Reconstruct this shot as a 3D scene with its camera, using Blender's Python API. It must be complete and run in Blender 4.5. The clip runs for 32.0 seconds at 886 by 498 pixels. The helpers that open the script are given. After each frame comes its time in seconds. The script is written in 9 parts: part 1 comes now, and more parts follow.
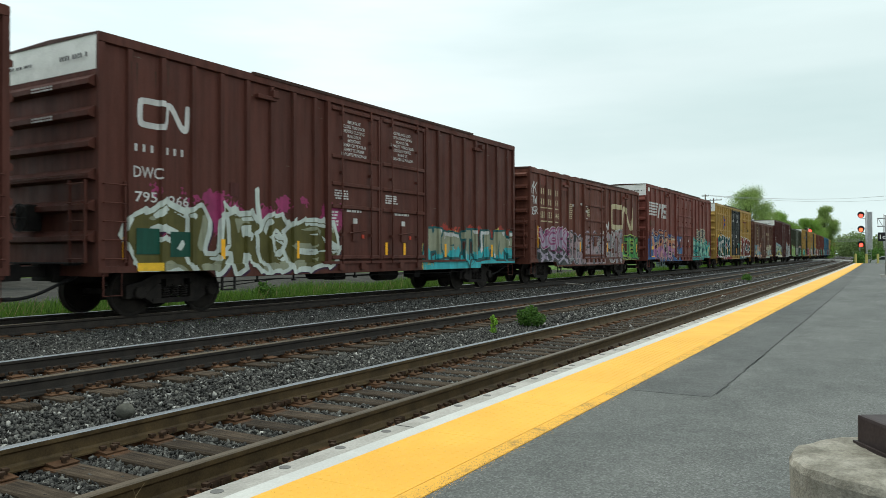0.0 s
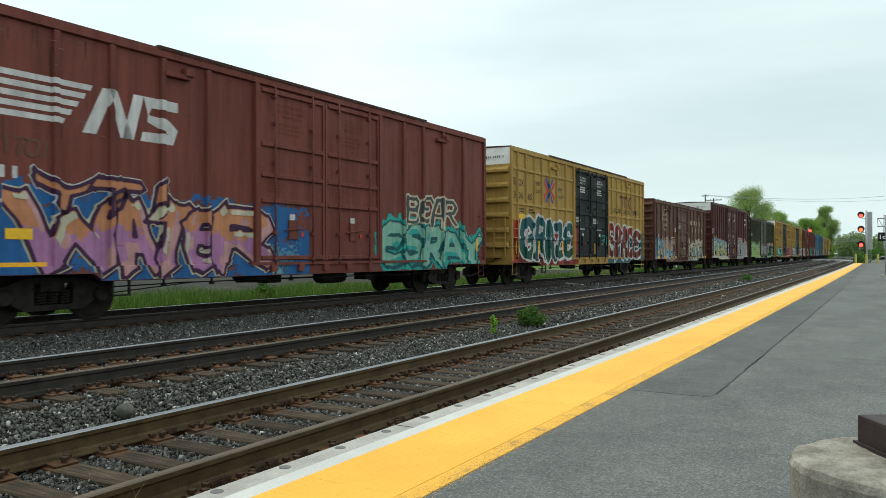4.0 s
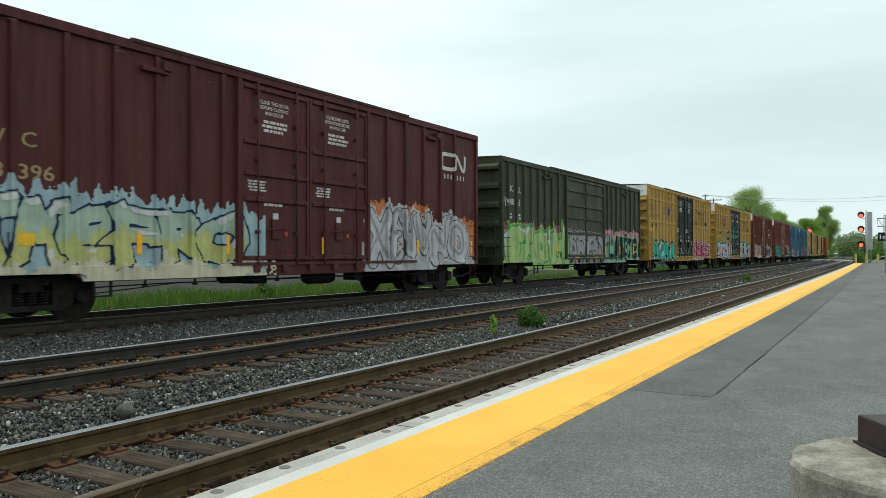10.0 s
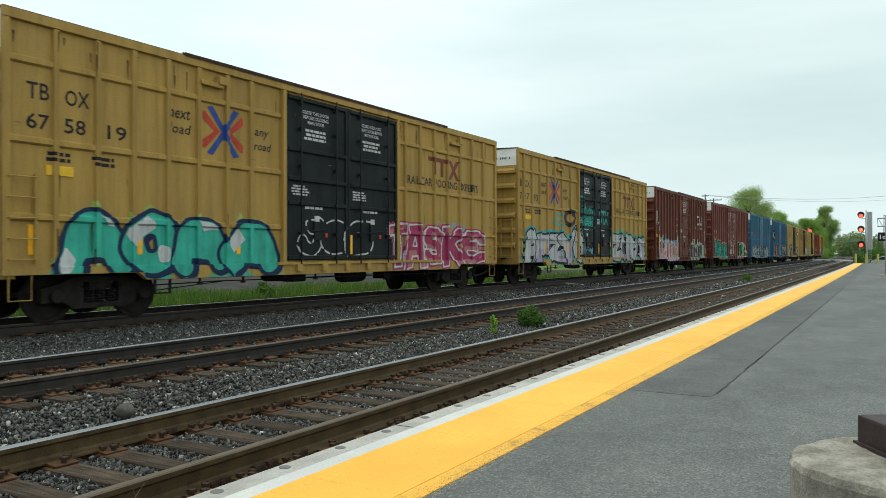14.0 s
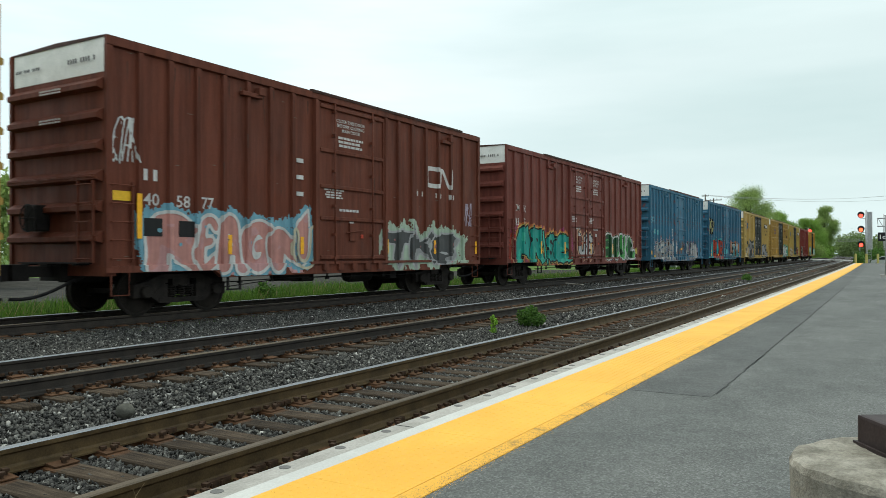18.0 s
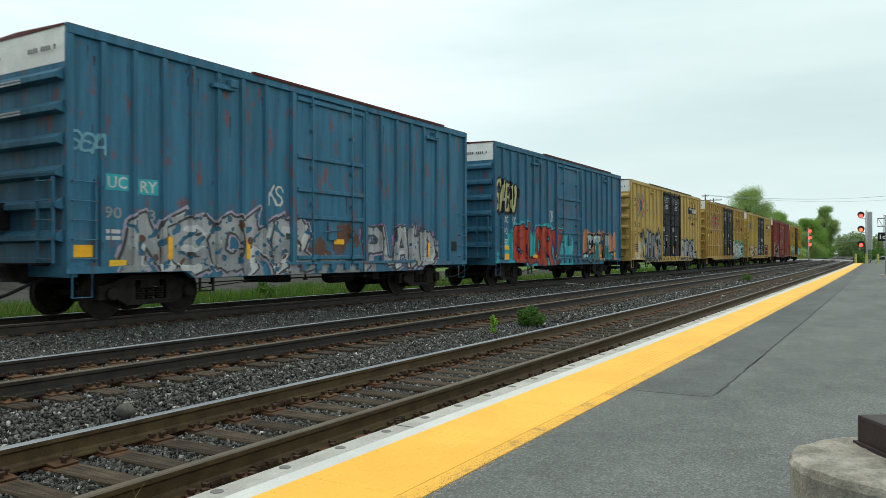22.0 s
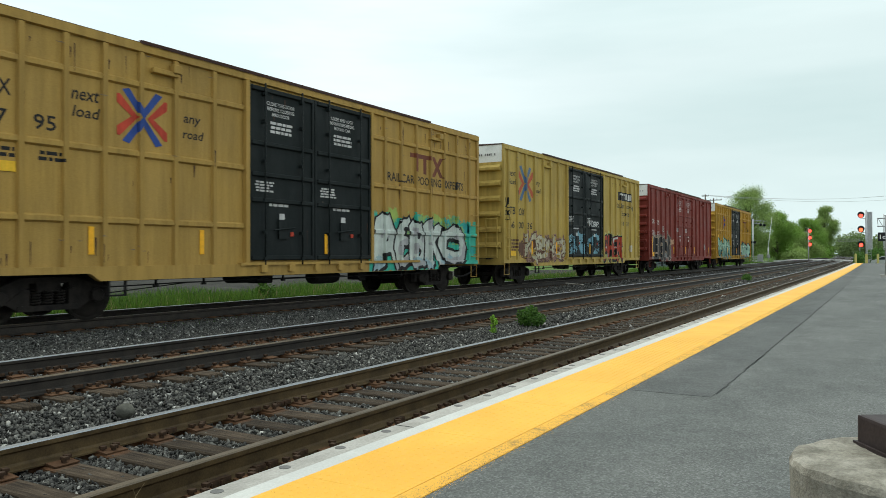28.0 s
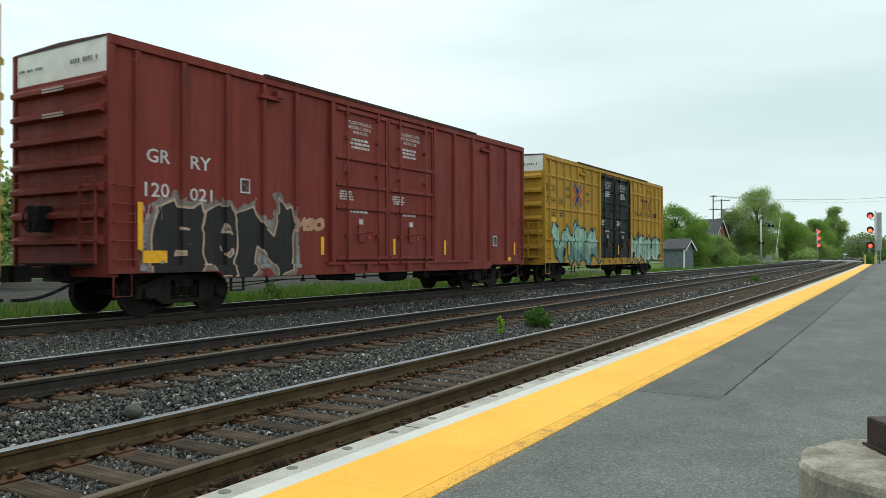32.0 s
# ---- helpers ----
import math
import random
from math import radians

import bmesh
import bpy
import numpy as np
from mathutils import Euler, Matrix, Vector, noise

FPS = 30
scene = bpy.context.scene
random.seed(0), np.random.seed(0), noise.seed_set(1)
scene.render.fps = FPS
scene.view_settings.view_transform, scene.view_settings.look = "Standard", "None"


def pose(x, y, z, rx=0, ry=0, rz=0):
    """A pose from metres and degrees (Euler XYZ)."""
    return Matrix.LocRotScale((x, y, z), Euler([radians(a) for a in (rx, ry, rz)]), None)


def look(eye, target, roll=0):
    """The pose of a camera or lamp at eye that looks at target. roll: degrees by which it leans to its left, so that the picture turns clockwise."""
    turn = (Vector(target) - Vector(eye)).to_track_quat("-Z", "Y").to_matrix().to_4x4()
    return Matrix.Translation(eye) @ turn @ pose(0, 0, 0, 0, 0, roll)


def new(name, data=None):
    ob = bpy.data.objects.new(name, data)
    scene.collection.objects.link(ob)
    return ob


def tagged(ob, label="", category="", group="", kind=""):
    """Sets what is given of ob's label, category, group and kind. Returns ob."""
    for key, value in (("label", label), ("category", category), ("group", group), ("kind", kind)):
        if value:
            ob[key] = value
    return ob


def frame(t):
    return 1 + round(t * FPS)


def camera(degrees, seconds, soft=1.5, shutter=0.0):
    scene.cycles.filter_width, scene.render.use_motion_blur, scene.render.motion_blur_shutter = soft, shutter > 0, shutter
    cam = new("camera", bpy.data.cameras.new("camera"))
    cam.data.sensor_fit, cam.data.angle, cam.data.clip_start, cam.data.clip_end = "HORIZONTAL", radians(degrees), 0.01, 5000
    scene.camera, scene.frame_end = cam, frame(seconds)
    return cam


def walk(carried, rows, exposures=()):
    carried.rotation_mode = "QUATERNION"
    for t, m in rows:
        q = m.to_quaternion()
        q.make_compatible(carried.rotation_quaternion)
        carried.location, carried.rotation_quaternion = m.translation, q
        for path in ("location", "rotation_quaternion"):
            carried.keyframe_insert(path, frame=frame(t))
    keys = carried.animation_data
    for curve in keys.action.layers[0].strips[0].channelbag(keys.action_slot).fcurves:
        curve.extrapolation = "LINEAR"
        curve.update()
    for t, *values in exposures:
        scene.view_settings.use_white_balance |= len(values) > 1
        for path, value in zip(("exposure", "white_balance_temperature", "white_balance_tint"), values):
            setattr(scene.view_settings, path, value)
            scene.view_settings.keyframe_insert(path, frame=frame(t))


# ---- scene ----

# ================= camera and its walk =================
EYE = (0.0, 0.0, 1.392)
TURN, TILT = 0.5305, 0.0069


def aim(turn, tilt, roll=-0.12):
    return look(EYE, (EYE[0] + math.cos(turn) * math.cos(tilt), EYE[1] + math.sin(turn) * math.cos(tilt), EYE[2] + math.sin(tilt)), roll)


cam = camera(60.67, 32.0, soft=0.5, shutter=0.14)
walk(cam, [(0.0, aim(TURN, TILT)), (15.0, aim(TURN, TILT)), (30.2, aim(TURN, TILT)), (30.7, aim(TURN, TILT)),
           (31.0, aim(TURN + 0.0010, TILT)), (31.5, aim(TURN + 0.0044, TILT + 0.0002)), (32.0, aim(TURN + 0.0093, TILT + 0.0011))])

# ================= world and light =================
world = bpy.data.worlds.new("overcast_sky")
scene.world = world
world.use_nodes = True
wn, wl = world.node_tree.nodes, world.node_tree.links
wn.clear()
w_out = wn.new("ShaderNodeOutputWorld")
w_bg = wn.new("ShaderNodeBackground")
w_sky = wn.new("ShaderNodeTexSky")
w_sky.sky_type = "NISHITA"
w_sky.sun_disc = False
w_sky.sun_elevation = radians(52)
w_sky.sun_rotation = radians(200)
w_sky.dust_density = 2.0
w_scale = wn.new("ShaderNodeVectorMath")
w_scale.operation = "SCALE"
w_scale.inputs["Scale"].default_value = 0.10
w_co = wn.new("ShaderNodeTexCoord")
w_map = wn.new("ShaderNodeMapping")
w_map.inputs["Scale"].default_value = (1.0, 1.0, 6.5)
w_map.inputs["Location"].default_value = (0.35, 0.1, 0.0)
w_noise = wn.new("ShaderNodeTexNoise")
w_noise.inputs["Scale"].default_value = 1.6
w_noise.inputs["Detail"].default_value = 5.0
w_noise.inputs["Roughness"].default_value = 0.5
w_ramp = wn.new("ShaderNodeValToRGB")
w_ramp.color_ramp.elements[0].position = 0.36
w_ramp.color_ramp.elements[0].color = (0.71, 0.84, 0.85, 1)
w_ramp.color_ramp.elements[1].position = 0.60
w_ramp.color_ramp.elements[1].color = (0.91, 1.0, 1.01, 1)
w_mix = wn.new("ShaderNodeMix")
w_mix.data_type = "RGBA"
w_mix.inputs["Factor"].default_value = 0.93
wl.new(w_co.outputs["Generated"], w_map.inputs["Vector"])
wl.new(w_map.outputs["Vector"], w_noise.inputs["Vector"])
wl.new(w_noise.outputs["Fac"], w_ramp.inputs["Fac"])
wl.new(w_sky.outputs["Color"], w_scale.inputs[0])
wl.new(w_scale.outputs["Vector"], w_mix.inputs["A"])
wl.new(w_ramp.outputs["Color"], w_mix.inputs["B"])
# the cloud deck is thicker down the line and low over the horizon
w_sep = wn.new("ShaderNodeSeparateXYZ")
wl.new(w_co.outputs["Generated"], w_sep.inputs["Vector"])
w_far = wn.new("ShaderNodeMapRange")
w_far.interpolation_type = "SMOOTHSTEP"
w_far.inputs["From Min"].default_value, w_far.inputs["From Max"].default_value = 0.70, 1.03
w_far.inputs["To Min"].default_value, w_far.inputs["To Max"].default_value = 0.0, 0.70
w_deck = wn.new("ShaderNodeMix")
w_deck.data_type = "RGBA"
w_bands = wn.new("ShaderNodeMapping")
w_bands.inputs["Scale"].default_value = (1.0, 1.0, 6.0)
w_bands.inputs["Rotation"].default_value = (0.05, 0.0, 0.0)
w_bank = wn.new("ShaderNodeTexNoise")
w_bank.inputs["Scale"].default_value = 1.5
w_bank.inputs["Detail"].default_value = 4.0
w_bank.inputs["Roughness"].default_value = 0.55
w_tone = wn.new("ShaderNodeValToRGB")
w_tone.color_ramp.elements[0].position = 0.38
w_tone.color_ramp.elements[0].color = (0.435, 0.57, 0.565, 1)
w_tone.color_ramp.elements[1].position = 0.62
w_tone.color_ramp.elements[1].color = (0.52, 0.66, 0.65, 1)
wl.new(w_co.outputs["Generated"], w_bands.inputs["Vector"])
wl.new(w_bands.outputs["Vector"], w_bank.inputs["Vector"])
wl.new(w_bank.outputs["Fac"], w_tone.inputs["Fac"])
wl.new(w_tone.outputs["Color"], w_deck.inputs["B"])
wl.new(w_sep.outputs["X"], w_far.inputs["Value"])
wl.new(w_far.outputs["Result"], w_deck.inputs["Factor"])
wl.new(w_mix.outputs["Result"], w_deck.inputs["A"])
wl.new(w_deck.outputs["Result"], w_bg.inputs["Color"])
w_bg.inputs["Strength"].default_value = 1.0
wl.new(w_bg.outputs["Background"], w_out.inputs["Surface"])

sun = new("sun", bpy.data.lights.new("sun", "SUN"))
sun.data.energy = 1.35
sun.data.angle = radians(25)
sun.data.color = (0.96, 0.94, 0.82)
sun.matrix_world = look((0, 0, 60), (-10, -20, 0))
scene.view_settings.exposure = 0.32


# ================= materials =================
MATS = {}


def nodes_of(name):
    m = bpy.data.materials.new(name)
    m.use_nodes = True
    n, l = m.node_tree.nodes, m.node_tree.links
    n.clear()
    out = n.new("ShaderNodeOutputMaterial")
    b = n.new("ShaderNodeBsdfPrincipled")
    b.inputs["Specular IOR Level"].default_value = 0.22
    l.new(b.outputs["BSDF"], out.inputs["Surface"])
    return m, n, l, b


def noise_tex(n, l, scale, detail=4.0, rough=0.6, stretch=(1, 1, 1), where="Object"):
    co = n.new("ShaderNodeTexCoord")
    mp = n.new("ShaderNodeMapping")
    mp.inputs["Scale"].default_value = stretch
    t = n.new("ShaderNodeTexNoise")
    t.inputs["Scale"].default_value = scale
    t.inputs["Detail"].default_value = detail
    t.inputs["Roughness"].default_value = rough
    l.new(co.outputs[where], mp.inputs["Vector"])
    l.new(mp.outputs["Vector"], t.inputs["Vector"])
    return t


def ramp(n, l, src, stops):
    r = n.new("ShaderNodeValToRGB")
    e = r.color_ramp.elements
    while len(e) < len(stops):
        e.new(0.5)
    for i, (p, c) in enumerate(stops):
        e[i].position = p
        e[i].color = (*c, 1) if len(c) == 3 else c
    l.new(src, r.inputs["Fac"])
    return r


def blend(n, l, fac, a, b, mode="MIX"):
    m = n.new("ShaderNodeMix")
    m.data_type = "RGBA"
    m.blend_type = mode
    for sock, v in (("Factor", fac), ("A", a), ("B", b)):
        if isinstance(v, (int, float)):
            m.inputs[sock].default_value = v
        elif isinstance(v, tuple):
            m.inputs[sock].default_value = (*v, 1)
        else:
            l.new(v, m.inputs[sock])
    return m.outputs["Result"]


def bump(n, l, b, src, strength=0.3, dist=0.01):
    k = n.new("ShaderNodeBump")
    k.inputs["Strength"].default_value = strength
    k.inputs["Distance"].default_value = dist
    l.new(src, k.inputs["Height"])
    l.new(k.outputs["Normal"], b.inputs["Normal"])


def mottled(name, lo, hi, scale=6.0, rough=0.8, grain=60.0, metal=0.0, bumpy=0.3, dist=0.01, stretch=(1, 1, 1), rand=0.0, grit=0.25, where="Object"):
    """A surface of two tones with a coarse mottle, a fine grain and some relief."""
    if name in MATS:
        return MATS[name]
    m, n, l, b = nodes_of(name)
    big = noise_tex(n, l, scale, 5, 0.6, stretch, where)
    fine = noise_tex(n, l, grain, 3, 0.7, (1, 1, 1), where)
    c = ramp(n, l, big.outputs["Fac"], [(0.3, lo), (0.7, hi)]).outputs["Color"]
    g = ramp(n, l, fine.outputs["Fac"], [(0.25, (1 - grit,) * 3), (0.75, (1 + grit,) * 3)]).outputs["Color"]
    c = blend(n, l, 1.0, c, g, "MULTIPLY")
    if rand:
        o = n.new("ShaderNodeObjectInfo")
        r = ramp(n, l, o.outputs["Random"], [(0.0, (1 - rand,) * 3), (1.0, (1 + rand,) * 3)]).outputs["Color"]
        c = blend(n, l, 1.0, c, r, "MULTIPLY")
    l.new(c, b.inputs["Base Color"])
    b.inputs["Roughness"].default_value = rough
    b.inputs["Metallic"].default_value = metal
    if bumpy:
        bump(n, l, b, fine.outputs["Fac"], bumpy, dist)
    MATS[name] = m
    return m


def plain(name, c, rough=0.6, metal=0.0):
    return mottled(name, tuple(x * 0.85 for x in c), tuple(min(x * 1.12, 0.95) for x in c), 9.0, rough, 90.0, metal, 0.08, 0.004, grit=0.08)


def car_paint(name, c, rust=0.35, dirt=0.5, faded=(0.3, 0.25, 0.22), patch=None):
    """Old freight car paint: faded in clouds, streaked downwards, rusted and dusty in spots."""
    if name in MATS:
        return MATS[name]
    m, n, l, b = nodes_of(name)
    b.inputs["Specular IOR Level"].default_value = 0.12
    c, faded = tuple(x * 0.72 for x in c), tuple(x * 0.60 for x in faded)
    cloud = noise_tex(n, l, 0.55, 5, 0.6)
    streak = noise_tex(n, l, 2.2, 5, 0.65, (2.2, 2.2, 0.16))
    spot = noise_tex(n, l, 1.5, 9, 0.72, (1, 1, 0.7))
    grain = noise_tex(n, l, 55.0, 3, 0.6)
    col = blend(n, l, ramp(n, l, cloud.outputs["Fac"], [(0.35, (0, 0, 0)), (0.75, (0.55,) * 3)]).outputs["Color"], c, faded)
    dark = ramp(n, l, streak.outputs["Fac"], [(0.32, (1 - 0.62 * dirt,) * 3), (0.60, (1.08,) * 3)]).outputs["Color"]
    col = blend(n, l, 1.0, col, dark, "MULTIPLY")
    if patch:
        pt = noise_tex(n, l, 2.6, 8, 0.70, (1.2, 1, 0.45))
        col = blend(n, l, ramp(n, l, pt.outputs["Fac"], [(0.56, (0, 0, 0)), (0.63, (0.75,) * 3)]).outputs["Color"], col, patch)
    col = blend(n, l, ramp(n, l, spot.outputs["Fac"], [(0.70 - 0.16 * rust, (0, 0, 0)), (0.76 - 0.14 * rust, (0.75 * rust + 0.1,) * 3)]).outputs["Color"], col, (0.085, 0.040, 0.024))
    col = blend(n, l, 1.0, col, ramp(n, l, grain.outputs["Fac"], [(0.3, (0.9,) * 3), (0.7, (1.1,) * 3)]).outputs["Color"], "MULTIPLY")
    l.new(col, b.inputs["Base Color"])
    l.new(ramp(n, l, spot.outputs["Fac"], [(0.4, (0.48,) * 3), (0.75, (0.85,) * 3)]).outputs["Color"], b.inputs["Roughness"])
    dents = noise_tex(n, l, 3.2, 3, 0.5, (1, 1, 0.5))
    bump(n, l, b, dents.outputs["Fac"], 0.4, 0.03)
    MATS[name] = m
    return m


def spray(name, c):
    """Spray paint, with the steel's grime through it."""
    if name in MATS:
        return MATS[name]
    m, n, l, b = nodes_of(name)
    c = tuple(x * 0.78 for x in c)
    cloud = noise_tex(n, l, 2.0, 5, 0.65)
    streak = noise_tex(n, l, 3.0, 4, 0.6, (2.5, 2.5, 0.2))
    col = blend(n, l, 1.0, c, ramp(n, l, cloud.outputs["Fac"], [(0.3, (0.74,) * 3), (0.7, (1.12,) * 3)]).outputs["Color"], "MULTIPLY")
    col = blend(n, l, 1.0, col, ramp(n, l, streak.outputs["Fac"], [(0.35, (0.8,) * 3), (0.6, (1.03,) * 3)]).outputs["Color"], "MULTIPLY")
    l.new(col, b.inputs["Base Color"])
    b.inputs["Roughness"].default_value = 0.55
    MATS[name] = m
    return m


def glow(name, c, strength):
    if name in MATS:
        return MATS[name]
    m, n, l, b = nodes_of(name)
    b.inputs["Base Color"].default_value = (*c, 1)
    b.inputs["Emission Color"].default_value = (*c, 1)
    b.inputs["Emission Strength"].default_value = strength
    b.inputs["Roughness"].default_value = 0.3
    MATS[name] = m
    return m


# ================= mesh helpers =================
def box(bm, x0, x1, y0, y1, z0, z1, mi=0):
    vs = [bm.verts.new(p) for p in ((x0, y0, z0), (x1, y0, z0), (x1, y1, z0), (x0, y1, z0), (x0, y0, z1), (x1, y0, z1), (x1, y1, z1), (x0, y1, z1))]
    for q in ((0, 3, 2, 1), (4, 5, 6, 7), (0, 1, 5, 4), (1, 2, 6, 5), (2, 3, 7, 6), (3, 0, 4, 7)):
        bm.faces.new([vs[i] for i in q]).material_index = mi
    return vs


def prism(bm, pts, axis, a0, a1, mi=0):
    """Extrude a 2D outline along an axis: 'x': pts are (y, z); 'y': (x, z); 'z': (x, y)."""
    put = {"x": lambda a, p: (a, p[0], p[1]), "y": lambda a, p: (p[0], a, p[1]), "z": lambda a, p: (p[0], p[1], a)}[axis]
    u = [bm.verts.new(put(a0, p)) for p in pts]
    v = [bm.verts.new(put(a1, p)) for p in pts]
    k = len(pts)
    fs = [bm.faces.new(u), bm.faces.new(v[::-1])]
    for i in range(k):
        fs.append(bm.faces.new((u[i], v[i], v[(i + 1) % k], u[(i + 1) % k])))
    for f in fs:
        f.material_index = mi
    return fs


def tube(bm, pts, r, sides=6, mi=0, caps=True):
    """A round bar through the points; r a number or one a point."""
    pts = [Vector(p) for p in pts]
    rings = []
    for i, p in enumerate(pts):
        d = (pts[min(i + 1, len(pts) - 1)] - pts[max(i - 1, 0)]).normalized()
        up = Vector((0, 0, 1)) if abs(d.z) < 0.9 else Vector((1, 0, 0))
        a = d.cross(up).normalized()
        b = a.cross(d)
        rr = r[i] if isinstance(r, (list, tuple)) else r
        rings.append([bm.verts.new(p + (a * math.cos(t) + b * math.sin(t)) * rr) for t in (2 * math.pi * k / sides for k in range(sides))])
    for u, v in zip(rings, rings[1:]):
        for k in range(sides):
            f = bm.faces.new((u[k], u[(k + 1) % sides], v[(k + 1) % sides], v[k]))
            f.material_index = mi
            f.smooth = sides > 5
    if caps:
        for rg in (rings[0][::-1], rings[-1]):
            bm.faces.new(rg).material_index = mi


def lathe(bm, prof, sides=24, centre=(0, 0), axis="z", mi=0):
    """Turn a profile of (radius, height) round an axis through centre."""
    rings = []
    for r, z in prof:
        ring = []
        for k in range(sides):
            t = 2 * math.pi * k / sides
            p = (r * math.cos(t), r * math.sin(t), z) if axis == "z" else (r * math.cos(t), z, r * math.sin(t))
            ring.append(bm.verts.new((p[0] + centre[0], p[1] + (centre[1] if axis == "z" else 0), p[2] + (0 if axis == "z" else centre[1]))))
        rings.append(ring)
    for u, v in zip(rings, rings[1:]):
        for k in range(sides):
            f = bm.faces.new((u[k], u[(k + 1) % sides], v[(k + 1) % sides], v[k]))
            f.material_index = mi
    for rg, (r, z) in ((rings[0], prof[0]), (rings[-1], prof[-1])):
        if r > 1e-4:
            bm.faces.new(rg).material_index = mi


def mesh_of(bm, name, *mats):
    bmesh.ops.recalc_face_normals(bm, faces=bm.faces)
    me = bpy.data.meshes.new(name)
    bm.to_mesh(me)
    bm.free()
    for m in mats:
        me.materials.append(m)
    return me


def part(name, bm, material, parent, label=""):
    """Link a bmesh, or a mesh that is shared, as one mesh object under a thing or a part."""
    if isinstance(bm, bpy.types.Mesh):
        me = bm
    else:
        mats = material if isinstance(material, (list, tuple)) else (material,)
        me = mesh_of(bm, name, *mats)
    ob = new(name, me)
    ob.parent = parent
    if label:
        ob["label"] = label
    return ob


def at(ob, x, y, z, rz=0.0):
    ob.location = (x, y, z)
    ob.rotation_euler = (0, 0, radians(rz))
    return ob


def thing(name, label, category, group="", kind="", loc=(0, 0, 0)):
    ob = new(name)
    ob.location = loc
    return tagged(ob, label, category, group, kind)


def soft_edges(bm, w=0.02, seg=1):
    bmesh.ops.bevel(bm, geom=list(bm.edges), offset=w, segments=seg, affect="EDGES", profile=0.6)


FONT_CACHE = {}


def glyph_mesh(text):
    if text not in FONT_CACHE:
        cu = bpy.data.curves.new("writing", "FONT")
        cu.body = text
        cu.resolution_u = 2
        cu.offset = 0.011
        ob = bpy.data.objects.new("writing", cu)
        scene.collection.objects.link(ob)
        dg = bpy.context.evaluated_depsgraph_get()
        me = bpy.data.meshes.new_from_object(ob.evaluated_get(dg))
        bpy.data.objects.remove(ob)
        bpy.data.curves.remove(cu)
        FONT_CACHE[text] = me
    return FONT_CACHE[text]


def flat_text(text, x, z, w, h, slant=0.0):
    """Letters of the built-in font in the (x, z) plane, fitted into a box w wide and h high."""
    bm = bmesh.new()
    bm.from_mesh(glyph_mesh(text))
    lo = [min(v.co[i] for v in bm.verts) for i in (0, 1)]
    hi = [max(v.co[i] for v in bm.verts) for i in (0, 1)]
    for v in bm.verts:
        a = (v.co.x - lo[0]) / (hi[0] - lo[0]) * w
        b = (v.co.y - lo[1]) / (hi[1] - lo[1]) * h
        v.co = (x + a + b * slant, 0, z + b)
    return bm


# ================= the plan =================
# x runs along the tracks, away from the camera; y to the left, across them; z = 0 is the near track's rail head.
PLAT_Z, PLAT_EDGE, PLAT_END = 0.20, 2.968, 104.0
YN, YM, YT = 4.775, 8.417, 13.85        # the tracks' middle lines at x = 0
ZM, ZT = 0.12, 0.20                     # rail heads of the middle and the far track
CURVE_X, CURVE_R = 10.0, 8000.0


def bend(x):
    return (x - CURVE_X) ** 2 / (2 * CURVE_R) if x > CURVE_X else 0.0


def y_near(x):
    return YN + bend(x)


def y_mid(x):
    return YM + bend(x)


def y_train(x):
    return YT - 0.012 * min(x, 110.0) + bend(x)


def along(t):
    """How far the train has come at t seconds, reckoned from where it is at 16 s."""
    u = (t - 16) / 16
    return 9.088 * (t - 16) - 2.72 * u * u - 0.25 * u ** 3


# ================= ground, tracks, platform =================
M_BALLAST = mottled("ballast_bed", (0.036, 0.036, 0.035), (0.085, 0.083, 0.077), 14.0, 0.95, 38.0, 0, 0.9, 0.03, grit=0.7, where="Object")
M_GRASS_SOIL = mottled("grassy_soil", (0.045, 0.090, 0.016), (0.085, 0.150, 0.026), 0.8, 1.0, 18.0, 0, 0.6, 0.03, grit=0.4)
M_GRAVEL = mottled("pale_gravel_lot", (0.040, 0.041, 0.038), (0.078, 0.077, 0.072), 1.2, 1.0, 25.0, 0, 0.6, 0.02, grit=0.35)
M_RAIL = mottled("rail_steel_brown", (0.048, 0.032, 0.015), (0.110, 0.074, 0.033), 5.0, 0.62, 80.0, 0.2, 0.2, 0.003)
M_RAIL_DARK = mottled("rail_steel_dark", (0.020, 0.018, 0.016), (0.045, 0.038, 0.031), 5.0, 0.65, 80.0, 0.2, 0.2, 0.003)
M_RAIL_TOP = mottled("rail_running_face", (0.62, 0.63, 0.64), (0.80, 0.81, 0.82), 8.0, 0.34, 120.0, 0.7, 0.05, 0.001, stretch=(0.1, 1, 1))
M_RAIL_DULL = mottled("rail_dull_head", (0.075, 0.062, 0.045), (0.13, 0.105, 0.075), 6.0, 0.5, 90.0, 0.3, 0.15, 0.002, stretch=(0.2, 1, 1))


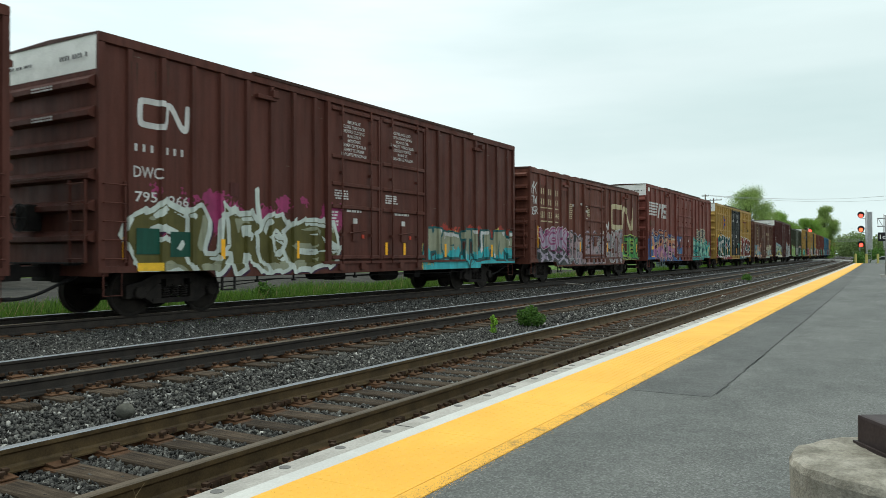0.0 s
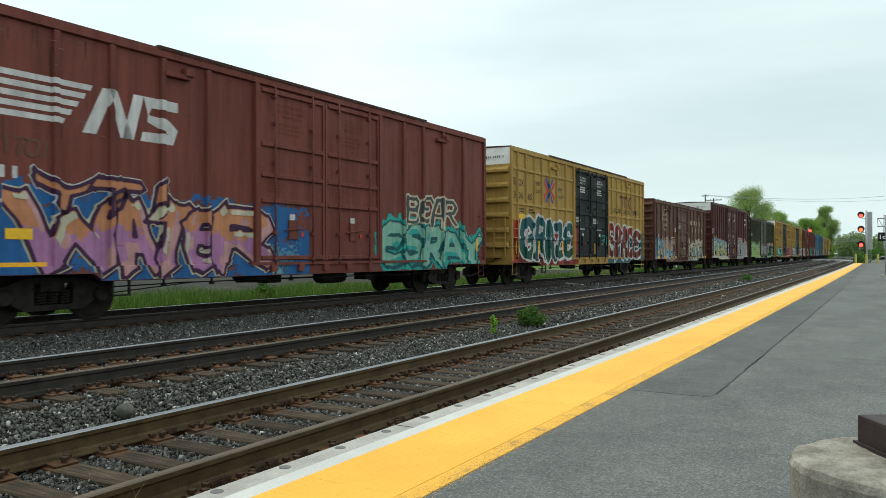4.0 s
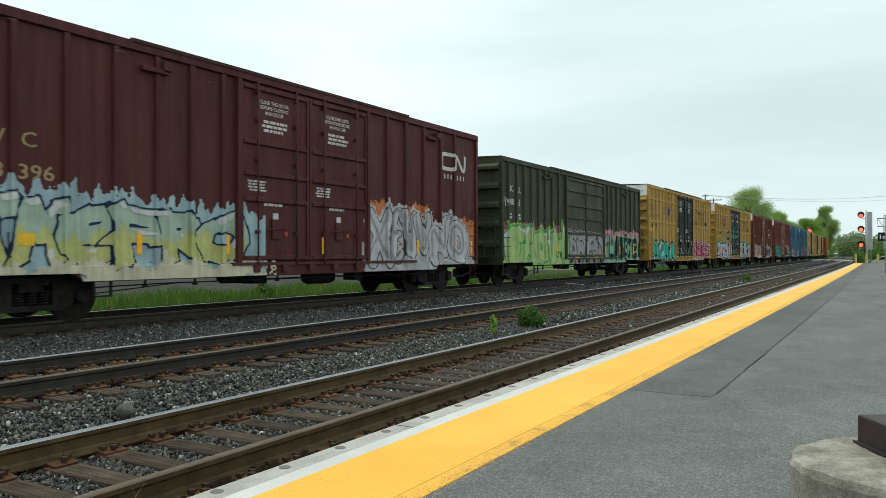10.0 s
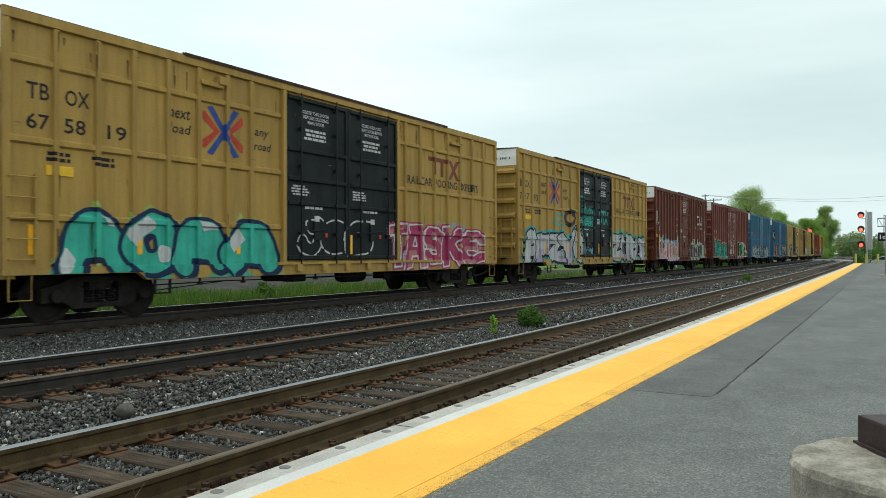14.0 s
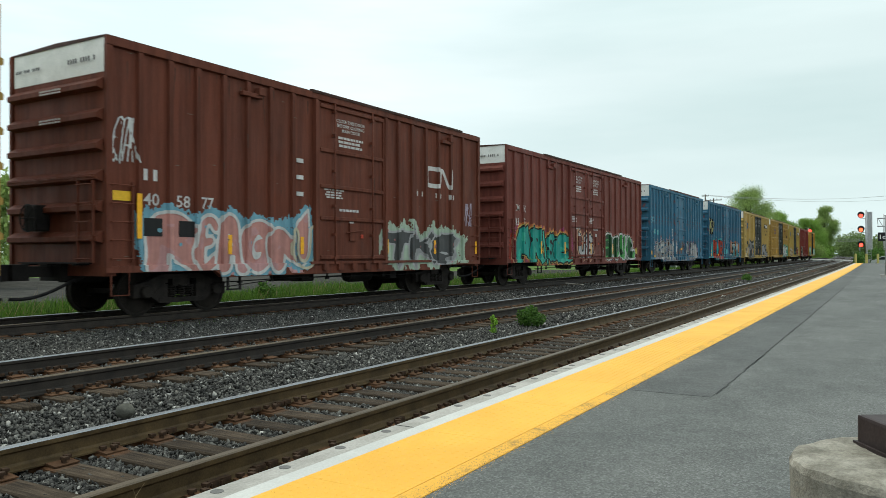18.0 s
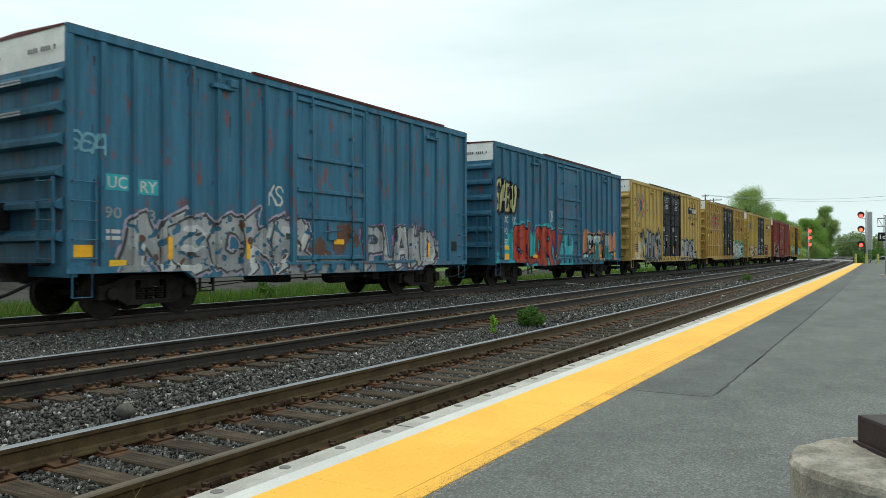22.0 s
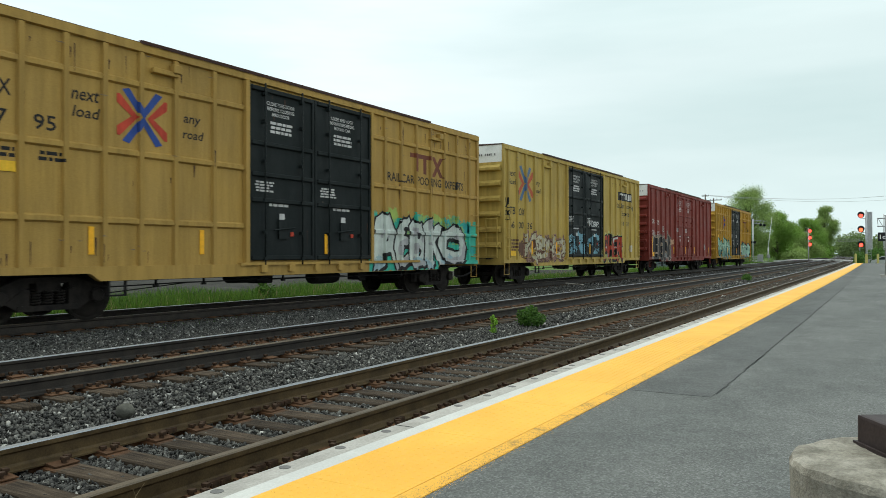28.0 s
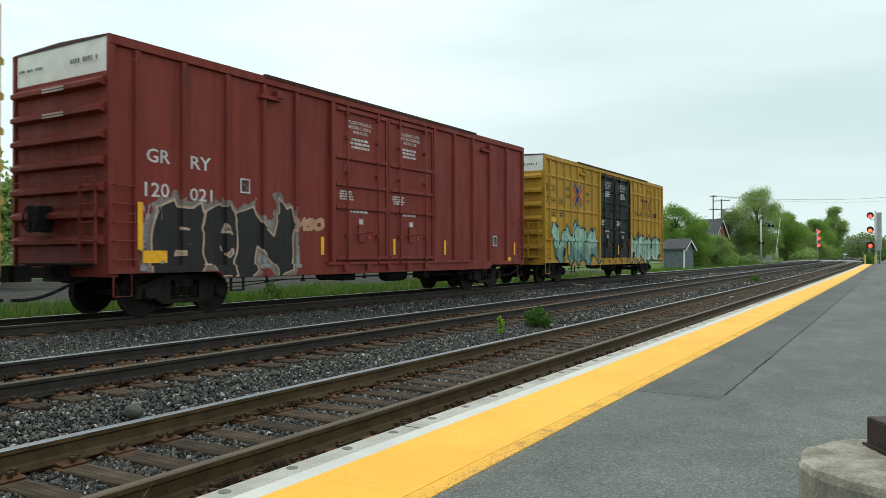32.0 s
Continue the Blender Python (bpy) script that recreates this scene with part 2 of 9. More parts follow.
def tie_wood():
    """Grey split tie wood, rust-stained under the plates."""
    m, n, l, b = nodes_of("weathered_tie_wood")
    grain = noise_tex(n, l, 3.0, 6, 0.7, (9, 0.7, 1))
    big = noise_tex(n, l, 1.7, 5, 0.6)
    co = n.new("ShaderNodeTexCoord")
    sp = n.new("ShaderNodeSeparateXYZ")
    l.new(co.outputs["Object"], sp.inputs["Vector"])
    def calc(op, *v):
        k = n.new("ShaderNodeMath")
        k.operation = op
        for i, q in enumerate(v):
            if isinstance(q, (int, float)):
                k.inputs[i].default_value = q
            else:
                l.new(q, k.inputs[i])
        return k.outputs["Value"]
    off = calc("ABSOLUTE", calc("SUBTRACT", calc("ABSOLUTE", sp.outputs["Y"]), 0.7))
    stain = calc("ADD", calc("MULTIPLY", off, -2.2), calc("ADD", calc("MULTIPLY", big.outputs["Fac"], 1.8), -0.05))
    c = ramp(n, l, grain.outputs["Fac"], [(0.30, (0.014, 0.010, 0.007)), (0.5, (0.046, 0.034, 0.023)), (0.72, (0.098, 0.076, 0.054))]).outputs["Color"]
    o = n.new("ShaderNodeObjectInfo")
    c = blend(n, l, 1.0, c, ramp(n, l, o.outputs["Random"], [(0.0, (0.6,) * 3), (1.0, (1.25,) * 3)]).outputs["Color"], "MULTIPLY")
    c = blend(n, l, ramp(n, l, stain, [(0.2, (0, 0, 0)), (0.6, (0.85,) * 3)]).outputs["Color"], c, (0.115, 0.050, 0.020))
    l.new(c, b.inputs["Base Color"])
    b.inputs["Roughness"].default_value = 0.95
    bump(n, l, b, grain.outputs["Fac"], 0.9, 0.02)
    return m


M_TIE = tie_wood()
M_PLATE = mottled("rusty_tie_plate", (0.052, 0.028, 0.015), (0.130, 0.066, 0.032), 9.0, 0.9, 60.0, 0.1, 0.4, 0.004, rand=0.3)
M_SPIKE = mottled("dark_spike_steel", (0.030, 0.019, 0.012), (0.080, 0.046, 0.027), 20.0, 0.8, 60.0, 0.2, 0.2, 0.002)
M_CONCRETE = mottled("edge_concrete", (0.27, 0.265, 0.24), (0.42, 0.41, 0.38), 3.0, 0.9, 45.0, 0, 0.4, 0.004, grit=0.22)
M_WHITE_LINE = mottled("worn_white_paint", (0.45, 0.46, 0.44), (0.55, 0.56, 0.53), 2.0, 0.8, 60.0, 0, 0.3, 0.003, grit=0.12)
M_PLUG = plain("grey_plug", (0.14, 0.14, 0.135), 0.9)


def asphalt(name, lo, hi, seam=0.0):
    """Old asphalt: broad stains, aggregate in it, fine pits."""
    m, n, l, b = nodes_of(name)
    broad = noise_tex(n, l, 0.45, 6, 0.6, (0.6, 1.6, 1))
    stain = noise_tex(n, l, 2.6, 6, 0.7)
    agg = n.new("ShaderNodeTexVoronoi")
    co = n.new("ShaderNodeTexCoord")
    agg.inputs["Scale"].default_value = 105.0
    l.new(co.outputs["Object"], agg.inputs["Vector"])
    c = ramp(n, l, broad.outputs["Fac"], [(0.32, lo), (0.68, hi)]).outputs["Color"]
    c = blend(n, l, 1.0, c, ramp(n, l, stain.outputs["Fac"], [(0.3, (0.82,) * 3), (0.7, (1.12,) * 3)]).outputs["Color"], "MULTIPLY")
    c = blend(n, l, 1.0, c, ramp(n, l, agg.outputs["Color"], [(0.15, (0.66,) * 3), (0.6, (0.98,) * 3), (0.92, (1.5,) * 3)]).outputs["Color"], "MULTIPLY")
    l.new(c, b.inputs["Base Color"])
    b.inputs["Roughness"].default_value = 0.9
    bump(n, l, b, agg.outputs["Distance"], 0.5, 0.006)
    return m


M_ASPHALT = asphalt("platform_asphalt", (0.104, 0.112, 0.108), (0.152, 0.160, 0.153))
M_ASPHALT_DARK = asphalt("patched_asphalt", (0.084, 0.091, 0.089), (0.128, 0.135, 0.131))


def yellow_paint():
    """Yellow tactile panels: scuffed, gritty towards the edge by the asphalt."""
    m, n, l, b = nodes_of("yellow_tactile")
    broad = noise_tex(n, l, 1.1, 5, 0.6)
    scuff = noise_tex(n, l, 7.0, 8, 0.75)
    c = ramp(n, l, broad.outputs["Fac"], [(0.3, (0.72, 0.375, 0.045)), (0.7, (0.83, 0.455, 0.065))]).outputs["Color"]
    c = blend(n, l, ramp(n, l, scuff.outputs["Fac"], [(0.66, (0, 0, 0)), (0.74, (0.6,) * 3)]).outputs["Color"], c, (0.40, 0.22, 0.05))
    l.new(c, b.inputs["Base Color"])
    b.inputs["Roughness"].default_value = 0.6
    bump(n, l, b, scuff.outputs["Fac"], 0.2, 0.004)
    return m


def gritty_yellow():
    m, n, l, b = nodes_of("worn_yellow_edge")
    grit = noise_tex(n, l, 45.0, 4, 0.8)
    broad = noise_tex(n, l, 3.0, 4, 0.6)
    f = blend(n, l, 0.45, grit.outputs["Color"], broad.outputs["Color"])
    c = blend(n, l, ramp(n, l, f, [(0.50, (0, 0, 0)), (0.60, (0.85,) * 3)]).outputs["Color"], (0.74, 0.40, 0.06), (0.22, 0.16, 0.06))
    l.new(c, b.inputs["Base Color"])
    b.inputs["Roughness"].default_value = 0.8
    bump(n, l, b, grit.outputs["Fac"], 0.4, 0.005)
    return m


M_YELLOW = yellow_paint()
M_YELLOW_WORN = gritty_yellow()

bm = bmesh.new()
xs = [-60, -20, 0, 20, 40, 60, 90, 120, 160, 220, 300, 420, 650, 1000, 1800, 3500]
ground_y = [-2500.0, -500.0, -60.0, 1.9, 2.9, 3.0, 6.2, 6.9, 10.2, 11.3, 12.3, 15.6, 16.4, 17.2, 20.0, 24.0, 40.0, 120.0, 600.0, 2500.0]


def ground_z(y):
    pts = [(-60, -0.25), (2.9, -0.30), (3.0, -0.27), (6.2, -0.255), (6.9, -0.175), (10.2, -0.14), (11.3, -0.13), (12.3, -0.06), (15.6, -0.06), (17.2, -0.30), (20, -0.45), (40, -0.5), (5000, -0.5)]
    for (a, za), (b, zb) in zip(pts, pts[1:]):
        if y <= b:
            return za + (zb - za) * max(0.0, min(1.0, (y - a) / (b - a)))
    return -0.5


grid = [[bm.verts.new((x, y + (bend(x) if abs(y) < 100 else 0), ground_z(y))) for y in ground_y] for x in xs]
for i in range(len(xs) - 1):
    for j in range(len(ground_y) - 1):
        f = bm.faces.new((grid[i][j], grid[i + 1][j], grid[i + 1][j + 1], grid[i][j + 1]))
        f.material_index = 0 if 2.8 < ground_y[j] < 16.3 and xs[i] < 600 else 1
ground = tagged(new("ground", mesh_of(bm, "ground", M_BALLAST, M_GRASS_SOIL)), "dark ballast bed between grassy verges", "ground", kind="structure")

# the gravel lot beyond the grass
bm = bmesh.new()
pts = [(-40, 25.5), (20, 25.0), (52, 24.6), (74, 25.5), (86, 28.0), (70, 40), (30, 60), (-40, 60)]
prism(bm, pts, "z", -0.60, -0.40)
for k in M_GRAVEL.node_tree.nodes:
    if k.type == "BSDF_PRINCIPLED":
        k.inputs["Specular IOR Level"].default_value = 0.0
lot = tagged(new("gravel_lot", mesh_of(bm, "gravel_lot", M_GRAVEL)), "pale grey gravel lot behind the grass", "gravel lot", kind="structure")


def swept(bm, outline, path_y, z0, x_list, mi=0, top=None):
    """Sweep a closed (y, z) outline along a track."""
    rings = [[bm.verts.new((x, path_y(x) + p[0], z0 + p[1])) for p in outline] for x in x_list]
    k = len(outline)
    for u, v in zip(rings, rings[1:]):
        for i in range(k):
            f = bm.faces.new((u[i], v[i], v[(i + 1) % k], u[(i + 1) % k]))
            f.material_index = 1 if top is not None and i in top else mi
    bm.faces.new(rings[0])
    bm.faces.new(rings[-1][::-1])


RAIL_PROFILE = [(-0.075, -0.185), (0.075, -0.185), (0.075, -0.172), (0.02, -0.155), (0.010, -0.135), (0.010, -0.06), (0.036, -0.042), (0.037, -0.010), (0.028, -0.001), (-0.028, -0.001), (-0.037, -0.010), (-0.036, -0.042), (-0.010, -0.06), (-0.010, -0.135), (-0.02, -0.155), (-0.075, -0.172)]
rail_x = [-165 + 20 * i for i in range(7)] + [-25 + 2.5 * i for i in range(60)] + [125 + 12 * i for i in range(1, 60)]


M_RAIL_GREY = mottled("rail_grey_face", (0.20, 0.22, 0.24), (0.33, 0.35, 0.37), 8.0, 0.4, 120.0, 0.6, 0.05, 0.001, stretch=(0.1, 1, 1))


def make_track(name, label, path_y, z0, web, bright=M_RAIL_TOP):
    tr = thing(name, label, "railway track", "tracks", "structure")
    for side, head in ((-0.7555, M_RAIL_DULL), (0.7555, bright)):
        bm = bmesh.new()
        swept(bm, [(p[0] + side, p[1]) for p in RAIL_PROFILE], path_y, z0, rail_x, 0, (7, 8, 9))
        part("rail", bm, (web, head), tr, "brown rail with a bright running face" if side > 0 else "brown rail with a dull worn head")
    return tr


track_1 = make_track("track_1", "track beside the platform on old wooden ties", y_near, 0.0, M_RAIL, M_RAIL_GREY)
track_2 = make_track("track_2", "middle track with rusty tie plates in dark ballast", y_mid, ZM, M_RAIL_DARK, M_RAIL_GREY)
track_3 = make_track("track_3", "far track that carries the passing train", y_train, ZT, M_RAIL_DARK)

# platform slab, patch, edge beam, white line, tactile strip
px = [-14 + 2.0 * i for i in range(60)]
px = [x for x in px if x < PLAT_END] + [PLAT_END]


def strip(name, y0, y1, z0, z1, mat, label, x_list=None, parent=None, cat="platform"):
    bm = bmesh.new()
    rings = [[bm.verts.new((x, y + bend(x) * (1 if y > -1 else 0), z)) for y, z in ((y0, z0), (y1, z0), (y1, z1), (y0, z1))] for x in (x_list or px)]
    for u, v in zip(rings, rings[1:]):
        for i in range(4):
            bm.faces.new((u[i], v[i], v[(i + 1) % 4], u[(i + 1) % 4]))
    bm.faces.new(rings[0])
    bm.faces.new(rings[-1][::-1])
    ob = new(name, mesh_of(bm, name, mat))
    if parent:
        ob.parent = parent
        ob["label"] = label
        return ob
    return tagged(ob, label, cat, kind="structure")


platform = strip("platform", -30.0, 1.968, -0.9, PLAT_Z, M_ASPHALT, "grey asphalt station platform with patches and cracks")
edge = strip("platform_edge", 2.815, PLAT_EDGE, -0.9, PLAT_Z, M_CONCRETE, "grey concrete platform edge beam with round plugs")
line = strip("platform_line", 2.69, 2.813, -0.9, PLAT_Z + 0.002, M_WHITE_LINE, "worn white line along the platform edge")
tactile = strip("tactile_strip", 2.085, 2.688, -0.9, PLAT_Z + 0.006, M_YELLOW, "yellow tactile warning strip along the platform edge")
strip("worn_border", 1.97, 2.083, -0.5, PLAT_Z + 0.004, M_YELLOW_WORN, "gritty worn yellow border", None, tactile)


# ================= beyond the tracks =================
M_BARK = mottled("tree_bark", (0.045, 0.036, 0.028), (0.095, 0.078, 0.060), 4.0, 0.95, 30.0, 0, 0.6, 0.02, stretch=(1, 1, 0.3))


def leaf_mat(name, lo, hi):
    m, n, l, b = nodes_of(name)
    g = n.new("ShaderNodeNewGeometry")
    c = ramp(n, l, g.outputs["Random Per Island"], [(0.0, lo), (0.6, hi), (1.0, tuple(min(1.0, x * 1.2) for x in hi))]).outputs["Color"]
    l.new(c, b.inputs["Base Color"])
    b.inputs["Roughness"].default_value = 0.6
    b.inputs["Transmission Weight"].default_value = 0.0
    t = n.new("ShaderNodeBsdfTranslucent")
    mix = n.new("ShaderNodeMixShader")
    mix.inputs["Fac"].default_value = 0.42
    l.new(c, t.inputs["Color"])
    l.new(b.outputs["BSDF"], mix.inputs[1])
    l.new(t.outputs["BSDF"], mix.inputs[2])
    out = [k for k in n if k.type == "OUTPUT_MATERIAL"][0]
    l.new(mix.outputs["Shader"], out.inputs["Surface"])
    return m


# LEAF_A to LEAF_C: distance haze is put into paler, duller leaf tones
LEAF_A = leaf_mat("maple_leaves", (0.15, 0.225, 0.062), (0.29, 0.40, 0.125))
LEAF_B = leaf_mat("fresh_leaves", (0.115, 0.21, 0.042), (0.24, 0.39, 0.080))
LEAF_C = leaf_mat("dark_leaves", (0.095, 0.145, 0.052), (0.19, 0.265, 0.10))
LEAF_BUSH = leaf_mat("bush_leaves", (0.035, 0.085, 0.016), (0.080, 0.170, 0.030))
LEAF_WEED = leaf_mat("bright_weed_leaves", (0.12, 0.26, 0.03), (0.26, 0.46, 0.06))
GRASS_MAT = leaf_mat("grass_blades", (0.022, 0.056, 0.008), (0.092, 0.178, 0.024))
STRAW_MAT = leaf_mat("dry_stalks", (0.16, 0.11, 0.06), (0.30, 0.23, 0.13))


def leaf_cloud(lobes, count, size, seed, squash=0.55, stray=0.10):
    """Leaf quads scattered through overlapping lobes (x, y, z, rx, ry, rz), thicker towards their skins."""
    rng = np.random.default_rng(seed)
    vol = np.array([a[3] * a[4] * a[5] for a in lobes]) ** 0.75
    pick = rng.choice(len(lobes), count, p=vol / vol.sum())
    L = np.array(lobes)[pick]
    d = rng.normal(size=(count, 3))
    d /= np.linalg.norm(d, axis=1)[:, None]
    r = rng.uniform(0.08, 1.0, count) ** 0.5 * (1 + stray * rng.normal(size=count))
    p = L[:, :3] + d * L[:, 3:] * r[:, None]
    u = rng.normal(size=(count, 3))
    u /= np.linalg.norm(u, axis=1)[:, None]
    v = np.cross(u, rng.normal(size=(count, 3)))
    v /= np.linalg.norm(v, axis=1)[:, None]
    s = size * rng.uniform(0.55, 1.25, count)[:, None]
    a, b = u * s, v * s * squash
    verts = np.stack([p - a, p - b * 0.9, p + a, p + b], 1).reshape(-1, 3)
    faces = np.arange(count * 4).reshape(-1, 4)
    me = bpy.data.meshes.new("crown")
    me.from_pydata(verts.tolist(), [], faces.tolist())
    return me


def tree(label, x, y, z, height, spread, leaf, seed, count=5200, size=0.34, trunk=0.3, low=0.25, lobes=13):
    rnd = random.Random(seed)
    t = thing("tree", label, "tree", "trees by the line", loc=(x, y, z))
    bm = bmesh.new()
    tube(bm, [(0, 0, -0.3), (0.1, 0, height * 0.25), (-0.1, 0.1, height * 0.55), (0.1, 0, height * 0.86)], [trunk, trunk * 0.8, trunk * 0.5, trunk * 0.12], 8)
    tr = part("trunk", bm, M_BARK, t)
    blobs = []
    lobes *= 2
    for k in range(lobes):
        h = low + (0.95 - low) * (k + rnd.uniform(0.0, 1.0)) / lobes
        ang = rnd.uniform(0, 6.28)
        wide = math.sin(math.pi * min(1.0, (h - low * 0.6) / (1.02 - low * 0.6))) ** 0.7
        rr = spread * 0.78 * wide * rnd.uniform(0.3, 1.0)
        bx, by, bz = math.cos(ang) * rr, math.sin(ang) * rr, h * height
        k1 = spread * rnd.uniform(0.24, 0.42) * (0.6 + 0.5 * wide)
        blobs.append((bx, by, bz, k1, k1, k1 * rnd.uniform(0.65, 0.95)))
        bm = bmesh.new()
        tube(bm, [(0, 0, max(0.3, bz - spread * 0.55)), (bx * 0.5, by * 0.5, bz - spread * 0.18), (bx, by, bz)], [trunk * 0.36, trunk * 0.2, trunk * 0.06], 5)
        part("limb", bm, M_BARK, tr)
    blobs.append((0, 0, height * 0.9, spread * 0.3, spread * 0.3, height * 0.10))
    me = leaf_cloud(blobs, int(count * 1.6), size * 0.78, seed, stray=0.20)
    me.materials.append(leaf)
    part("crown", me, None, t)
    return t


def shrub(label, x, y, z, lobes, leaf, seed, count, size, name="bush", cat="bush", group=""):
    t = thing(name, label, cat, group, loc=(x, y, z))
    rnd = random.Random(seed)
    hi = max(a[2] for a in lobes)
    for k in range(5):
        a = rnd.choice(lobes)
        bm = bmesh.new()
        w = hi * 0.03 + 0.004
        tube(bm, [(a[0] * 0.15, a[1] * 0.15, -0.05), (a[0] * 0.6, a[1] * 0.6, a[2] * 0.6), (a[0], a[1], a[2] + a[5] * 0.5)], [w, w * 0.7, w * 0.2], 5)
        part("stem", bm, M_BARK, t)
    me = leaf_cloud(lobes, count, size, seed)
    me.materials.append(leaf)
    part("leaves", me, None, t)
    return t


tree("tall full-leaved maple beyond the crossing", 190, 28.0, -0.5, 17.0, 7.2, LEAF_A, 3, 36000, 0.19, 0.45, 0.10, 30)
tree("dark leafy tree beside the maple", 186, 33.5, -0.5, 12.0, 5.5, LEAF_C, 4, 20000, 0.19, 0.35, 0.06)
tree("light green tree on the maple's far side", 200, 23.0, -0.5, 12.0, 5.0, LEAF_B, 5, 18000, 0.19, 0.3, 0.08)
tree("upright poplar-like tree far along the line", 262, 16.6, -0.5, 16.6, 4.9, LEAF_A, 6, 24000, 0.21, 0.35, 0.03, 24)
tree("fresh green tree far along the line", 252, 21.0, -0.5, 12.6, 6.0, LEAF_B, 7, 20000, 0.21, 0.3, 0.05)
tree("fresh green tree by the far signal", 232, 24.5, -0.5, 11.0, 5.4, LEAF_B, 8, 18000, 0.21, 0.3, 0.05)
tree("low spreading tree by the far signal", 228, 19.0, -0.5, 7.6, 4.2, LEAF_A, 12, 14000, 0.20, 0.25, 0.05)
tree("fresh green tree over the shed", 108, 26.6, -0.5, 8.9, 3.8, LEAF_B, 9, 20000, 0.13, 0.2, 0.06)
tree("leafy tree in front of the brick house", 112, 24.6, -0.5, 6.6, 3.4, LEAF_B, 10, 19000, 0.125, 0.18, 0.03)
tree("low leafy tree between house and line", 116, 22.6, -0.5, 4.6, 3.0, LEAF_A, 11, 13000, 0.125, 0.15, 0.03)
tree("roadside tree far behind the train", 22.0, 44.0, -0.5, 9.4, 4.0, LEAF_A, 13, 6000, 0.28, 0.25, 0.12)
shrub("rounded light green bush beside the line", 120, 22.3, -0.5, [(0, 0, 1.2, 2.2, 2.2, 1.4), (1.5, 0.5, 1.6, 1.8, 1.8, 1.2), (-1.6, 0.3, 1.0, 1.6, 1.6, 1.1)], LEAF_B, 14, 4200, 0.18, group="bushes by the line")
shrub("low scrub along the fence by the crossing", 150, 23.5, -0.5, [(0, 0, 0.8, 3.0, 1.6, 1.0), (6, 0.5, 0.9, 3.0, 1.6, 1.1), (-6, 0.2, 0.7, 3.2, 1.4, 0.9)], LEAF_C, 15, 4200, 0.22, group="bushes by the line")
shrub("scrub past the crossing by the far signal", 205, 19.5, -0.5, [(0, 0, 1.0, 4.0, 1.8, 1.5), (9, 0.2, 1.3, 4.0, 2.0, 1.9), (-7, 0.5, 1.0, 4.0, 2.0, 1.5), (18, 0.2, 1.5, 4.0, 2.0, 2.0)], LEAF_A, 16, 6000, 0.30, group="bushes by the line")
shrub("weedy bush behind the platform's end", 116, 3.2, -0.5, [(0, 0, 0.9, 1.0, 0.7, 1.2), (3, 0.2, 1.0, 1.4, 0.8, 1.1), (6, -2.0, 1.3, 2.2, 1.5, 1.5)], LEAF_BUSH, 17, 3200, 0.14, group="bushes by the line")

shrub("scrub at the foot of the far trees", 250, 17.0, -0.5, [(0, 0, 1.6, 4.0, 2.6, 2.4), (8, -0.6, 2.2, 4.0, 2.8, 2.8), (-10, 1.0, 1.6, 4.0, 2.4, 2.2), (4, 3.0, 2.6, 4.0, 3.0, 3.0)], LEAF_B, 18, 9000, 0.26, group="bushes by the line")

# woods that close the view
lob = []
rnd = random.Random(19)
for k in range(60):
    y = -70 + k * 3.2
    x = 400 + 30 * math.sin(k * 0.7) + (0 if -6 < y < 40 else -40)
    hgt = rnd.uniform(8, 12.5)
    if 12 < y - bend(400) < 17:
        hgt *= 0.75
        x += 160
    lob.append((x, y, hgt * 0.45, 6, 3.6, hgt * 0.55))
me = leaf_cloud(lob, 64000, 0.55, 20)
me.materials.append(LEAF_C)
tagged(new("woods", me), "far green woods along the horizon", "woods", kind="stuff")
lob = []
for k in range(46):
    x = 20 + k * 8.5
    y = 66 + 8 * math.sin(k * 1.3) - (x > 150) * 22
    hgt = rnd.uniform(5, 8)
    lob.append((x, y, hgt * 0.45, 5.5, 3.6, hgt * 0.5))
me = leaf_cloud(lob, 40000, 0.42, 21)
me.materials.append(LEAF_A)
tagged(new("woods", me), "hedge of trees far behind the line", "woods", kind="stuff")

# grass behind the train, weeds on the shoulder
rng = np.random.default_rng(31)


def grass(name, label, n, xr, yr, hr, mat, seed, clump=0.0):
    rng = np.random.default_rng(seed)
    x = rng.uniform(xr[0], xr[1], n) ** 1.0
    y = rng.uniform(yr[0], yr[1], n)
    keep = rng.random(n) < 0.55 + 0.45 * np.sin(x * 0.9 + 3 * np.sin(x * 0.23)) * np.sin(y * 1.7 + x * 0.3) if clump else np.ones(n, bool)
    x, y = x[keep], y[keep]
    n = len(x)
    z = np.array([ground_z(v) for v in y]) - 0.02
    y = y + np.where(x > CURVE_X, (x - CURVE_X) ** 2 / (2 * CURVE_R), 0)
    h = rng.uniform(hr[0], hr[1], n) * (0.8 + 0.3 * np.sin(x * 0.7) * np.sin(y * 1.1))
    a = rng.uniform(0, 6.28, n)
    w = rng.uniform(0.010, 0.022, n)
    lean = rng.normal(0, 0.35, (n, 2)) * h[:, None]
    b0 = np.stack([x - w * np.cos(a), y - w * np.sin(a), z], 1)
    b1 = np.stack([x + w * np.cos(a), y + w * np.sin(a), z], 1)
    t = np.stack([x + lean[:, 0], y + lean[:, 1], z + h], 1)
    me = bpy.data.meshes.new(name)
    me.from_pydata(np.stack([b0, b1, t], 1).reshape(-1, 3).tolist(), [], np.arange(n * 3).reshape(-1, 3).tolist())
    me.materials.append(mat)
    return tagged(new(name, me), label, "grass", kind="stuff")


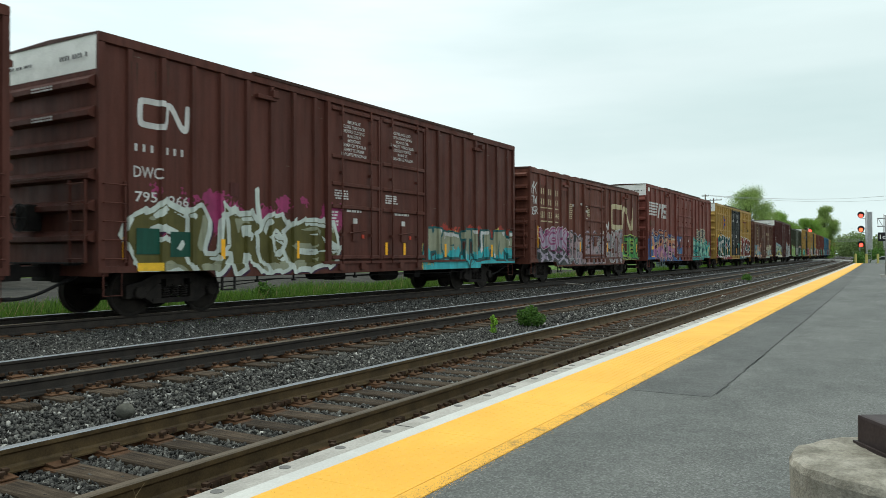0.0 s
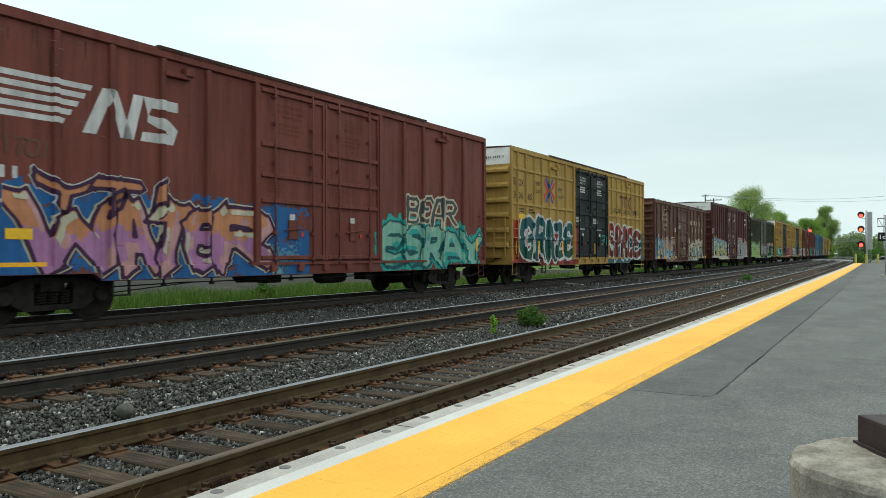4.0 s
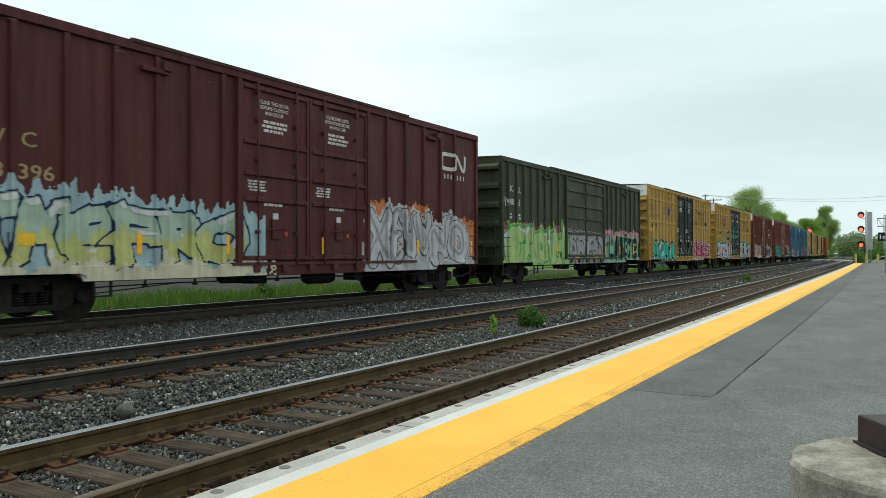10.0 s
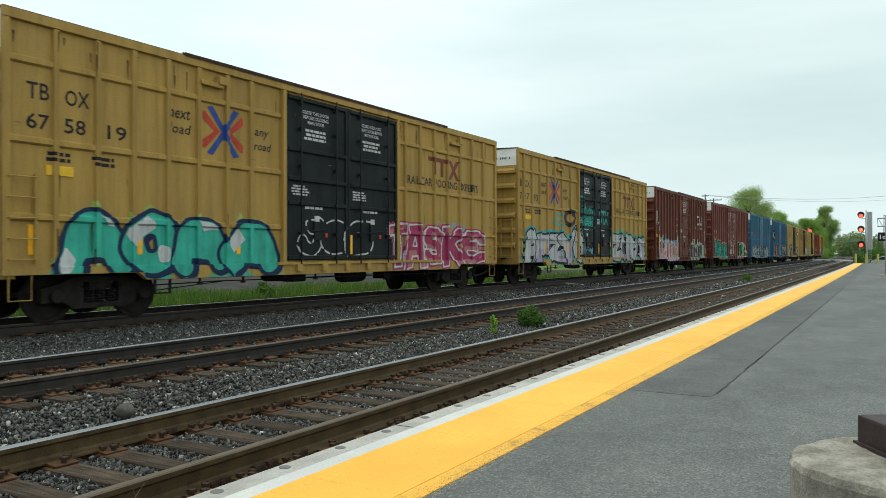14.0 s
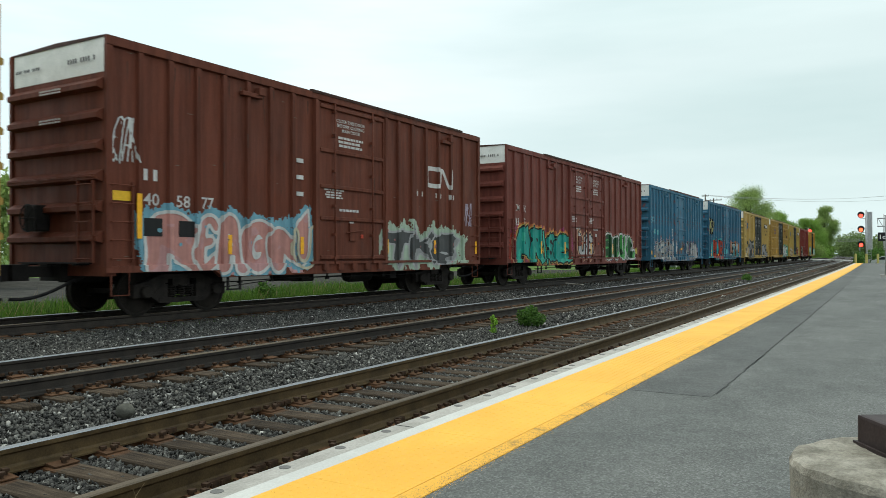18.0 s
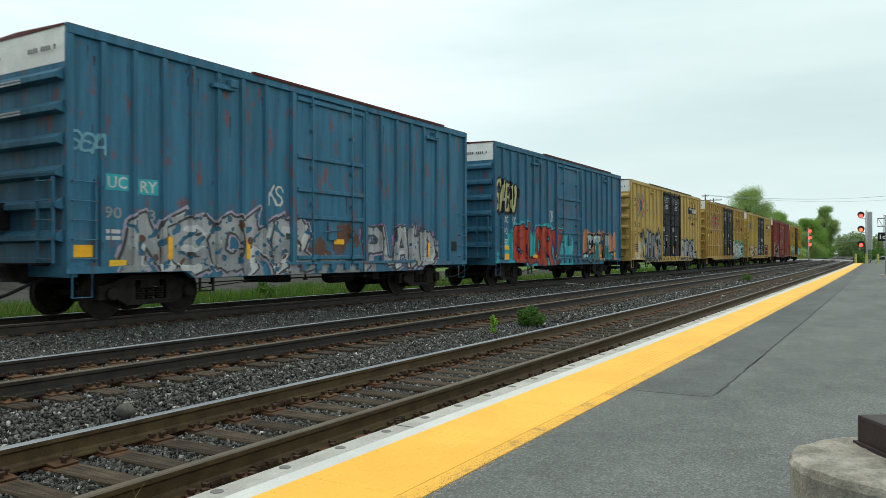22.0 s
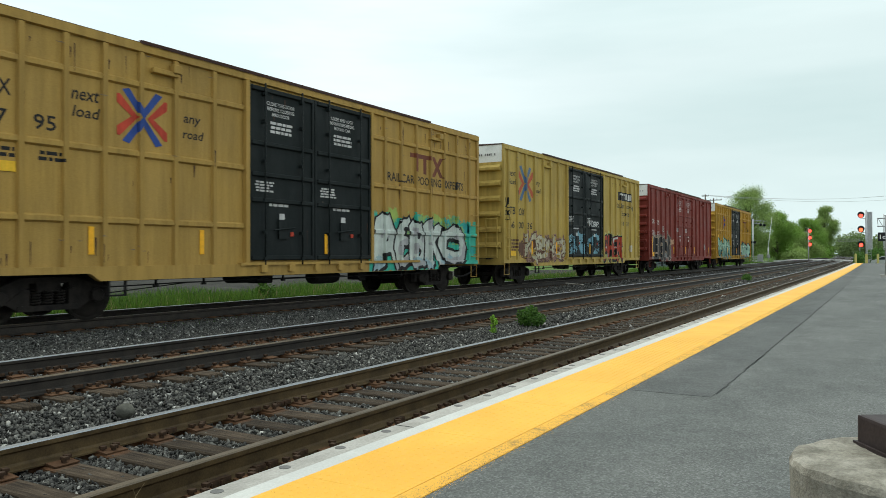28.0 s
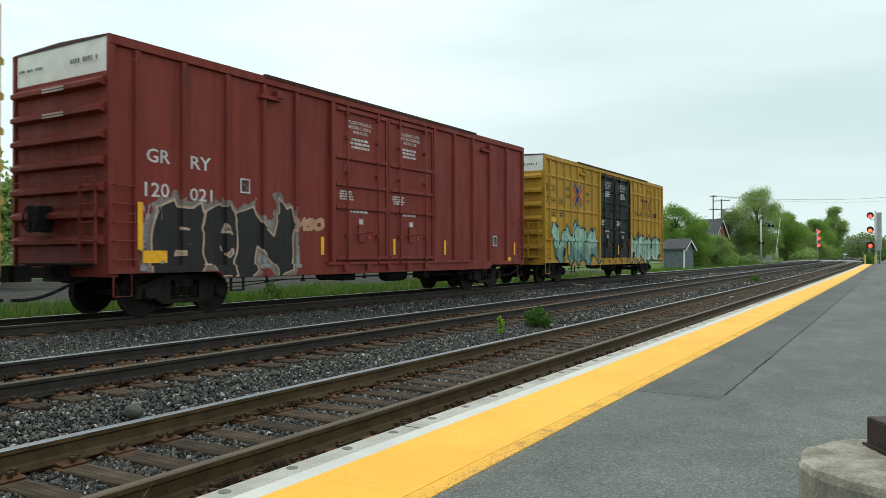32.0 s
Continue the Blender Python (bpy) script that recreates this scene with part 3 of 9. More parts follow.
grass("grass", "tall green grass along the far track", 90000, (6, 46), (16.3, 25.4), (0.22, 0.75), GRASS_MAT, 32, 1)
grass("grass", "tall green grass farther along the far track", 44000, (46, 150), (16.3, 24.5), (0.25, 0.6), GRASS_MAT, 33, 1)
grass("dry_stalks", "dry brown stalks among the grass", 900, (10, 60), (17.0, 21.0), (0.5, 1.0), STRAW_MAT, 34)
grass("shoulder_weeds", "small weeds on the ballast shoulder", 420, (8.2, 13.6), (12.0, 12.6), (0.03, 0.12), GRASS_MAT, 35, 1)
grass("shoulder_weeds", "small weeds between the tracks", 500, (24, 60), (6.3, 7.0), (0.03, 0.12), GRASS_MAT, 36, 1)

shrub("dark green bush growing in the ballast", 15.0, 6.62, -0.2, [(0, 0, 0.22, 0.26, 0.22, 0.22), (0.22, -0.05, 0.18, 0.22, 0.2, 0.17), (-0.15, 0.1, 0.24, 0.16, 0.16, 0.2), (0.05, 0.0, 0.36, 0.16, 0.14, 0.14)], LEAF_BUSH, 41, 1500, 0.035, group="plants in the ballast")
shrub("bright green seedling growing in the ballast", 13.3, 6.66, -0.2, [(0, 0, 0.12, 0.07, 0.07, 0.11), (0.03, 0.0, 0.26, 0.08, 0.07, 0.08), (-0.03, 0, 0.34, 0.06, 0.06, 0.06)], LEAF_WEED, 42, 260, 0.032, "seedling", "plant", "plants in the ballast")
shrub("pale green plants farther along the ballast", 46.0, 6.9, -0.2, [(0, 0, 0.2, 0.7, 0.25, 0.25), (1.2, 0.1, 0.15, 0.5, 0.2, 0.2)], LEAF_BUSH, 43, 700, 0.06, group="plants in the ballast")
shrub("leafy weed in the grass by the far track", 19.5, 18.6, -0.45, [(0, 0, 0.45, 0.5, 0.4, 0.45), (0.5, 0.1, 0.35, 0.4, 0.4, 0.35)], LEAF_BUSH, 44, 900, 0.07, group="weeds in the grass")
shrub("leafy weed by the gravel lot", 33, 19.4, -0.45, [(0, 0, 0.4, 0.35, 0.3, 0.45)], LEAF_C, 45, 500, 0.06, group="weeds in the grass")

# ---- buildings
M_SHED = mottled("blue_grey_shed_wall", (0.085, 0.11, 0.12), (0.15, 0.18, 0.19), 2.0, 0.85, 30.0, 0, 0.2, 0.006)
M_SHINGLE = mottled("dark_grey_shingles", (0.045, 0.047, 0.052), (0.085, 0.088, 0.095), 3.0, 0.9, 20.0, 0, 0.5, 0.02)
M_BRICK = mottled("red_brick_wall", (0.20, 0.065, 0.045), (0.30, 0.10, 0.07), 3.0, 0.9, 25.0, 0, 0.4, 0.01)
M_TRIM = plain("white_trim", (0.72, 0.72, 0.70), 0.6)
M_GLASS = plain("dark_window_glass", (0.03, 0.035, 0.04), 0.12)
M_GALV = mottled("galvanised_steel", (0.34, 0.35, 0.36), (0.50, 0.51, 0.52), 6.0, 0.5, 60.0, 0.5, 0.1, 0.002, grit=0.1)
M_GREYPOST = plain("grey_painted_steel", (0.25, 0.26, 0.26), 0.55)
M_POLE = mottled("weathered_pole_wood", (0.07, 0.06, 0.05), (0.13, 0.115, 0.10), 3.0, 0.95, 25.0, 0, 0.4, 0.01, stretch=(1, 1, 0.2))
M_DARKBOX = plain("black_signal_paint", (0.014, 0.014, 0.015), 0.5)


def gabled(name, label, cat, x, y, z, w, d, h, roof_h, wall, over=0.3, rz=0.0, windows=(), door=None, chimney=False):
    t = thing(name, label, cat, loc=(x, y, z))
    t.rotation_euler = (0, 0, radians(rz))
    bm = bmesh.new()
    prism(bm, [(-w / 2, 0), (w / 2, 0), (w / 2, h), (0, h + roof_h), (-w / 2, h)], "y", -d / 2, d / 2)
    part("wall", bm, wall, t)
    for s in (-1, 1):
        bm = bmesh.new()
        k = roof_h / (w / 2)
        prism(bm, [(0, h + roof_h + 0.02), (0, h + roof_h + 0.17), (s * (w / 2 + over), h - k * over + 0.17), (s * (w / 2 + over), h - k * over + 0.02)], "y", -d / 2 - over, d / 2 + over)
        part("roof", bm, M_SHINGLE, t)
        bm = bmesh.new()
        prism(bm, [(0, h + roof_h - 0.2), (0, h + roof_h + 0.02), (s * (w / 2 + over), h - k * over + 0.02), (s * (w / 2 + over), h - k * over - 0.2)], "y", -d / 2 - over, -d / 2 - over + 0.06)
        part("fascia", bm, M_TRIM, t)
    for wx, wz, ww, wh in windows:
        bm = bmesh.new()
        box(bm, wx - ww / 2 - 0.08, wx + ww / 2 + 0.08, -d / 2 - 0.06, -d / 2 + 0.02, wz - 0.08, wz + wh + 0.08)
        win = part("window", bm, M_TRIM, t)
        bm = bmesh.new()
        box(bm, wx - ww / 2, wx + ww / 2, -d / 2 - 0.075, -d / 2 - 0.05, wz, wz + wh)
        part("pane", bm, M_GLASS, win)
    if door:
        bm = bmesh.new()
        box(bm, door[0] - 0.45, door[0] + 0.45, -d / 2 - 0.06, -d / 2, 0.05, 2.05)
        part("door", bm, M_TRIM, t)
    if chimney:
        bm = bmesh.new()
        box(bm, w * 0.2, w * 0.2 + 0.6, -0.3, 0.3, h, h + roof_h + 1.0)
        part("chimney", bm, M_BRICK, t)
    return t


shed = gabled("shed", "small blue-grey shed with a dark shingle roof", "shed", 96.0, 23.3, -0.5, 3.0, 2.6, 2.7, 1.0, M_SHED, 0.35, -8.0, (), None)
bmx = bmesh.new()
for k in range(9):
    box(bmx, -1.516, -1.50, -1.22 + k * 0.30, -1.20 + k * 0.30, 0.05, 2.6)
part("wall_battens", bmx, M_SHED, shed)
bmx = bmesh.new()
box(bmx, -1.54, -1.38, -1.34, -1.20, 0.0, 2.6)
part("corner_board", bmx, M_TRIM, shed)
gabled("house", "red brick house with a dark roof and white trim", "house", 142.0, 29.3, -0.5, 6.4, 4.8, 5.2, 2.9, M_BRICK, 0.4, -7.0, ((-1.5, 1.2, 0.9, 1.5), (1.5, 1.2, 0.9, 1.5), (0.0, 4.1, 0.9, 1.4)), None, False)
gabled("house", "pale clapboard house far behind the train", "house", 24.0, 52.0, -0.5, 8.0, 9.0, 5.0, 2.5, mottled("beige_siding", (0.42, 0.38, 0.28), (0.52, 0.47, 0.36), 2.0, 0.8, 20.0, 0, 0.1, 0.004), 0.4, -30.0, ((-2, 1.2, 1.0, 1.4), (2, 1.2, 1.0, 1.4)))

# ---- utility poles and wires


def utility_pole(label, x, y, z, h, arms, transformer=False):
    t = thing("utility_pole", label, "utility pole", "utility poles", loc=(x, y, z))
    bm = bmesh.new()
    tube(bm, [(0, 0, -0.3), (0, 0, h)], [0.17, 0.11], 10)
    part("pole", bm, M_POLE, t)
    for zz, w in arms:
        bm = bmesh.new()
        box(bm, -0.06, 0.06, -w / 2, w / 2, zz - 0.06, zz + 0.06)
        arm = part("crossarm", bm, M_POLE, t)
        for k in (-0.46, -0.2, 0.2, 0.46):
            bm = bmesh.new()
            lathe(bm, [(0.03, zz + 0.06), (0.06, zz + 0.12), (0.05, zz + 0.22), (0.0, zz + 0.24)], 8, (0, k * w))
            part("insulator", bm, M_GREYPOST, arm)
    if transformer:
        bm = bmesh.new()
        lathe(bm, [(0.0, h - 2.6), (0.26, h - 2.55), (0.28, h - 1.75), (0.0, h - 1.65)], 12, (-0.1, -0.4))
        part("transformer", bm, M_GREYPOST, t)
    return t


utility_pole("weathered wooden utility pole with crossarms", 130, 24.6, -0.5, 11.0, ((10.7, 2.6), (9.3, 3.8)), True)
utility_pole("slim wooden utility pole behind the house", 150, 29.9, -0.5, 13.2, ((12.9, 1.3),))
utility_pole("wooden utility pole far along the street", 240, -3.5, -0.5, 18.0, ((17.6, 2.4), (16.4, 2.4)))
for z0, z1, oy in ((12.55, 17.35, -0.5), (12.55, 17.35, 0.5), (12.5, 16.2, 0.0)):
    bm = bmesh.new()
    pts = []
    for i in range(13):
        k = i / 12
        pts.append((150 + 90 * k, 29.9 + oy - 33.4 * k, z0 + (z1 - z0) * k - 1.0 * 4 * k * (1 - k)))
    tube(bm, pts, 0.022, 4)
    tagged(new("overhead_wire", mesh_of(bm, "overhead_wire", M_GREYPOST)), "thin overhead wire across the line", "wire", "overhead wires")

# ---- signals
GLOW_RED = glow("red_signal_lens", (1.0, 0.075, 0.045), 2.3)
GLOW_ORANGE = glow("orange_signal_lens", (1.0, 0.11, 0.04), 2.3)


def signal_head(parent, y, z, lens, r=0.20, hood=0.34, plate=True):
    """One lamp unit that looks back along the track."""
    bm = bmesh.new()
    lathe(bm, [(0.0, 0.0), (0.28, 0.0), (0.30, 0.06), (0.30, 0.30), (0.2, 0.38), (0.0, 0.38)], 16)
    bmesh.ops.rotate(bm, verts=bm.verts, cent=(0, 0, 0), matrix=Matrix.Rotation(math.pi / 2, 3, "Y"))
    bmesh.ops.translate(bm, verts=bm.verts, vec=(0, y, z))
    if plate:
        box(bm, 0.02, 0.05, y - 0.30, y + 0.30, z - 0.40, z + 0.50)
    else:
        lathe(bm, [(0.0, 0.38), (0.40, 0.36), (0.41, 0.33), (0.40, 0.30)], 20)
        d = [v for v in bm.verts if v.co.z > 0.28 and abs(v.co.x) < 0.45 and v.co.x ** 2 + v.co.y ** 2 < 0.18 and v.co.z < 0.39]
        bmesh.ops.rotate(bm, verts=d, cent=(0, 0, 0), matrix=Matrix.Rotation(math.pi / 2, 3, "Y"))
        bmesh.ops.translate(bm, verts=d, vec=(-0.30, y, z + 0.13))
    hd = part("signal_head", bm, M_DARKBOX, parent, "black signal head with a lit red lamp")
    bm = bmesh.new()
    lathe(bm, [(0.0, -0.03), (r * 0.6, -0.025), (r, 0.0)], 16)
    bmesh.ops.rotate(bm, verts=bm.verts, cent=(0, 0, 0), matrix=Matrix.Rotation(math.pi / 2, 3, "Y"))
    bmesh.ops.translate(bm, verts=bm.verts, vec=(-0.012, y, z))
    part("lens", bm, lens, hd, "glowing red lens")
    bm = bmesh.new()
    n = 12
    for i in range(n):
        a0, a1 = math.radians(-10 + 200 * i / n), math.radians(-10 + 200 * (i + 1) / n)
        q = []
        for rr, ext in ((r + 0.03, 1), (r + 0.05, 1)):
            q.append(rr)
        pts = [(0, a0, q[0]), (0, a1, q[0]), (-hood, a1, q[0]), (-hood, a0, q[0])]
        vs = [bm.verts.new((px_, y + rr * math.cos(aa), z + rr * math.sin(aa) * 1.0)) for px_, aa, rr in pts]
        vo = [bm.verts.new((px_, y + q[1] * math.cos(aa), z + q[1] * math.sin(aa))) for px_, aa, rr in pts]
        bm.faces.new(vs)
        bm.faces.new(vo[::-1])
        bm.faces.new((vs[3], vs[2], vo[2], vo[3]))
    part("hood", bm, M_DARKBOX, hd)
    return hd


sig = thing("railway_signal", "tall railway signal with three lit red lamps", "railway signal", "railway signals", loc=(112, 0, -0.5))
bm = bmesh.new()
tube(bm, [(0, 2.32, -0.2), (0, 2.32, 7.5)], 0.10, 10)
part("mast", bm, M_GALV, sig)
bm = bmesh.new()
for y in (1.78, 2.18):
    tube(bm, [(0.25, y, 0.9), (0.25, y, 7.3)], 0.03, 5)
part("ladder", bm, M_GALV, sig)
bm = bmesh.new()
box(bm, -0.02, 0.02, -0.2, 0.2, -0.02, 0.02)
rung_me = mesh_of(bm, "rung", M_GALV)
for k in range(20):
    o = part("rung", rung_me, None, sig)
    o.location = (0.25, 1.98, 1.1 + 0.31 * k)
bm = bmesh.new()
box(bm, 0.3, 0.62, 1.62, 2.16, 2.4, 7.25)
part("back_board", bm, M_GALV, sig)
for zz in (2.97, 4.94, 6.77):
    bm = bmesh.new()
    box(bm, -0.08, 0.08, 2.32, 2.95, zz - 0.42, zz - 0.36)
    part("bracket", bm, M_GREYPOST, sig)
    signal_head(sig, 2.90, zz, GLOW_RED if zz != 4.94 else GLOW_ORANGE, 0.24, 0.40, False)
bm = bmesh.new()
box(bm, -0.28, 0.28, 1.95, 2.45, 0.0, 1.1)
soft_edges(bm, 0.03)
part("relay_case", bm, M_GREYPOST, sig, "dark grey relay case at the mast's foot")

sig2 = thing("railway_signal", "far railway signal with three lit red lamps", "railway signal", "railway signals", loc=(165, 0, -0.2))
bm = bmesh.new()
tube(bm, [(0, 13.35, -0.2), (0, 13.35, 6.6)], 0.10, 10)
part("mast", bm, M_GALV, sig2)
for zz in (3.36, 4.70, 6.03):
    bm = bmesh.new()
    box(bm, -0.06, 0.06, 13.1, 13.35, zz - 0.40, zz - 0.34)
    part("bracket", bm, M_GREYPOST, sig2)
    # lens drawn wider than the lamp, its bloom put into the shape
    signal_head(sig2, 13.12, zz, GLOW_RED, 0.34)

# far signal gantry and a dark signal beyond the crossing
gan = thing("signal_bridge", "grey steel signal bridge far along the line", "signal bridge", loc=(330, 0, -0.3))
for y in (9.0, 20.0):
    bm = bmesh.new()
    box(bm, -0.2, 0.2, y - 0.2, y + 0.2, 0, 7.2)
    part("leg", bm, M_GREYPOST, gan)
bm = bmesh.new()
box(bm, -0.3, 0.3, 8.8, 20.2, 6.3, 6.5)
box(bm, -0.3, 0.3, 8.8, 20.2, 7.1, 7.25)
for k in range(12):
    box(bm, -0.05, 0.05, 9.0 + k, 9.1 + k, 6.5, 7.1)
part("beam", bm, M_GREYPOST, gan)

# ---- level crossing
M_ROAD = asphalt("crossing_road", (0.34, 0.34, 0.325), (0.46, 0.46, 0.44))
bm = bmesh.new()
yz = [(-40, -0.3), (0, -0.12), (4.6, -0.02), (7.2, 0.0), (8.2, 0.09), (11.2, 0.09), (12.6, 0.17), (17.8, 0.17), (22, -0.2), (70, -0.45)]
ra = [bm.verts.new((168, y, z)) for y, z in yz] + [bm.verts.new((168, y, z - 0.4)) for y, z in yz[::-1]]
rb = [bm.verts.new((180, y, z)) for y, z in yz] + [bm.verts.new((180, y, z - 0.4)) for y, z in yz[::-1]]
for i in range(len(ra)):
    bm.faces.new((ra[i], rb[i], rb[(i + 1) % len(ra)], ra[(i + 1) % len(ra)]))
bm.faces.new(ra)
bm.faces.new(rb[::-1])
tagged(new("road", mesh_of(bm, "road", M_ROAD)), "pale road over the level crossing", "road", kind="structure")
can = thing("crossing_signal", "grey cantilever crossing signal with dark lamps", "crossing signal", loc=(166, 23.7, -0.5))
bm = bmesh.new()
tube(bm, [(0, 0, 0), (0, 0, 9.0)], [0.2, 0.15], 10)
part("mast", bm, M_GALV, can)
for zz in (8.2, 8.8):
    bm = bmesh.new()
    tube(bm, [(0, 0.2, zz), (0, -2.4, zz - 0.35)], 0.06, 6)
    part("arm", bm, M_GALV, can)
for k, y in enumerate((-0.6, -1.2, -1.8)):
    bm = bmesh.new()
    tube(bm, [(0, y, 7.95 - k * 0.08), (0, y - 0.3, 8.65)], 0.035, 5)
    part("brace", bm, M_GALV, can)
for y, zz in ((-1.5, 7.75), (-2.2, 7.65), (0.35, 4.2), (-0.35, 4.2)):
    bm = bmesh.new()
    lathe(bm, [(0.0, 0.0), (0.28, 0.02), (0.28, 0.08), (0.12, 0.22), (0, 0.22)], 14)
    bmesh.ops.rotate(bm, verts=bm.verts, cent=(0, 0, 0), matrix=Matrix.Rotation(math.pi / 2, 3, "Y"))
    bmesh.ops.translate(bm, verts=bm.verts, vec=(-0.2, y, zz))
    part("lamp", bm, M_DARKBOX, can, "dark crossing lamp")
bm = bmesh.new()
box(bm, -0.5, 0.5, -1.9, -0.9, 0, 1.7)
soft_edges(bm, 0.03)
part("relay_case", bm, M_GREYPOST, can)
gate = thing("crossing_gate", "raised crossing gate with a slim striped arm", "crossing gate", loc=(168, 21.0, -0.5))
bm = bmesh.new()
tube(bm, [(0, 0, 0), (0, 0, 3.2)], 0.09, 8)
part("mast", bm, M_GALV, gate)
bm = bmesh.new()
box(bm, -0.25, 0.25, -0.25, 0.35, 1.0, 1.7)
soft_edges(bm, 0.03)
part("machine", bm, M_GREYPOST, gate)
bm = bmesh.new()
tube(bm, [(0, 0.3, 1.4), (0, -0.7, 9.4)], [0.07, 0.03], 6)
part("arm", bm, M_TRIM, gate)
fence_o = thing("fence", "low dark railing beside the crossing", "fence", loc=(0, 0, -0.5))
for k in range(14):
    bm = bmesh.new()
    tube(bm, [(150 + k * 1.5, 24.0 - k * 0.12, 0), (150 + k * 1.5, 24.0 - k * 0.12, 1.3)], 0.04, 5)
    part("post", bm, M_GREYPOST, fence_o)
for zz in (0.5, 0.9, 1.28):
    bm = bmesh.new()
    tube(bm, [(150, 24.0, zz), (169.5, 22.44, zz)], 0.03, 5)
    part("rail", bm, M_GREYPOST, fence_o)

# ---- the platform's end
M_BOLLARD = plain("faded_yellow_paint", (0.48, 0.42, 0.14), 0.7)
for y in (3.30, 2.15, 0.95):
    t = thing("bollard", "faded yellow steel bollard at the platform's end", "bollard", "bollards", loc=(105.0, y, -0.3))
    bm = bmesh.new()
    lathe(bm, [(0.13, 0), (0.13, 1.55), (0.10, 1.62), (0.0, 1.65)], 14)
    part("post", bm, M_BOLLARD, t)
    bm = bmesh.new()
    lathe(bm, [(0.2, 0.0), (0.2, 0.06), (0.13, 0.07)], 14)
    part("base", bm, M_CONCRETE, t)

# sign post on the platform
M_SIGN_BLACK = plain("black_sign_face", (0.014, 0.016, 0.018), 0.4)
post = thing("sign_post", "grey steel post with a black platform sign", "sign", loc=(44.0, -0.02, PLAT_Z))
bm = bmesh.new()
tube(bm, [(0, 0.06, 0), (0, 0.06, 3.1)], 0.06, 10)
part("post", bm, M_GREYPOST, post)
bm = bmesh.new()
box(bm, -0.22, 0.22, -0.2, 0.32, 0, 0.12)
part("base", bm, M_CONCRETE, post)
bm = bmesh.new()
box(bm, -0.05, -0.01, 0.0, 0.42, 1.80, 2.24)
soft_edges(bm, 0.01)
sg = part("sign_board", bm, M_SIGN_BLACK, post, "black sign board with white characters")
bm = flat_text("1c", 0, 0, 0.24, 0.22)
for v in bm.verts:
    v.co = (-0.056, 0.33 - v.co.x, 1.91 + v.co.z)
part("writing", bm, M_TRIM, sg)
bm = bmesh.new()
for zz in (2.55, 2.95):
    box(bm, -0.03, 0.03, -0.6, 0.44, zz - 0.025, zz + 0.025)
for k in range(6):
    tube(bm, [(0, -0.6 + k * 0.2, 2.55), (0, -0.4 + k * 0.2 - 0.16 * (k % 2), 2.95)], 0.012, 4)
part("lattice_arm", bm, M_GREYPOST, post)
bm = bmesh.new()
box(bm, -0.06, 0.0, -0.45, -0.02, 1.55, 2.35)
part("notice_panel", bm, M_TRIM, post)

# light poles behind the platform's end
for x, y, h in ((150, -0.2, 10.5), (128, 0.4, 7.6)):
    t = thing("street_lamp", "slim grey street lamp beyond the platform", "street lamp", "street lamps", loc=(x, y, -0.5))
    bm = bmesh.new()
    tube(bm, [(0, 0, 0), (0, 0, h)], [0.11, 0.06], 8)
    part("pole", bm, M_GALV, t)
    bm = bmesh.new()
    tube(bm, [(0, 0, h - 0.2), (0, -1.2, h)], 0.04, 6)
    part("arm", bm, M_GALV, t)
    bm = bmesh.new()
    box(bm, -0.12, 0.12, -1.7, -1.1, h - 0.06, h + 0.06)
    soft_edges(bm, 0.03)
    part("lamp_head", bm, M_GREYPOST, t)

# parked car behind the platform's end
M_CARBODY = plain("silver_car_paint", (0.42, 0.44, 0.45), 0.3, 0.3)
M_TYRE = plain("car_tyre", (0.02, 0.02, 0.021), 0.8)
autoc = thing("parked_car", "silver parked car beyond the platform's end", "car", loc=(120.0, -0.25, -0.5))
autoc.rotation_euler = (0, 0, radians(88))
bm = bmesh.new()
prism(bm, [(-2.2, 0.35), (-2.25, 0.75), (-1.9, 0.95), (-1.3, 1.0), (-0.7, 1.45), (0.9, 1.47), (1.6, 1.0), (2.1, 0.9), (2.2, 0.6), (2.15, 0.35)], "y", -0.85, 0.85)
soft_edges(bm, 0.06, 2)
part("body", bm, M_CARBODY, autoc)
bm = bmesh.new()
prism(bm, [(-1.2, 1.02), (-0.66, 1.40), (0.85, 1.42), (1.4, 1.02)], "y", -0.862, 0.862)
part("windows", bm, M_GLASS, autoc, "dark side windows")
for wx in (-1.4, 1.4):
    for wy in (-0.8, 0.8):
        bm = bmesh.new()
        lathe(bm, [(0.0, wy - 0.1), (0.22, wy - 0.1), (0.32, wy - 0.08), (0.32, wy + 0.08), (0.22, wy + 0.1), (0, wy + 0.1)], 18, (wx, 0.32), "y")
        wl_ = part("wheel", bm, M_TYRE, autoc)
        bm = bmesh.new()
        s = 1 if wy > 0 else -1
        lathe(bm, [(0.0, wy + s * 0.11), (0.2, wy + s * 0.105)], 14, (wx, 0.32), "y")
        part("rim", bm, M_GALV, wl_)


# ================= the train: how a boxcar is built =================
BLACK_STEEL = mottled("grimy_black_steel", (0.006, 0.006, 0.006), (0.018, 0.016, 0.015), 4.0, 0.75, 40.0, 0.2, 0.3, 0.004)
M_TRUCK = mottled("dusty_truck_steel", (0.008, 0.007, 0.007), (0.030, 0.026, 0.022), 5.0, 0.85, 50.0, 0.1, 0.3, 0.006)
M_WHEEL = mottled("brown_wheel_steel", (0.009, 0.008, 0.007), (0.026, 0.022, 0.018), 6.0, 0.7, 60.0, 0.4, 0.2, 0.003)
M_ROOF = car_paint("paint_roof_brown", (0.085, 0.045, 0.035), 0.5, 0.5, (0.10, 0.06, 0.05))
M_RUST_RUN = spray("rust_run", (0.075, 0.032, 0.018))
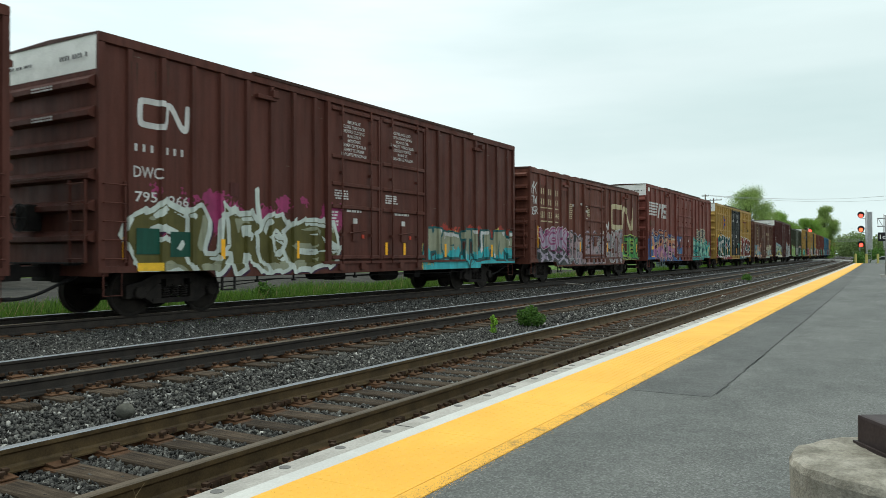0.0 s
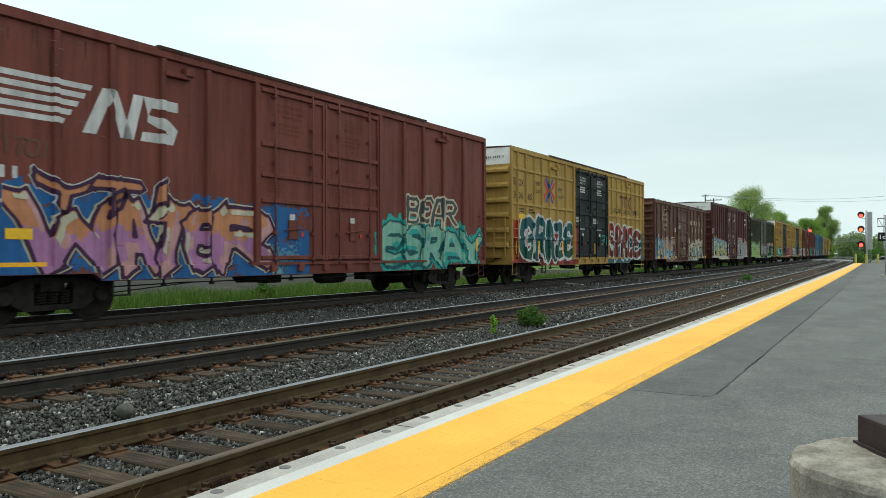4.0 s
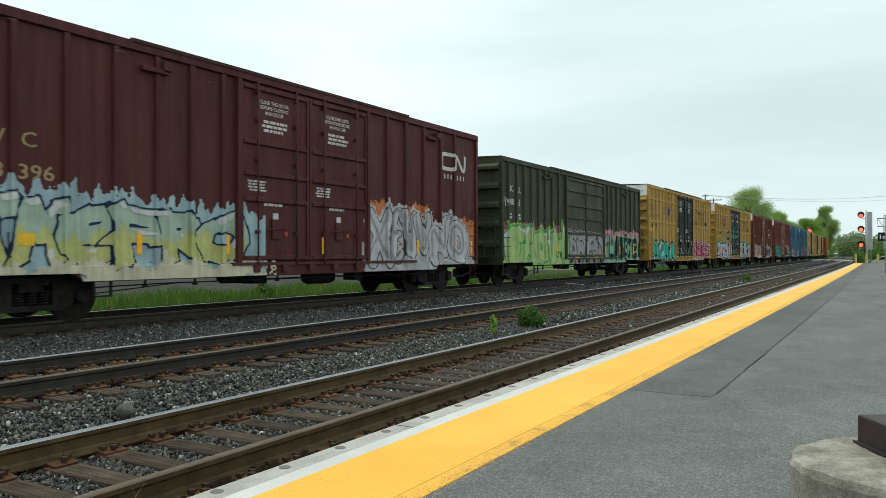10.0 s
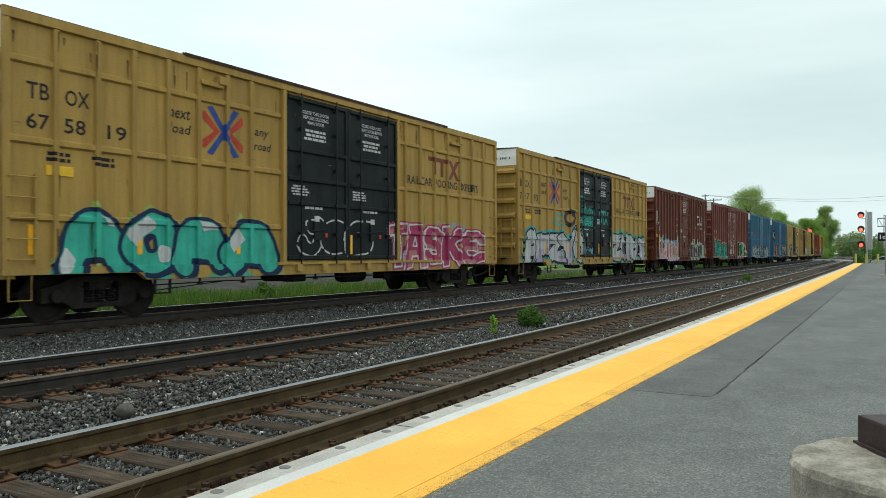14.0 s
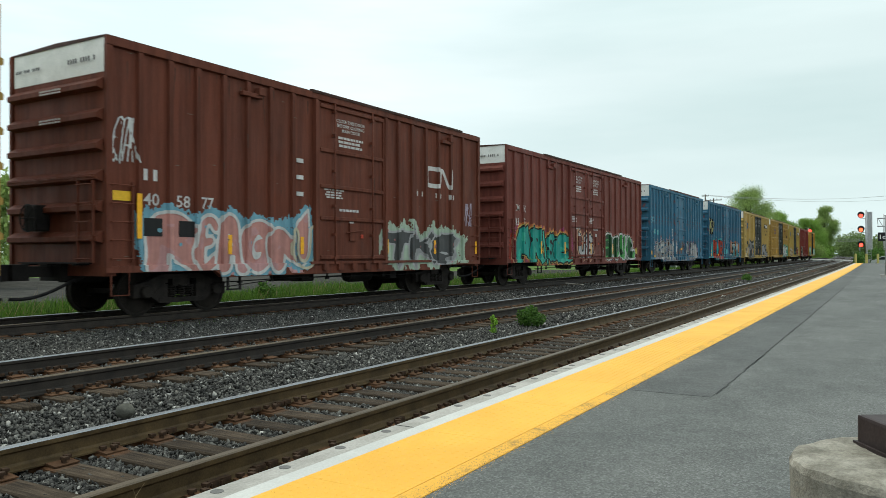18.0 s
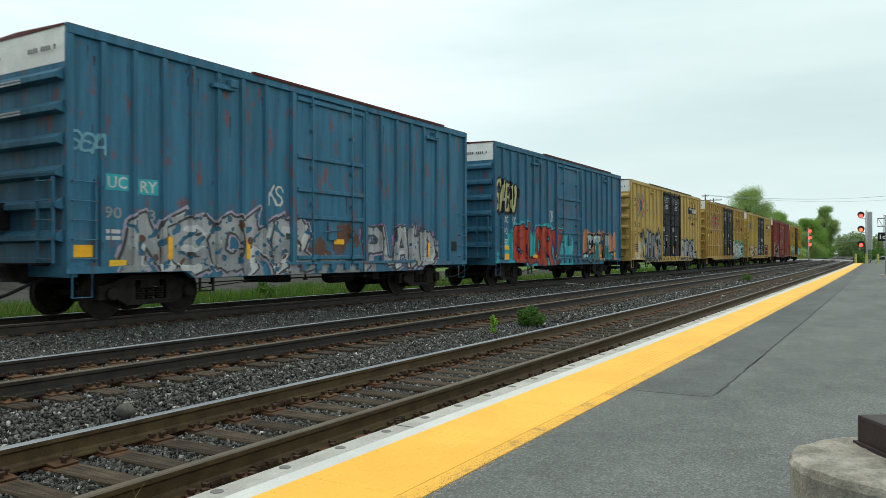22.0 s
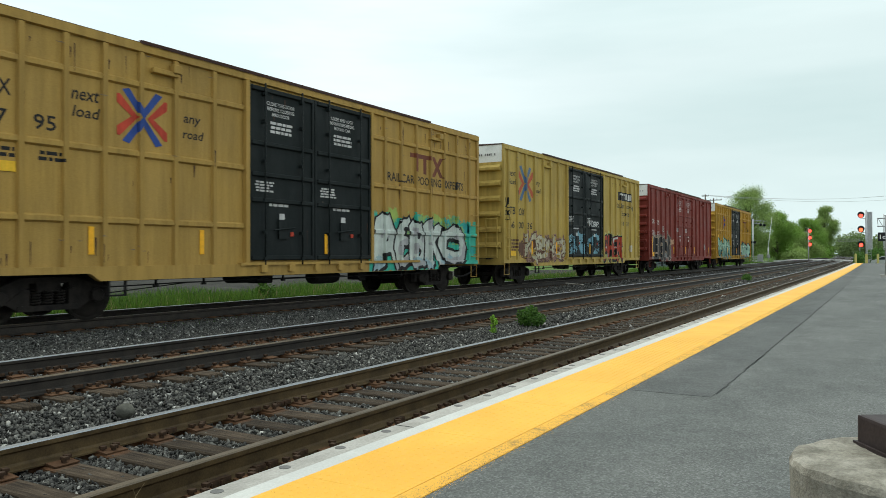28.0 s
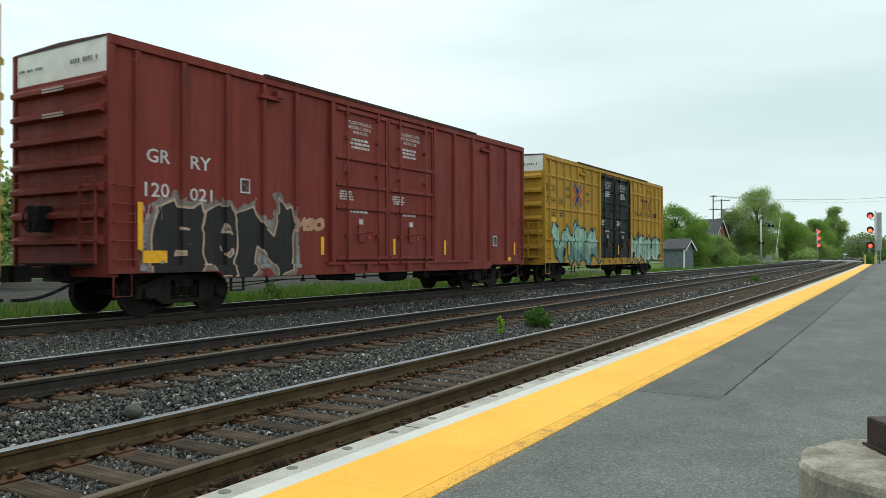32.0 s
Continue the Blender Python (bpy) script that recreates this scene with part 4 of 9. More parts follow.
M_SCUFF = spray("pale_scuff", (0.20, 0.16, 0.13))
M_RUBBER = plain("black_hose_rubber", (0.012, 0.012, 0.013), 0.6)
M_REFLECT = plain("yellow_reflector", (0.85, 0.42, 0.02), 0.45)
M_PLACARD = plain("yellow_placard", (0.75, 0.45, 0.03), 0.55)
M_WHITE_END = mottled("white_end_paint", (0.60, 0.62, 0.58), (0.80, 0.81, 0.77), 2.0, 0.7, 50.0, 0, 0.1, 0.003, grit=0.12)
M_LET_WHITE = spray("lettering_white", (0.72, 0.72, 0.70))
M_LET_CREAM = spray("lettering_cream", (0.62, 0.55, 0.34))
M_LET_GOLD = spray("lettering_gold", (0.40, 0.30, 0.14))
M_LET_BLACK = spray("lettering_black", (0.018, 0.018, 0.020))
M_LET_BROWN = spray("lettering_brown", (0.22, 0.065, 0.035))
M_LOGO_RED = spray("emblem_red", (0.62, 0.07, 0.035))
M_LOGO_BLUE = spray("emblem_blue", (0.035, 0.09, 0.36))
M_LOGO_PALE = spray("emblem_faded_blue", (0.10, 0.20, 0.36))
M_LOGO_ORANGE = spray("emblem_faded_red", (0.60, 0.12, 0.05))
PANEL_Y = 1.50      # half the width over the side sheets
RIB = 0.072
FLANK = 0.014    # how far a post's flank leans out
SHARED = {}


def shared(key, make, *mats):
    if key not in SHARED:
        bm = bmesh.new()
        make(bm)
        SHARED[key] = mesh_of(bm, str(key[0]), *mats)
    return SHARED[key]


def skin(c, x, z):
    """How far the near side stands out of its sheet at x from the near end and z over the rail."""
    x, z = np.asarray(x, float), np.asarray(z, float)
    d = np.zeros(np.broadcast(x, z).shape)
    for r, w in c["ribs"]:
        d = np.maximum(d, RIB * np.clip((w + FLANK - np.abs(x - r)) / FLANK, 0, 1))
    for a, b, zs in c["bars"]:
        d = np.maximum(d, np.where((x > a) & (x < b), 0.055 * np.clip((0.075 - np.abs(z - zs)) / 0.035, 0, 1), 0))
    for a, b in c["doors"]:
        d = np.maximum(d, 0.048 * np.clip((x - a + 0.02) / 0.02, 0, 1) * np.clip((b + 0.02 - x) / 0.02, 0, 1))
    return np.maximum(d, 0.0665 * np.clip((1.003 - z) / 0.015, 0, 1))


def breaks(c):
    xs, zs = [], []
    for r, w in c["ribs"]:
        xs += [r - w - FLANK, r - w, r + w, r + w + FLANK]
    for a, b in c["doors"]:
        xs += [a - 0.02, a, b, b + 0.02]
    for a, b, z in c["bars"]:
        zs += [z - 0.075, z - 0.04, z + 0.04, z + 0.075]
    return xs, zs + [0.988, 1.003]


def draped(c, name, bm, mat, off, label=""):
    """Lay a flat mesh of (x, -, z) over the near side and all that stands out of it."""
    bmesh.ops.triangulate(bm, faces=bm.faces[:])
    lo = min(v.co.x for v in bm.verts)
    hi = max(v.co.x for v in bm.verts)
    zl = min(v.co.z for v in bm.verts)
    zh = max(v.co.z for v in bm.verts)
    xs, zs = breaks(c)
    for x in xs:
        if lo < x < hi:
            bmesh.ops.bisect_plane(bm, geom=bm.verts[:] + bm.edges[:] + bm.faces[:], plane_co=(x, 0, 0), plane_no=(1, 0, 0))
    for z in zs:
        if zl < z < zh:
            bmesh.ops.bisect_plane(bm, geom=bm.verts[:] + bm.edges[:] + bm.faces[:], plane_co=(0, 0, z), plane_no=(0, 0, 1))
    for v in bm.verts:
        v.co = (v.co.x - c["L"] / 2, -PANEL_Y - off - float(skin(c, v.co.x, v.co.z)), v.co.z)
    return part(name, bm, mat, c["root"], label)


def letter(c, text, x, z, w, h, mat, slant=0.0, off=0.005):
    return draped(c, "lettering", flat_text(text, x, z, w, h, slant), mat, off)


def quad(bm, x0, x1, z0, z1, mi=0, lean=0.0):
    f = bm.faces.new([bm.verts.new(p) for p in ((x0, 0, z0), (x1, 0, z0), (x1 + lean, 0, z1), (x0 + lean, 0, z1))])
    f.material_index = mi


def shapes(c, polys, mat, name="emblem", off=0.005, label=""):
    bm = bmesh.new()
    for pts in polys:
        bm.faces.new([bm.verts.new((p[0], 0, p[1])) for p in pts])
    return draped(c, name, bm, mat, off, label)


def bars(c, x, z, w, h, rows, mat, seed=1, name="small_print"):
    """Writing too small to read: rows of short bars. z is the top row's."""
    rnd = random.Random(seed)
    bm = bmesh.new()
    step = h / rows
    for i in range(rows):
        a = x + rnd.uniform(0, 0.12) * w
        end = x + w * rnd.uniform(0.82, 1.0)
        while a < end - 0.03:
            b = min(end, a + rnd.uniform(0.07, 0.2))
            quad(bm, a, b, z - i * step - step * 0.62, z - i * step)
            a = b + 0.03
    return draped(c, name, bm, mat, 0.0045)


def letter_bars(c, x, z, w, h, count, mat, gaps=()):
    """An owner's name as plain upright bars, one for each letter."""
    bm = bmesh.new()
    step = w / count
    for i in range(count):
        if i not in gaps:
            quad(bm, x + i * step, x + i * step + min(step * 0.44, h * 0.42), z, z + h)
    return draped(c, "owner_mark", bm, mat, 0.005)


# ---- spray-painted pieces
GLYPHS = {
    "A": "0,0 .12,.45 .32,1 .68,1 .88,.45 1,0|.14,.36 .86,.36", "B": "0,0 0,1 .7,.97 .92,.78 .7,.54 .1,.52|.7,.54 1,.3 .8,.03 0,0", "C": "1,.80 .8,.97 .45,1 .12,.84 0,.5 .12,.15 .45,0 .8,.04 1,.2",
    "D": "0,0 0,1 .6,.95 .92,.7 .95,.32 .65,.04 0,0", "E": "1,.84 .78,1 .3,.97 .04,.74 .06,.54 .68,.55|.06,.54 0,.3 .14,.06 .5,0 1,.14", "F": "0,0 .05,1 1,.97|0,.5 .8,.52", "G": "1,.78 .72,1 .3,.95 .03,.66 .02,.3 .3,.02 .75,.03 1,.22 1,.5 .56,.48",
    "H": "0,0 .06,1|1,0 .94,1|0,.48 1,.54", "I": ".5,0 .5,1", "J": ".95,1 .92,.3 .6,.02 .2,.06 0,.3|.45,1 1,1", "K": "0,0 .1,1|.98,1 .15,.46 .45,.55 1,0",
    "L": ".05,1 0,.1 .25,0 1,.06", "M": "0,0 .12,1 .5,.42 .88,1 1,0", "N": "0,0 .08,1 .9,0 1,1", "O": ".5,1 .14,.86 .02,.5 .14,.14 .5,0 .86,.14 .98,.5 .86,.86 .5,1",
    "P": "0,0 .05,1 .7,1 1,.8 .9,.52 .55,.42 .1,.44", "Q": ".5,1 .14,.86 .02,.5 .14,.14 .5,0 .86,.14 .98,.5 .86,.86 .5,1|.5,.3 1.1,-.08", "R": "0,0 .05,1 .7,1 .97,.8 .8,.52 .1,.44|.42,.46 .75,.2 1.04,0",
    "S": ".98,.80 .72,1 .3,.98 .06,.78 .2,.56 .75,.46 .98,.26 .76,.02 .3,0 .02,.18", "T": "0,.96 1,1|.52,.96 .48,0", "U": "0,1 .02,.3 .25,.02 .7,.02 .97,.3 1,1", "V": "0,1 .5,0 1,1", "W": "0,1 .2,0 .5,.7 .8,0 1,1",
    "X": "0,0 1,1|0,1 1,0", "Y": "0,1 .5,.5 1,1|.5,.5 .45,0", "Z": "0,.93 .95,1 .06,.06 1,.04"}


def rounded(pts, times=2):
    """Cut the corners of an open line, its ends kept."""
    for _ in range(times):
        out = [pts[0]]
        for (ax, az), (bx, bz) in zip(pts, pts[1:]):
            out += [(ax * 0.75 + bx * 0.25, az * 0.75 + bz * 0.25), (ax * 0.25 + bx * 0.75, az * 0.25 + bz * 0.75)]
        pts = out + [pts[-1]]
    return pts


def strokes(word, cuts, z0, z1, half, rnd, tilt=0.06, soft=True, spikes=0.0, lap=1.0):
    """The strokes of each letter between two cuts: ends and the pen's share of width at each end; some run out into barbs."""
    out = []
    top0, top1 = z1 if isinstance(z1, tuple) else (z1, z1)
    for i, ch in enumerate(word):
        if ch == " ":
            continue
        x0, x1 = cuts[i], cuts[i + 1]
        top = top0 + (top1 - top0) * (i + 0.5) / len(word)
        w, h = x1 - x0, (top - z0) * rnd.uniform(0.93, 1.0)
        pen = min(half, w * 0.26)
        sx, sz = (w - 1.15 * pen) * lap, h - 1.8 * pen
        ox, oz = x0 + (w - sx) / 2, z0 + 0.9 * pen + (top - z0 - h) * rnd.random()
        lean = rnd.uniform(-tilt, tilt)
        segs = []
        for poly in GLYPHS[ch].split("|"):
            pts = [tuple(float(q) for q in p.split(",")) for p in poly.split()]
            pts = [(ox + p[0] * sx + lean * (p[1] - 0.5) * sz, oz + p[1] * sz) for p in pts]
            if soft and len(pts) > 2:
                pts = rounded(pts)
            for (ax, az), (bx, bz) in zip(pts, pts[1:]):
                flat = abs(bx - ax) / (math.hypot(bx - ax, bz - az) + 1e-6)
                k = (1.0 - 0.24 * flat) * pen / half
                segs.append((ax, az, bx, bz, k, k))
            for (ax, az), (bx, bz) in ((pts[1], pts[0]), (pts[-2], pts[-1])):
                if rnd.random() < spikes:
                    q = math.hypot(bx - ax, bz - az) + 1e-6
                    ux, uz = (bx - ax) / q, (bz - az) / q
                    far = rnd.uniform(0.9, 2.1) * pen
                    side = rnd.choice((-1, 1)) * rnd.uniform(0.5, 1.1) * pen
                    ex, ez = bx + ux * far - uz * side, bz + uz * far + ux * side
                    segs.append((bx, bz, ex, max(0.70, ez), 0.9 * pen / half, 0.05))
        out.append(segs)
    return out


def field(segs, X, Z, half, nib=None):
    """How far each place lies outside the strokes; nib, in radians, turns a square pen."""
    d = np.full(X.shape, 9.0)
    for ax, az, bx, bz, ra, rb in segs:
        vx, vz = bx - ax, bz - az
        k = np.clip(((X - ax) * vx + (Z - az) * vz) / (vx * vx + vz * vz + 1e-9), 0, 1)
        px_, pz_ = X - ax - k * vx, Z - az - k * vz
        if nib is None:
            r = np.hypot(px_, pz_)
        else:
            ca, sa = math.cos(nib), math.sin(nib)
            r = np.maximum(np.abs(px_ * ca + pz_ * sa), np.abs(pz_ * ca - px_ * sa)) * 1.12
        d = np.minimum(d, r - half * (ra + (rb - ra) * k))
    return d


def region(F, xs, zs, cuts=()):
    """The patch of the grid where the field is below zero, with its edge cut between the grid's lines."""
    verts, faces, seen = [], [], {}
    inside = F < 0

    def put(key, x, z):
        if key not in seen:
            seen[key] = len(verts)
            verts.append((x, z))
        return seen[key]

    any4 = inside[:-1, :-1] | inside[1:, :-1] | inside[1:, 1:] | inside[:-1, 1:]
    all4 = inside[:-1, :-1] & inside[1:, :-1] & inside[1:, 1:] & inside[:-1, 1:]
    cut = set(np.round(cuts, 4).tolist()) if len(cuts) else set()
    stop = [round(float(z), 4) in cut for z in zs]
    # whole cells join into upright strips
    for i in range(all4.shape[0]):
        col = all4[i]
        j, n = 0, len(col)
        while j < n:
            if not col[j]:
                j += 1
                continue
            k = j + 1
            while k < n and col[k] and not stop[k]:
                k += 1
            faces.append([put((i, j), xs[i], zs[j]), put((i + 1, j), xs[i + 1], zs[j]), put((i + 1, k), xs[i + 1], zs[k]), put((i, k), xs[i], zs[k])])
            j = k
    for i, j in zip(*np.nonzero(any4 & ~all4)):
        cs = ((i, j), (i + 1, j), (i + 1, j + 1), (i, j + 1))
        poly = []
        for a, b in zip(cs, cs[1:] + cs[:1]):
            ina, inb = inside[a], inside[b]
            if ina:
                poly.append(put(a, xs[a[0]], zs[a[1]]))
            if ina != inb:
                lo, hi = (a, b) if a < b else (b, a)
                k = F[lo] / (F[lo] - F[hi])
                poly.append(put((lo, hi), xs[lo[0]] + (xs[hi[0]] - xs[lo[0]]) * k, zs[lo[1]] + (zs[hi[1]] - zs[lo[1]]) * k))
        if len(poly) > 2:
            faces.append(poly)
    return verts, faces


def floor_of(c, X):
    """Lower edge of the painted side: the sill is deeper between the trucks."""
    return np.where((X < 2.68) | (X > c["L"] - 2.68), 0.868, c["low"] + 0.008)


def sheet_grid(c, x0, x1, z0, z1, step):
    bx, bz = breaks(c)
    x0, x1 = max(0.01, x0), min(c["L"] - 0.01, x1)
    xs = np.unique(np.round([x for x in list(np.arange(x0, x1, step)) + [x1] + bx if x0 <= x <= x1], 4))
    zs = np.unique(np.round([z for z in list(np.arange(z0, z1, step)) + bz if z0 <= z <= z1], 4))
    X, Z = np.meshgrid(xs, zs, indexing="ij")
    return xs, zs, X, Z, bz


def lay(c, layers, xs, zs, bz, X, Z, name, label):
    """Coats of paint over the near side, one on the other."""
    low = floor_of(c, X) - Z
    pv, pf, pm, mats, base = [], [], [], [], 0
    for off, F, mat in layers:
        v, f = region(np.maximum(F, low), xs, zs, bz)
        if not f:
            continue
        va = np.array(v)
        ys = -PANEL_Y - off - skin(c, va[:, 0], va[:, 1])
        pv += [(float(a) - c["L"] / 2, float(y), float(b)) for (a, b), y in zip(va, ys)]
        pf += [[q + base for q in p] for p in f]
        if mat not in mats:
            mats.append(mat)
        pm += [mats.index(mat)] * len(f)
        base = len(pv)
    if not pf:
        return None
    me = bpy.data.meshes.new(name)
    me.from_pydata(pv, [], pf)
    for m in mats:
        me.materials.append(m)
    me.polygons.foreach_set("material_index", pm)
    me.update()
    return part(name, me, None, c["root"], label)


def ripple(rnd, X, Z, lo=1.0, hi=9.0, n=7):
    F = np.zeros(X.shape)
    for k in range(n):
        a, b, p, q = rnd.uniform(lo, hi), rnd.uniform(lo, hi), rnd.uniform(0, 6.28), rnd.choice((-1, 1))
        F += np.sin(a * X + q * b * Z + p) / (0.6 + 0.25 * (a + b) / 2)
    return F


def piece(c, word, cuts, z0, z1, fill, line, style="soft", halo=None, fill2=None, shade=None, shine=None, fat=0.2, seed=1, step=0.04, cloud=0.16, jag=0.0, label="spray-painted lettering", drips=False, edge=0.036, rim=None, rim_w=0.05, wash=None, core=None, core_w=0.035, worn=0.0, split=0.5, bits=None):
    """A spray-painted piece on the near side: cloud, shade, rim, fill, second fill, wash, outlines letter over letter, inner line, shine, loose bits."""
    rnd = random.Random(seed)
    grain = np.random.default_rng(seed)
    x0, x1 = cuts[0], cuts[-1]
    top = max(z1) if isinstance(z1, tuple) else z1
    pad = 0.35
    xs, zs, X, Z, bz = sheet_grid(c, x0 - pad, x1 + pad, 0.72, top + pad, step)
    ph = [rnd.uniform(0, 6.28) for _ in range(8)]
    wild = {"soft": 0.022, "block": 0.010, "wild": 0.016}[style]
    WX = X + wild * (np.sin(5.1 * Z + 1.7 * X + ph[0]) + 0.6 * np.sin(9.3 * Z - 3.1 * X + ph[1]))
    WZ = Z + wild * (np.sin(4.3 * X + ph[2]) + 0.6 * np.sin(8.7 * X + 2.2 * Z + ph[3]))
    mist = grain.uniform(-1, 1, X.shape)
    rag = 0.5 * np.sin(11 * X + 6 * Z + ph[4]) + 0.3 * np.sin(23 * X - 9 * Z + ph[5]) + 0.3 * np.sin(17 * Z + 31 * X + ph[6]) + 0.9 * mist
    tall = top - z0
    half = 0.74 * fat * min((x1 - x0) / len(word), tall)
    nib = {"soft": None, "block": rnd.uniform(-0.1, 0.1), "wild": rnd.uniform(0.25, 0.6)}[style]
    letters = strokes(word, cuts, z0, z1, half, rnd, {"soft": 0.10, "block": 0.05, "wild": 0.22}[style], style == "soft", {"soft": 0.12, "block": 0.1, "wild": 0.75}[style], {"soft": 1.06, "block": 1.02, "wild": 1.16}[style])
    segs = [s for l in letters for s in l]
    swell = half * (1 + 0.12 * np.sin(6 * Z + 2.5 * X + ph[7]))
    each = [field(l, WX, WZ, swell, nib) for l in letters]
    d = np.minimum.reduce(each)
    layers = []
    if halo:
        saw = np.abs(((X + 0.35 * Z) * 2.6 + ph[6]) % 1.0 - 0.5) + np.abs((X * 4.3 - 0.8 * Z + ph[5]) % 1.0 - 0.5)
        layers.append((0.003, d - cloud + 0.06 * rag + jag * saw, halo))
    if shade:
        drop = np.minimum.reduce([field(segs, WX - k, WZ + 0.8 * k, swell, nib) for k in (0.03, 0.07)])
        layers.append((0.006, drop - edge * 0.6, shade))
    if rim:
        layers.append((0.009, d - edge - rim_w, rim))
    if fill:
        layers.append((0.012, d, fill))
    if fill2:
        mid = z0 + split * tall + 0.10 * np.sin(3.3 * X + ph[2]) + 0.07 * np.sin(13 * X + ph[3]) + 0.10 * mist
        layers.append((0.015, np.maximum(d + 0.004, (Z - mid) if drips else (mid - Z)), fill2))
    if wash:
        under = field(segs, WX + 0.5 * half, WZ - 0.5 * half, swell, nib)
        layers.append((0.018, np.maximum(np.maximum(d + 0.012, -(under + 0.25 * half)), -0.25 - np.sin(2.3 * X - 1.9 * Z + ph[4]) - 0.5 * np.sin(7.1 * X + 3.0 * Z + ph[5])), wash))
    if edge:
        lines = np.full(X.shape, 9.0)
        for k, dk in enumerate(each):
            over = np.minimum.reduce(each[k + 1:]) if k + 1 < len(each) else np.full(X.shape, 9.0)
            lines = np.minimum(lines, np.maximum(np.abs(dk) - edge, -over))
        layers.append((0.021, lines, line))
    if core:
        spine = np.minimum.reduce([field(l, WX + 0.25 * half, WZ - 0.2 * half, 0.0) for l in letters]) - core_w
        layers.append((0.023, np.maximum(spine, d + edge), core))
    if shine:
        away = field(segs, WX - 0.45 * half, WZ + 0.45 * half, swell, nib)
        layers.append((0.024, np.maximum(np.maximum(d + edge + 0.02, -(away + 0.03)), 0.05 - np.sin(2.9 * X + 2.3 * Z + ph[1])), shine))
    if bits:
        layers.append((0.026, np.maximum(ripple(rnd, X, Z, 6.0, 22.0, 9) * 0.1 + 0.13, d - 0.02), bits))
    if worn:
        gone = ripple(rnd, X, Z, 5.0, 34.0, 11) - 0.62 + worn + 0.5 * mist * worn
        layers = [(off, np.maximum(F, gone * 0.1), mat) for off, F, mat in layers]
    return lay(c, layers, xs, zs, bz, X, Z, "graffiti", label)


def even(x0, x1, n):
    return [x0 + (x1 - x0) * i / n for i in range(n + 1)]


def scrawl(c, word, x0, x1, z0, z1, mat, seed=1, fat=0.07, label="thin sprayed tag"):
    return piece(c, word, even(x0, x1, len(word)), z0, z1, mat, mat, "wild", fat=fat * 2.2, seed=seed, step=0.03, label=label, edge=0.0)


def smear(c, x0, x1, z0, z1, mat, seed=1, amount=0.5, label="faded sprayed paint", off=0.0022):
    """A worn cloud of old spray paint; one over 1 is solid with an uneven edge."""
    rnd = random.Random(seed)
    xs, zs, X, Z, bz = sheet_grid(c, x0, x1, max(z0, 0.72), z1, 0.042)
    F = ripple(rnd, X, Z)
    edge = np.minimum.reduce([X - x0, x1 - X, (z1 - Z) * 1.5, Z - z0 + 0.5])
    F = F * 0.5 + 0.45 * np.random.default_rng(seed).uniform(-1, 1, X.shape) + 1.0 - amount * 2 + np.clip(0.5 - edge * 2, 0, 2)
    p = rnd.uniform(0, 6.28)
    F = np.maximum(F, Z - z1 + 0.16 * np.random.default_rng(seed + 1).uniform(0, 1, X.shape) ** 2 + 0.07 * (2.2 + np.sin(3.1 * X + p) + 0.7 * np.sin(8.3 * X + 2 * p) + 0.5 * np.sin(19.0 * X)))
    return lay(c, [(off, F, mat)], xs, zs, bz, X, Z, "graffiti", label)


# ---- running gear, shared by all cars
def wheel_mesh():
    return shared(("wheel",), lambda bm: lathe(bm, [(0.10, -0.09), (0.12, -0.02), (0.36, 0.02), (0.41, -0.07), (0.452, -0.07), (0.452, 0.045), (0.478, 0.07), (0.44, 0.07), (0.41, 0.05), (0.36, 0.06), (0.10, 0.09)], 28, axis="y"), M_WHEEL)


def side_frame_mesh():
    def make(bm):
        prism(bm, [(-1.16, 0.34), (-1.16, 0.60), (-0.86, 0.66), (-0.50, 0.80), (0.50, 0.80), (0.86, 0.66), (1.16, 0.60), (1.16, 0.34), (0.78, 0.36), (0.48, 0.60), (0.36, 0.62), (0.36, 0.70), (-0.36, 0.70), (-0.36, 0.62), (-0.48, 0.60), (-0.78, 0.36)], "y", -0.07, 0.07)
        prism(bm, [(-0.78, 0.36), (-0.48, 0.60), (-0.36, 0.60), (-0.36, 0.30), (-0.58, 0.24)], "y", -0.08, 0.08)
        prism(bm, [(0.78, 0.36), (0.48, 0.60), (0.36, 0.60), (0.36, 0.30), (0.58, 0.24)], "y", -0.08, 0.08)
        box(bm, -0.58, 0.58, -0.10, 0.10, 0.22, 0.32)
        for s in (-0.89, 0.89):
            lathe(bm, [(0.11, -0.16), (0.13, -0.14), (0.13, 0.05)], 12, (s, 0.457), "y")
    return shared(("side_frame",), make, M_TRUCK)


def spring_mesh():
    def make(bm):
        tube(bm, [(0.082 * math.cos(0.75 * k), 0.082 * math.sin(0.75 * k), 0.325 + 0.0056 * k) for k in range(48)], 0.016, 5)
    return shared(("spring",), make, M_TRUCK)


